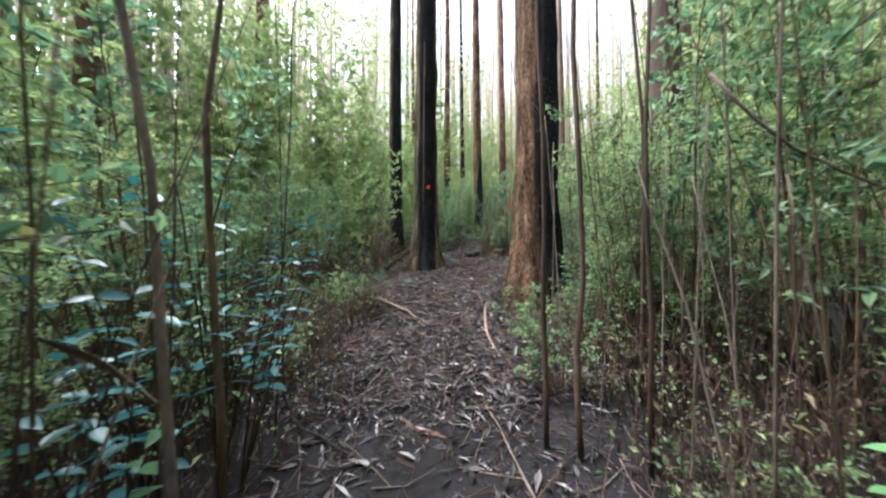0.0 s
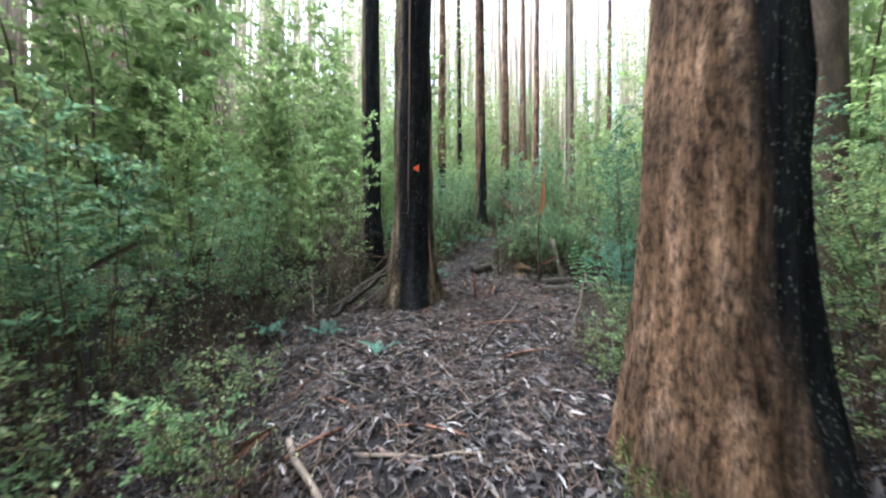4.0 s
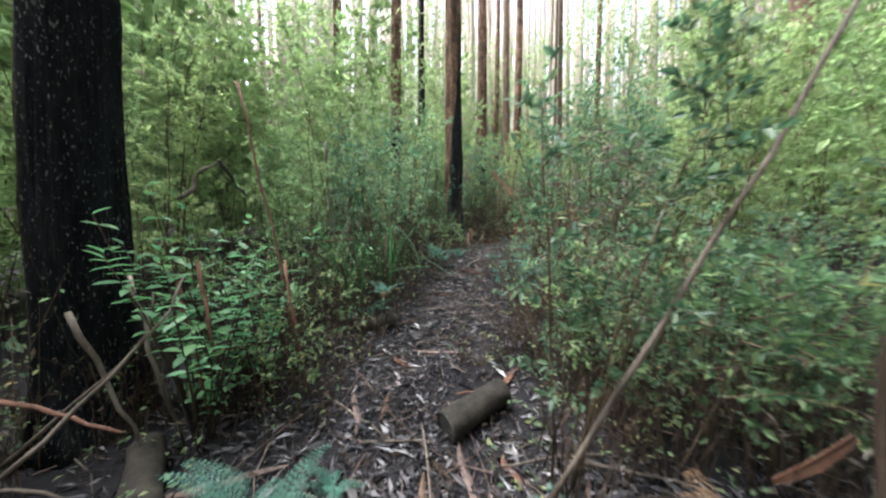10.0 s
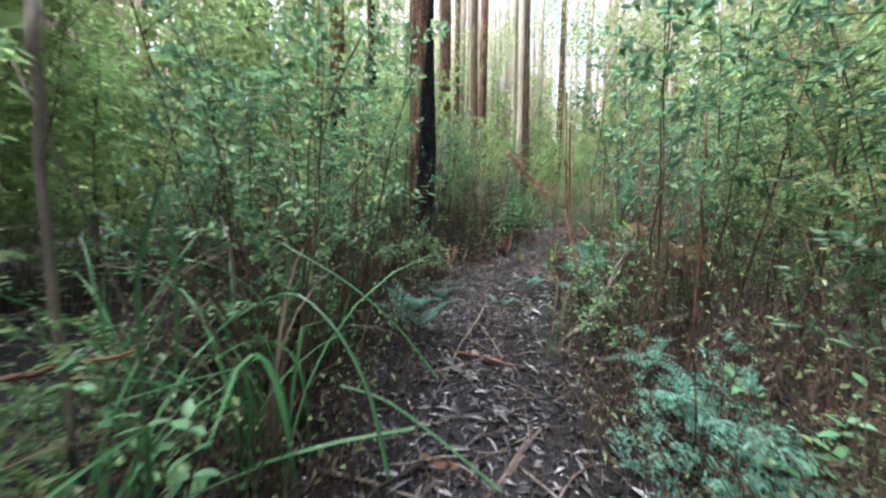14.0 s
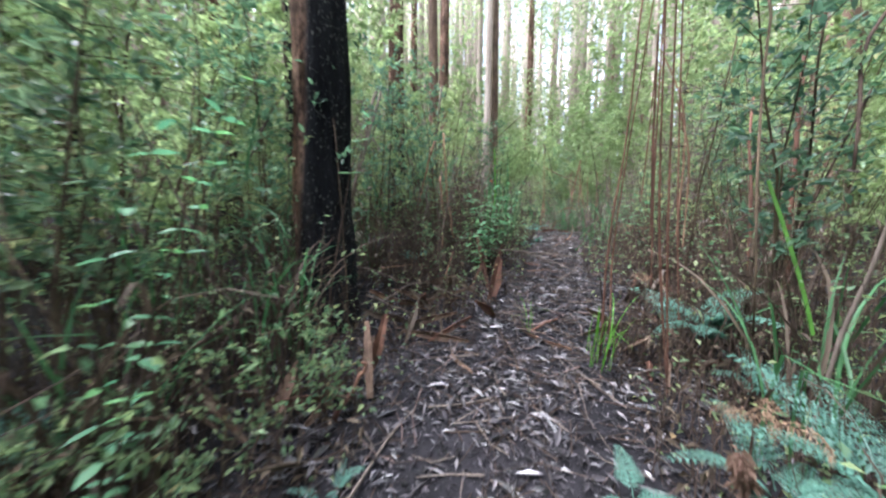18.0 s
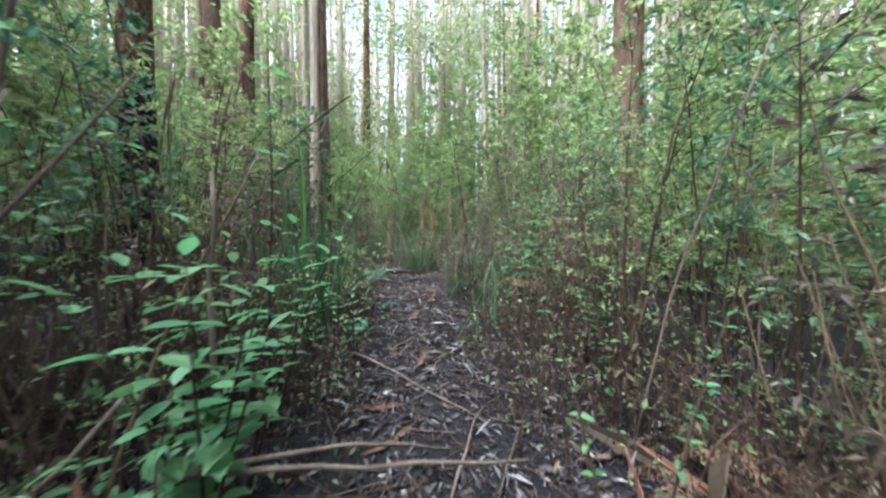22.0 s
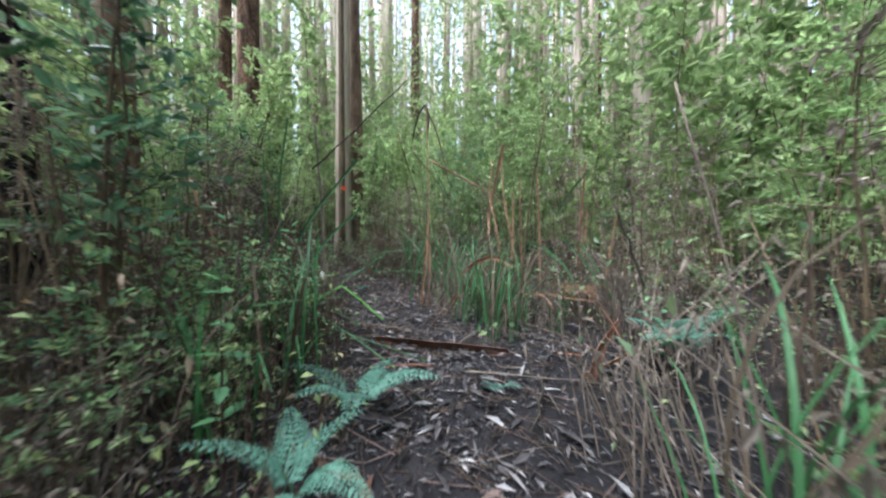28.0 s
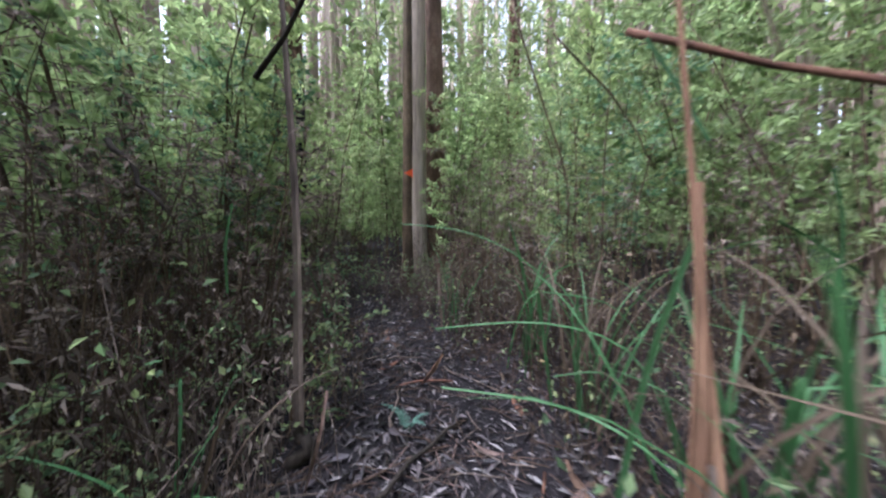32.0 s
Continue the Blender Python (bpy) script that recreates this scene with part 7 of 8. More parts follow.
for pts, w in (  # single long green blades arching over the track
    ([(10.1, 22.3, 3.5), (9.91, 22.54, 3.87), (9.81, 22.93, 3.91), (9.34, 23.38, 3.89)], 0.02),
    ([(10.3, 22.6, 3.5), (10.17, 22.76, 4.2), (9.83, 23.15, 4.28), (9.4, 23.59, 4.16)], 0.02),
    ([(10.7, 23.3, 3.6), (10.38, 23.67, 4.51), (9.97, 24.12, 4.81), (9.5, 24.57, 4.87)], 0.022),
    ([(9.45, 22.5, 3.5), (9.65, 22.47, 4.3), (9.86, 22.44, 4.72)], 0.026),
    ([(5.5, 19.1, 3.3), (5.54, 19.05, 3.87), (5.6, 19.0, 4.61), (5.64, 19.04, 5.05)], 0.022),
    ([(5.52, 19.1, 3.3), (5.7, 19.0, 3.7), (5.82, 18.95, 4.0)], 0.016),
    ([(-0.06, 12.42, 2.40), (-0.08, 12.55, 2.69), (-0.15, 12.65, 3.13), (-0.08, 12.70, 3.47)], 0.02),
    ([(0.00, 12.58, 2.75), (-0.02, 12.66, 3.08), (-0.08, 12.75, 3.43), (-0.12, 12.77, 3.48)], 0.018),
    ([(0.13, 12.81, 2.89), (0.39, 12.69, 3.06), (0.59, 12.51, 2.89), (0.71, 12.35, 2.69), (0.76, 12.21, 2.44)], 0.016),
    ([(0.29, 12.99, 3.23), (0.64, 12.76, 3.04), (0.87, 12.63, 2.83), (1.03, 12.51, 2.61)], 0.013),
    ([(0.59, 12.54, 2.63), (0.77, 12.43, 2.61), (0.98, 12.25, 2.49), (1.14, 12.09, 2.39)], 0.012),
    ([(0.00, 12.98, 2.00), (0.34, 12.45, 2.42), (0.59, 12.43, 2.46), (0.89, 12.39, 2.48)], 0.022),
    ([(3.94, 14.19, 3.46), (4.05, 14.02, 3.28), (4.09, 13.87, 3.00), (4.19, 13.70, 2.72)], 0.03),
    ([(4.22, 14.52, 3.13), (4.32, 14.60, 3.36), (4.39, 14.71, 3.67), (4.45, 14.82, 3.97)], 0.032),
    ([(1.76, 16.39, 2.98), (1.69, 16.46, 3.23), (1.75, 16.46, 3.57), (1.65, 16.61, 3.79), (1.43, 16.83, 3.86)], 0.02),
    ([(1.55, 16.41, 3.09), (1.62, 16.46, 3.34), (1.52, 16.62, 3.69), (1.40, 16.71, 3.71)], 0.02),
    ([(1.83, 16.26, 2.83), (1.75, 16.43, 3.28), (1.66, 16.65, 3.71)], 0.016),
    ([(1.69, 16.33, 3.09), (1.63, 16.40, 3.40), (1.50, 16.51, 3.58)], 0.018),
    ([(1.46, 16.71, 4.05), (1.50, 16.78, 4.40), (1.58, 16.82, 4.71)], 0.022),
    ([(2.85, 17.92, 3.62), (2.78, 18.02, 3.99), (2.69, 18.14, 4.31)], 0.022),
    ([(3.41, 17.21, 2.87), (3.35, 17.29, 3.03), (3.27, 17.45, 3.17)], 0.018),
    ([(6.22, 17.51, 3.19), (6.30, 17.56, 3.43), (6.47, 17.53, 3.71)], 0.014),
    ([(6.00, 17.61, 3.25), (6.27, 17.61, 3.43), (6.42, 17.58, 3.62)], 0.014),
    ([(7.59, 21.65, 4.41), (7.70, 21.65, 4.64), (7.84, 21.63, 4.83), (8.11, 21.54, 5.21)], 0.024),
    ([(7.69, 21.69, 4.18), (7.79, 21.70, 4.33), (7.96, 21.71, 4.53), (8.19, 21.63, 4.75)], 0.022),
    ([(7.57, 21.79, 3.73), (7.75, 21.77, 3.85), (8.00, 21.67, 3.98)], 0.034),
    ([(8.00, 21.67, 3.98), (8.07, 21.53, 3.90), (8.21, 21.25, 3.69)], 0.034),
    ([(7.87, 22.00, 3.78), (7.97, 21.83, 3.72), (8.12, 21.54, 3.59)], 0.014),
    ([(7.57, 22.58, 4.17), (7.66, 22.51, 4.49), (7.70, 22.49, 4.77)], 0.02),
    ([(8.11, 22.46, 3.89), (8.36, 22.37, 3.99), (8.58, 22.30, 4.06)], 0.014),
    ([(10.08, 20.31, 3.74), (10.14, 20.33, 4.06), (10.00, 20.55, 4.33), (9.85, 20.77, 4.40)], 0.022),
    ([(9.91, 20.21, 3.98), (9.93, 20.33, 4.16), (9.90, 20.51, 4.29)], 0.022),
    ([(9.04, 20.87, 3.42), (9.32, 20.88, 3.71), (9.49, 20.88, 4.02), (9.50, 20.88, 4.14)], 0.022),
    ([(9.26, 21.22, 3.60), (9.34, 21.22, 3.93), (9.28, 21.37, 4.16)], 0.018),
    ([(10.00, 19.83, 3.79), (10.03, 19.95, 4.02), (10.07, 20.14, 4.28), (10.06, 20.22, 4.39)], 0.024),
    ([(10.84, 19.89, 4.39), (10.72, 20.01, 4.56), (10.58, 20.16, 4.64)], 0.024),
    ([(10.08, 20.50, 4.72), (10.21, 20.39, 5.01), (10.38, 20.24, 5.26)], 0.024),
    ([(10.74, 19.73, 4.71), (10.50, 19.96, 4.73), (10.30, 20.14, 4.69)], 0.022),
    ([(5.47, 19.32, 3.72), (5.54, 19.32, 4.22), (5.59, 19.44, 4.97), (5.60, 19.50, 5.30)], 0.034),
    ([(5.38, 19.63, 4.91), (5.48, 19.54, 5.01), (5.57, 19.46, 5.11)], 0.026),
    ([(5.68, 19.45, 3.51), (5.83, 19.39, 3.81), (5.95, 19.35, 4.15), (6.11, 19.34, 4.49)], 0.02),
    ([(7.00, 18.39, 3.37), (7.11, 18.36, 3.55), (7.33, 18.29, 3.74)], 0.016),
    ([(7.49, 18.69, 3.24), (7.48, 18.70, 3.72), (7.45, 18.74, 4.06)], 0.02),
    ([(5.94, 20.05, 4.32), (6.24, 19.84, 4.58), (6.60, 19.57, 4.73)], 0.012),
    ([(7.71, 18.20, 3.80), (7.73, 18.33, 4.14), (7.58, 18.62, 4.54)], 0.014),
    ([(7.46, 18.16, 3.45), (7.47, 18.23, 3.75), (7.39, 18.38, 4.04)], 0.018),
    ([(7.22, 21.11, 3.54), (7.22, 21.19, 3.89), (7.22, 21.28, 4.18)], 0.02),
    ([(7.30, 21.62, 3.99), (7.35, 21.66, 4.56), (7.35, 21.76, 5.17)], 0.014),
    ([(7.41, 21.52, 4.36), (7.42, 21.60, 4.86), (7.51, 21.62, 5.47)], 0.014),
    ([(7.61, 21.29, 3.84), (7.81, 20.94, 3.65), (7.94, 20.65, 3.49)], 0.014),
    ([(7.66, 21.17, 3.74), (7.89, 20.86, 3.64), (8.32, 20.64, 3.42)], 0.014),
    ([(7.49, 21.86, 4.20), (7.60, 21.67, 4.14), (7.70, 21.49, 4.04)], 0.018),
    ([(6.89, 21.75, 4.06), (6.98, 21.73, 4.20), (7.06, 21.57, 3.96)], 0.02),
    ([(7.59, 21.45, 3.84), (7.84, 21.35, 4.05), (8.15, 21.19, 4.28)], 0.018),
    ([(6.99, 21.34, 3.65), (7.08, 21.33, 3.81), (7.21, 21.28, 4.00)], 0.02),
    ([(9.69, 19.48, 3.85), (9.78, 19.39, 3.98), (9.97, 19.04, 3.82)], 0.012),
    ([(9.52, 19.80, 4.02), (9.49, 19.91, 4.22), (9.38, 20.10, 4.46)], 0.014),
    ([(8.16, 23.40, 3.72), (8.17, 23.46, 3.94), (8.15, 23.54, 4.12)], 0.014),
    ([(8.26, 23.94, 4.42), (8.25, 23.95, 4.68), (8.29, 23.95, 4.93)], 0.014),
    ([(10.34, 22.60, 5.18), (10.29, 22.70, 5.45), (10.20, 22.81, 5.73)], 0.024),
    ([(10.87, 22.31, 4.36), (10.91, 22.31, 4.79), (10.86, 22.34, 5.05)], 0.024),
    ([(11.19, 22.27, 4.53), (10.94, 22.40, 4.73), (10.79, 22.48, 4.82)], 0.02),
    ([(10.19, 22.85, 3.95), (10.05, 22.92, 4.03), (9.91, 23.10, 3.95)], 0.014),
    ([(10.27, 22.82, 4.19), (10.16, 22.94, 4.39), (9.86, 23.15, 4.43)], 0.014),
    ([(10.03, 23.04, 3.77), (10.04, 23.05, 4.16), (10.04, 23.06, 4.41)], 0.014),
):
    run = unit(np.array(pts[-1]) - np.array(pts[0]))
    bark_piece(pts, w, M_BLADE if w < 0.03 else M_GRASS, "single long green sedge blade arching over" if w < 0.03 else "broad bright green sedge blade standing by itself", 0.002, (0, 0, 1.0) if abs(run[2]) < 0.6 else None, 0.3, "arching_sedge", "sedge")
tag = new("white_tag", mesh_of("white_tag", *plate([(8.1, 22.5, 3.98), (8.135, 22.48, 3.97), (8.14, 22.48, 4.03), (8.11, 22.5, 4.05)], 0.003, (0.1, -1, 0.1)), M_WHITE))
tagged(tag, "small white tag caught on a low plant", "tag")

# the thicket of bare stems at the start
rng = np.random.default_rng(86)
for k in range(64):
    right = k % 6 > 0
    y = rng.uniform(0.4, 3.4)
    x = rng.uniform(0.95, 2.6) if right else -rng.uniform(1.0, 2.4)
    if math.hypot(x - 1.5, y - 4.92) < 0.7:
        continue
    z, h = float(lie(x, y)), rng.uniform(1.6, 4.2)
    lx_, ly_ = rng.normal() * 0.12, rng.normal() * 0.12
    stick([(x, y, z - 0.05), (x + lx_ * h * 0.4, y + ly_ * h * 0.4, z + h * 0.5), (x + lx_ * h, y + ly_ * h, z + h)], rng.uniform(0.003, 0.008), (M_STALK, M_STICK, M_STEM, M_STICK)[k % 4], "thin bare brown stem standing in the thicket", "bare_stem", 5, "stem")

# bare stems under the hedges further on
for k in range(70):
    u = rng.uniform(15.5, 31.0)
    w, v = np.interp(u, TIMES, TRACK[:, 0]), np.interp(u, TIMES, TRACK[:, 1])
    sx, sy = np.interp(u + 0.3, TIMES, TRACK[:, 0]) - w, np.interp(u + 0.3, TIMES, TRACK[:, 1]) - v
    q = math.hypot(sx, sy)
    d = (1 if k % 5 < 2 else -1) * rng.uniform(1.0, 2.1)
    x, y = w + d * sy / q, v - d * sx / q
    z, h = float(lie(x, y)), rng.uniform(0.8, 2.4)
    if abs(off_track(x, y)[0][0]) < 0.9:
        continue
    lx_, ly_ = rng.normal() * 0.2, rng.normal() * 0.2
    stick([(x, y, z - 0.05), (x + lx_ * h * 0.4, y + ly_ * h * 0.4, z + h * 0.5), (x + lx_ * h, y + ly_ * h, z + h)], rng.uniform(0.005, 0.011), (M_STALK, M_STICK, M_STEM)[k % 3], "thin bare brown stem standing under the shrubs", "bare_stem", 5, "stem")

# loose sticks and bark on the ground
rng = np.random.default_rng(91)
GROUNDSTICKS = []
for k in range(6):
    l = (0.4, 0.6, 0.8, 1.0, 1.3, 0.5)[k]
    s = np.linspace(0, 1, 6)
    c = np.stack([l * (s - 0.5), np.cumsum(rng.normal(size=6) * 0.02), 0.006 + 0.02 * np.sin(3 * s)], 1)
    GROUNDSTICKS.append(mesh_of("stick", *tube(c, (0.006 + 0.003 * (k % 3)) * (1.1 - 0.5 * s), 5, rng, 0.1), (M_STICK, M_STICK, M_LOG, M_STALK, M_STICK, M_REDBARK)[k], True))
BARKBITS = []
for k in range(4):
    l = (0.25, 0.4, 0.6, 0.35)[k]
    s = np.linspace(-0.5, 0.5, 5)
    BARKBITS.append(mesh_of("bark_strip", *ribbon(np.stack([l * s, 0.03 * np.sin(5 * s), 0.01 + 0.02 * s ** 2], 1), [0.01, 0.045, 0.05, 0.01], 0.004, (0, 0.1, 1), curl=0.3), (M_REDBARK, M_TANBARK, M_SLIVER, M_SLIVER)[k]))


def cast(meshes, x, y, rng, name, label, category, group, lift=0.012):
    z = float(lie(x, y))
    dx, dy = float(lie(x + 0.2, y) - z) / 0.2, float(lie(x, y + 0.2) - z) / 0.2
    ob = new(name, meshes[int(rng.integers(0, len(meshes)))])
    a = rng.uniform(0, 6.28)
    d = dx * math.cos(a) + dy * math.sin(a)
    ob.matrix_basis = Matrix.Translation((x, y, z + lift)) @ Matrix.Rotation(a, 4, "Z") @ Matrix.Rotation(-math.atan(d) + rng.normal() * 0.05, 4, "Y") @ Matrix.Scale(rng.uniform(0.7, 1.2), 4)
    return tagged(ob, label, category, group)


def on_track(n, reach, rng, power=1.0):
    """Random places within reach of the walked line."""
    seg = np.linalg.norm(np.diff(TRACK, axis=0), axis=1)
    cum = np.concatenate([[0], np.cumsum(seg)])
    u = rng.uniform(0, cum[-1], n)
    cx, cy = np.interp(u, cum, TRACK[:, 0]), np.interp(u, cum, TRACK[:, 1])
    a, r = rng.uniform(0, 6.28, n), reach * rng.uniform(0, 1, n) ** power
    return cx + r * np.cos(a), cy + r * np.sin(a)


for x, y in zip(*on_track(95, 1.4, rng, 0.8)):
    cast(GROUNDSTICKS, x, y, rng, "stick", "thin fallen stick lying in the litter", "stick", "fallen sticks", 0.02)
for _ in range(48):  # dead wood on the clearing's low side
    x, y = rng.uniform(-2.7, -0.55), rng.uniform(2.7, 6.6)
    cast(GROUNDSTICKS, x, y, rng, "stick", "thin fallen stick lying in the litter", "stick", "fallen sticks", 0.03)
for _ in range(75):  # the littered clearing round the flagged tree
    x, y = rng.normal() * 1.4 + 0.3, rng.normal() * 1.5 + 7.9
    if math.hypot(x + 0.52, y - 8.43) > 0.55:
        cast(GROUNDSTICKS, x, y, rng, "stick", "thin fallen stick lying in the litter", "stick", "fallen sticks", 0.025)
for _ in range(60):
    x, y = rng.normal() * 1.1 + 0.5, rng.normal() * 1.3 + 8.4
    if math.hypot(x + 0.52, y - 8.43) > 0.55:
        cast(BARKBITS, x, y, rng, "bark_strip", "curled strip of shed reddish bark", "bark", "shed bark", 0.02)
for x, y in zip(*on_track(50, 1.1, rng, 0.8)):
    cast(BARKBITS, x, y, rng, "bark_strip", "curled strip of shed reddish bark", "bark", "shed bark", 0.015)

# ---- leaf litter, twigs and moss ----
rng = np.random.default_rng(51)
lx, ly = on_track(100000, 3.0, rng, 0.8)
keep = rng.uniform(0, 1, len(lx)) < 0.55 + 0.5 * np.sin(3.1 * lx + 1.3 * ly) * np.sin(2.7 * ly - 1.9 * lx) + 0.3 * np.sin(9 * lx) * np.sin(8 * ly)
lx, ly = lx[keep], ly[keep]
P = np.stack([lx, ly, lie(lx, ly) + rng.uniform(0.004, 0.035, len(lx))], 1)
D = np.concatenate([rng.normal(size=(len(lx), 2)), rng.normal(size=(len(lx), 1)) * 0.25], 1)
S = 0.025 + 0.15 * rng.uniform(0, 1, len(lx)) ** 2.2
v, f = leaves(P, D, S, S * rng.uniform(0.1, 0.3, len(lx)), rng, flat=0.45, fold=0.15, droop=0.1)
tagged(new("leaf_litter", mesh_of("leaf_litter", v, f, M_LITTER)), "brown and grey fallen eucalypt leaves covering the track", "leaf litter", kind="stuff")
tx, ty = on_track(8000, 2.6, rng, 0.8)
pile_v, pile_f = [], []
n = len(tx)
A = np.stack([tx, ty, lie(tx, ty) + rng.uniform(0.008, 0.03, n)], 1)
d = np.concatenate([rng.normal(size=(n, 2)), rng.normal(size=(n, 1)) * 0.12], 1)
B = A + unit(d) * rng.uniform(0.08, 0.35, n)[:, None]
B[:, 2] = np.maximum(B[:, 2], lie(B[:, 0], B[:, 1]) + 0.006)
side = unit(np.cross(B - A, [0, 0, 1.0]))
r = rng.uniform(0.0012, 0.0035, n)[:, None]
up = np.array([0, 0, 1.0]) * r * 1.6
v = np.stack([A - side * r, A + side * r, A + up, B - side * r, B + side * r, B + up], 1).reshape(-1, 3)
b = np.arange(n)[:, None] * 6
f = np.concatenate([b + k for k in ([0, 1, 4], [0, 4, 3], [1, 2, 5], [1, 5, 4], [2, 0, 3], [2, 3, 5])])
tagged(new("twigs", mesh_of("twigs", v, f, M_STALK)), "small brown twigs strewn over the leaf litter", "twigs", kind="stuff")
for count, reach, mat, name, text in ((800, 2.4, M_STICK, "small_sticks", "thin grey-brown sticks strewn over the leaf litter"), (600, 2.0, M_SLIVER, "bark_slivers", "pinkish brown slivers of bark strewn over the leaf litter")):
    pile = Pile()
    tx, ty = on_track(count, reach, rng, 0.7)
    cx, cy = rng.normal(size=count) * 1.3 + 0.1, rng.uniform(2.6, 9.6, count)  # the clearing holds the most
    if mat is M_SLIVER:  # heaped round the flagged tree
        cx, cy = rng.normal(size=count) * 0.8 + 0.7, rng.normal(size=count) * 0.75 + 8.4
    for x, y in zip(np.concatenate([tx, cx]), np.concatenate([ty, cy])):
        l, a = rng.uniform(0.12, 0.55), rng.uniform(0, 6.28)
        d = np.array([math.cos(a), math.sin(a)]) * l / 2
        side = np.array([-d[1], d[0]]) * rng.normal() * 0.15
        q = np.array([[x - d[0], y - d[1]], [x + side[0], y + side[1]], [x + d[0], y + d[1]]])
        z = lie(q[:, 0], q[:, 1]) + np.array([rng.uniform(0.005, 0.05), 0.012, rng.uniform(0.005, 0.05)])
        pile.add(*tube(np.concatenate([q, z[:, None]], 1), rng.uniform(0.0025, 0.0075) * np.array([1.0, 0.85, 0.5]), 4, cap=False))
    tagged(new(name, pile.mesh(name, mat, True)), text, "sticks", kind="stuff")
# the clearing's floor: leaves and twigs lying deep
rng2 = np.random.default_rng(53)
lx, ly = rng2.uniform(-3.4, 3.4, 60000), rng2.uniform(2.4, 10.0, 60000)
keep = (free_of_track(lx, ly) < 0.9) & (rng2.uniform(0, 1, len(lx)) < 0.7 + 0.35 * np.sin(4.1 * lx + 1.3 * ly) * np.sin(3.7 * ly - 1.9 * lx))
lx, ly = lx[keep], ly[keep]
n = len(lx)
P = np.stack([lx, ly, lie(lx, ly) + rng2.uniform(0.006, 0.05, n)], 1)
D = np.concatenate([rng2.normal(size=(n, 2)), rng2.normal(size=(n, 1)) * 0.35], 1)
S = 0.03 + 0.13 * rng2.uniform(0, 1, n) ** 1.8
v, f = leaves(P, D, S, S * rng2.uniform(0.12, 0.34, n), rng2, flat=0.55, fold=0.2, droop=0.15)
tagged(new("clearing_litter", mesh_of("clearing_litter", v, f, M_LITTER)), "deep grey-brown leaf litter over the clearing", "leaf litter", kind="stuff")
lx, ly = on_track(110000, 1.6, rng2, 0.75)
keep = (off_track(lx, ly)[1] > 7.5) & (rng2.uniform(0, 1, len(lx)) < np.interp(off_track(lx, ly)[1], [25, 28], [1.0, 0.55])) & (rng2.uniform(0, 1, len(lx)) < 0.75 + 0.35 * np.sin(5.1 * lx + 1.3 * ly) * np.sin(4.7 * ly - 1.9 * lx))
lx, ly = lx[keep], ly[keep]
n = len(lx)
P = np.stack([lx, ly, lie(lx, ly) + rng2.uniform(0.003, 0.022, n)], 1)
D = np.concatenate([rng2.normal(size=(n, 2)), rng2.normal(size=(n, 1)) * 0.3], 1)
S = 0.015 + 0.075 * rng2.uniform(0, 1, n) ** 1.7
v, f = leaves(P, D, S, S * rng2.uniform(0.14, 0.4, n), rng2, flat=0.55, fold=0.2, droop=0.15)
tagged(new("crumbled_litter", mesh_of("crumbled_litter", v, f, M_LITTER)), "broken grey-brown leaves trodden into the track", "leaf litter", kind="stuff")
pile = Pile()
for x, y in zip(rng2.uniform(-3.2, 3.0, 2600), rng2.uniform(2.6, 9.8, 2600)):
    if free_of_track(x, y)[0] > 0.5:
        continue
    l, a = rng2.uniform(0.15, 0.7), rng2.uniform(0, 6.28)
    d = np.array([math.cos(a), math.sin(a)]) * l / 2
    q = np.array([[x - d[0], y - d[1]], [x - d[1] * rng2.normal() * 0.2, y + d[0] * rng2.normal() * 0.2], [x + d[0], y + d[1]]])
    z = lie(q[:, 0], q[:, 1]) + np.array([rng2.uniform(0.01, 0.07), rng2.uniform(0.015, 0.05), rng2.uniform(0.01, 0.07)])
    pile.add(*tube(np.concatenate([q, z[:, None]], 1), rng2.uniform(0.0018, 0.005) * np.array([1.0, 0.85, 0.5]), 3, cap=False))
tagged(new("clearing_twigs", pile.mesh("clearing_twigs", M_SLIVER, True)), "thin pinkish brown twigs lying criss-cross over the clearing", "twigs", kind="stuff")
n = 2600
a = rng.uniform(0, 6.28, n)
rr = 0.5 + np.abs(rng.normal(size=n)) * 0.1
mx, my = 1.54 + rr * np.cos(a), 4.88 + rr * np.sin(a)
keep = (mx < 1.7) & (my < 5.0)
mx, my, rr = mx[keep], my[keep], rr[keep]
P = np.stack([mx, my, lie(mx, my) + np.clip(0.62 - rr, 0.0, 0.12) * 1.4 + rng.uniform(0, 0.03, len(mx))], 1)
v, f = leaves(P, rng.normal(size=P.shape) + [0, 0, 1.0], rng.uniform(0.02, 0.045, len(mx)), rng.uniform(0.008, 0.016, len(mx)), rng, flat=1)
tagged(new("moss", mesh_of("moss", v, f, M_MOSS)), "yellow-green moss round the foot of a large tree", "moss", kind="stuff")

rng = np.random.default_rng(95)
cx, cy = on_track(5000, 4.2, rng, 0.6)
keep = free_of_track(cx, cy) > 0.0
cx, cy = cx[keep], cy[keep]
n = len(cx)
P = np.repeat(np.stack([cx, cy, lie(cx, cy) + rng.uniform(0.03, 0.28, n)], 1), 4, 0) + rng.normal(size=(4 * n, 3)) * [0.04, 0.04, 0.02]
S = rng.uniform(0.025, 0.06, 4 * n)
v, f = leaves(P, np.concatenate([rng.normal(size=(4 * n, 2)), rng.normal(size=(4 * n, 1)) * 0.4], 1), S, S * 0.5, rng, flat=0.5)
tagged(new("ground_cover", mesh_of("ground_cover", v, f, M_FINE)), "low green seedlings covering the ground beside the track", "ground cover", kind="stuff")

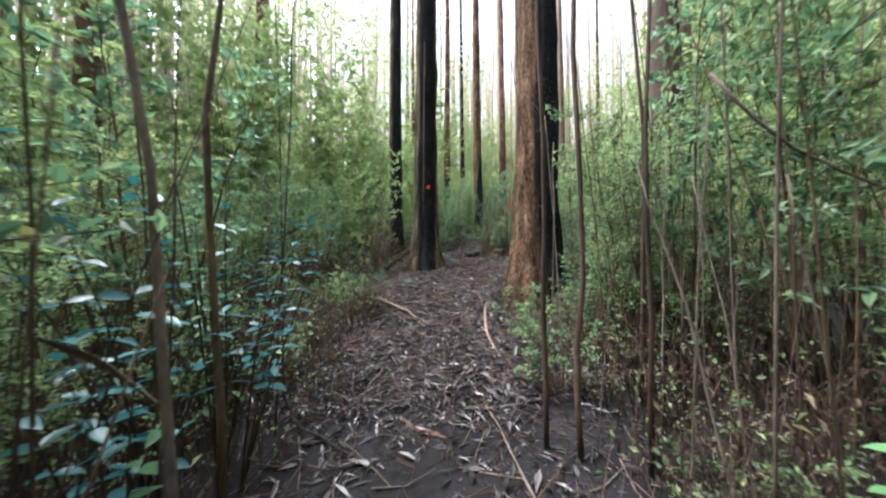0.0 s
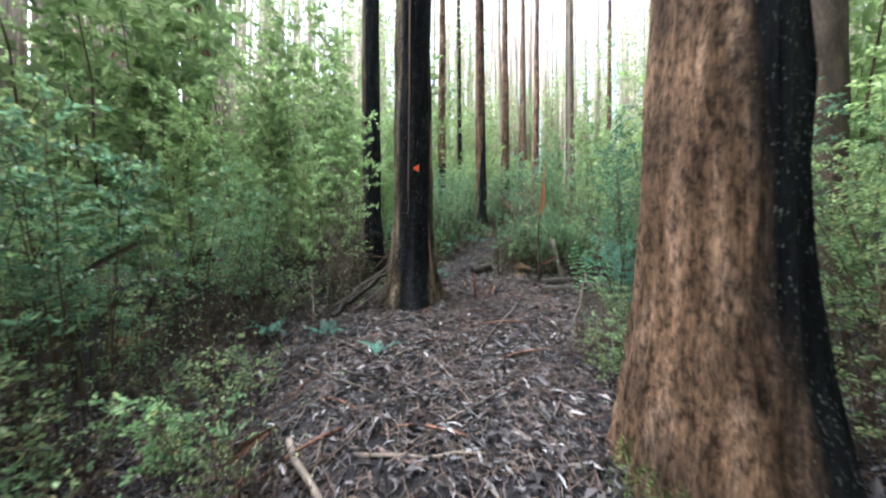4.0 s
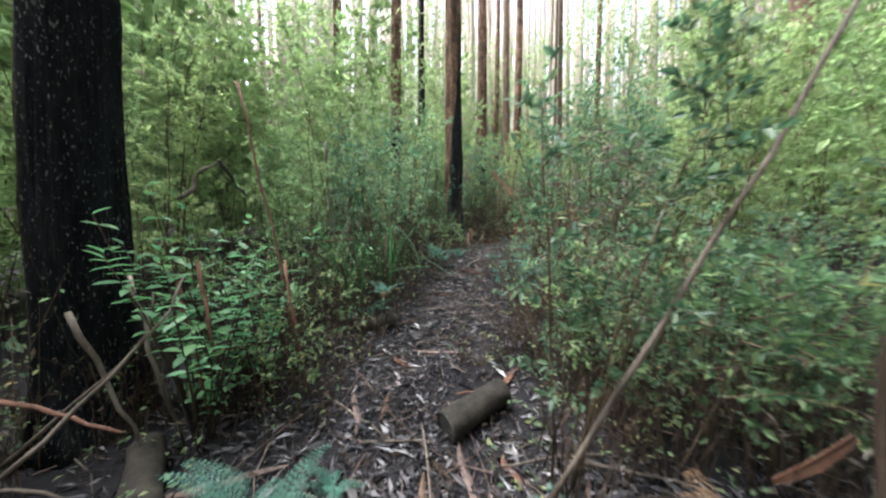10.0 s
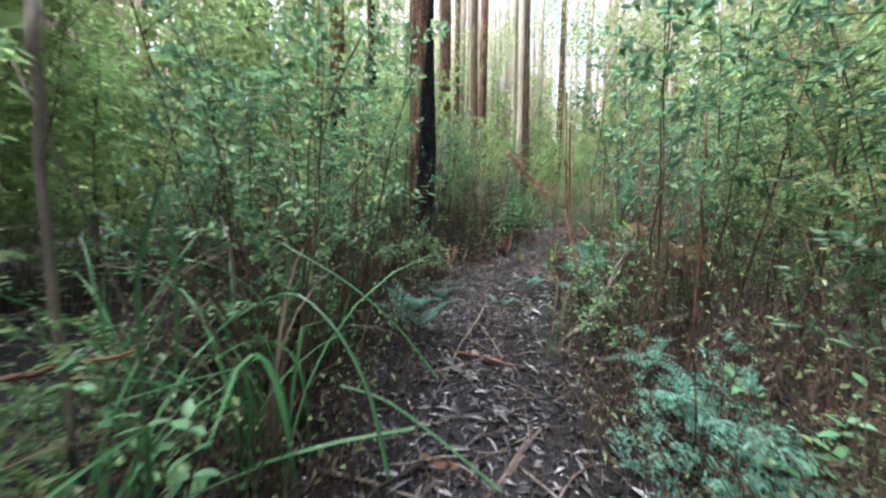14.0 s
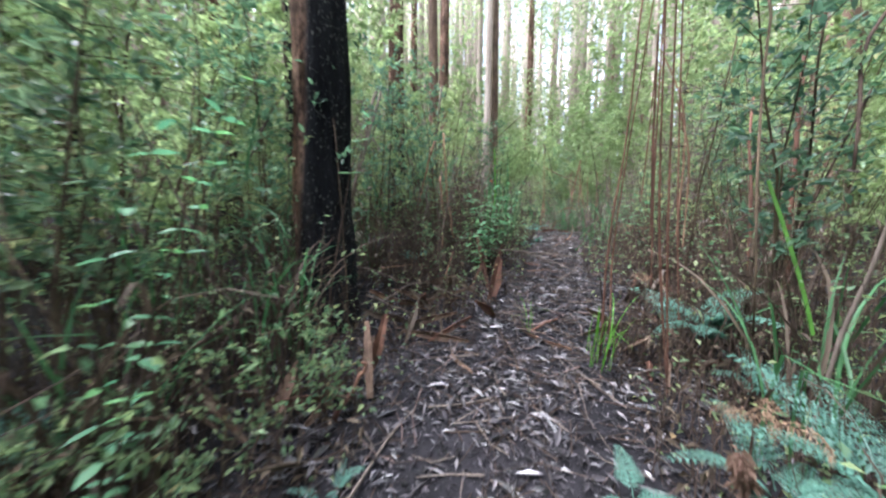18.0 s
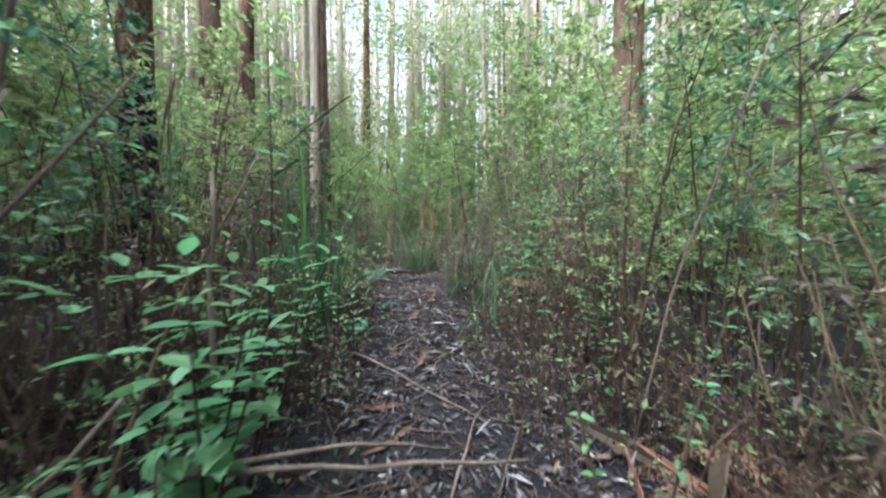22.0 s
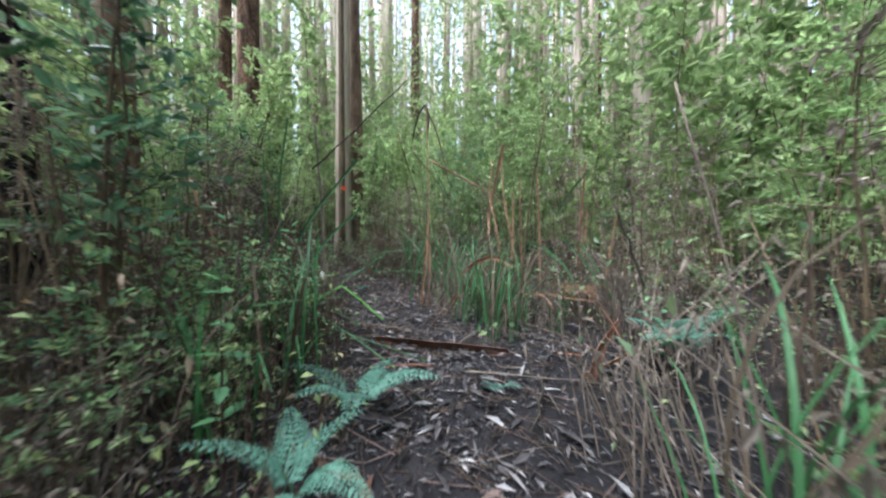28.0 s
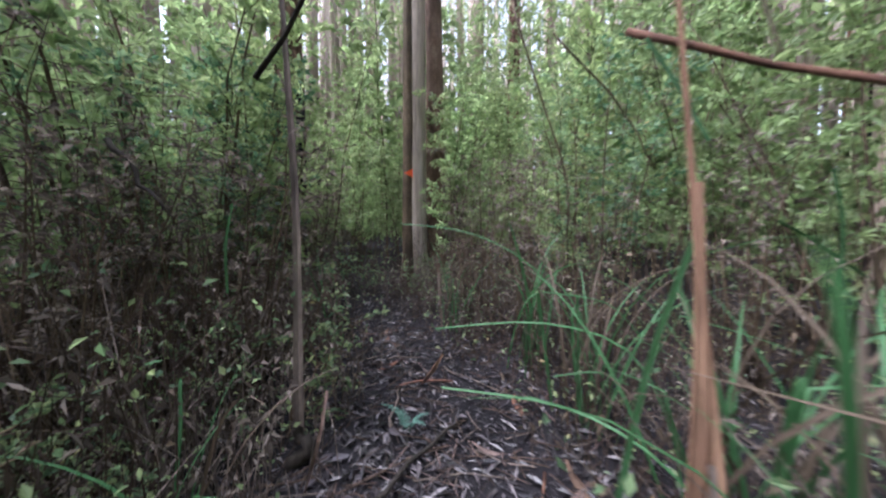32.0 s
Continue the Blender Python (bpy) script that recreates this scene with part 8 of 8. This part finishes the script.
wx, wy = on_track(9000, 13.0, rng, 0.6)
keep = free_of_track(wx, wy) > 1.6
wx, wy = wx[keep], wy[keep]
n = len(wx)
P = np.repeat(np.stack([wx, wy, lie(wx, wy) + rng.uniform(0.05, 0.6, n)], 1), 3, 0) + rng.normal(size=(3 * n, 3)) * [0.1, 0.1, 0.06]
S = rng.uniform(0.06, 0.16, 3 * n)
v, f = leaves(P, np.concatenate([rng.normal(size=(3 * n, 2)), rng.normal(size=(3 * n, 1)) * 0.5], 1), S, S * 0.45, rng, flat=0.6)
tagged(new("forest_floor_plants", mesh_of("forest_floor_plants", v, f, M_FINE)), "low green plants over the forest floor", "ground cover", kind="stuff")

# the brown foot of the thicket: thin dead stalks standing close, with withered leaves caught in them
rng = np.random.default_rng(97)
hx, hy = on_track(30000, 3.6, rng, 0.6)
(hd, ht), he = off_track(hx, hy), free_of_track(hx, hy)
he = np.where((ht > 12) & (np.abs(hd) > 0.42), he + 0.4, he)
wave = np.sin(1.9 * hx + 0.7 * hy) * np.sin(1.3 * hy - 0.8 * hx)
he = np.where((ht > 1.2) & (ht < 8) & (hd < -1.0), he + 1.1, he)
keep = (he > 0.05) & (he < 2.4) & (wave > -0.55) & ~((hx > 1.7) & (hx < 3.5) & (hy > 7.9) & (hy < 9.3))
for a, b, c in OPEN:
    keep &= np.hypot(hx - a, hy - b) > c
keep &= (np.hypot(hx - 1.54, hy - 4.88) > 0.6) & (np.hypot(hx + 0.505, hy - 8.43) > 0.55)
hx, hy, he = hx[keep], hy[keep], he[keep]
n = len(hx)
tall = rng.uniform(0.25, 1.0, n) * np.interp(he, [0, 0.5, 1.2], [0.35, 0.8, 1.5])
A = np.stack([hx, hy, lie(hx, hy) - 0.02], 1)
tip = np.concatenate([rng.normal(size=(n, 2)) * 0.22 * tall[:, None], tall[:, None]], 1)
bend = A + tip * 0.5 + np.concatenate([rng.normal(size=(n, 2)) * 0.03, np.zeros((n, 1))], 1)
B = A + tip
r = rng.uniform(0.0015, 0.0042, n)[:, None]
c = rng.uniform(0, 6.28, n)
corner = [np.stack([np.cos(c + k), np.sin(c + k), 0 * c], 1) * r for k in (0, 2.09, 4.19)]
v = np.stack([A + k for k in corner] + [bend + 0.8 * k for k in corner] + [B + 0.4 * k for k in corner], 1).reshape(-1, 3)
b = np.arange(n)[:, None] * 9
f = np.concatenate([b + [o + i, o + (i + 1) % 3, o + 3 + (i + 1) % 3] for o in (0, 3) for i in range(3)] + [b + [o + i, o + 3 + (i + 1) % 3, o + 3 + i] for o in (0, 3) for i in range(3)])
tagged(new("dead_stalks", mesh_of("dead_stalks", v, f, M_STALK)), "thin brown dead stalks standing at the foot of the shrubs", "dead stalks", kind="stuff")
k = rng.integers(0, n, 26000)
u = rng.uniform(0.05, 0.95, len(k))[:, None]
P = A[k] + (B[k] - A[k]) * u + rng.normal(size=(len(k), 3)) * 0.03
S = rng.uniform(0.025, 0.075, len(k))
v, f = leaves(P, rng.normal(size=P.shape) + [0, 0, -0.7], S, S * 0.34, rng, droop=0.3, flat=1)
tagged(new("withered_leaves", mesh_of("withered_leaves", v, f, M_DRY)), "withered brown leaves caught among dead stalks", "dead leaves", kind="stuff")
k = rng.integers(0, n, 10000)
u = rng.uniform(0.2, 1.0, len(k))[:, None]
P = A[k] + (B[k] - A[k]) * u + rng.normal(size=(len(k), 3)) * 0.06
S = rng.uniform(0.025, 0.065, len(k))
v, f = leaves(P, rng.normal(size=P.shape) + [0, 0, 0.3], S, S * 0.45, rng, droop=0.15, flat=0.6)
tagged(new("green_shoots", mesh_of("green_shoots", v, f, M_FINE)), "small green leaves growing up through dead stalks", "shoots", kind="stuff")
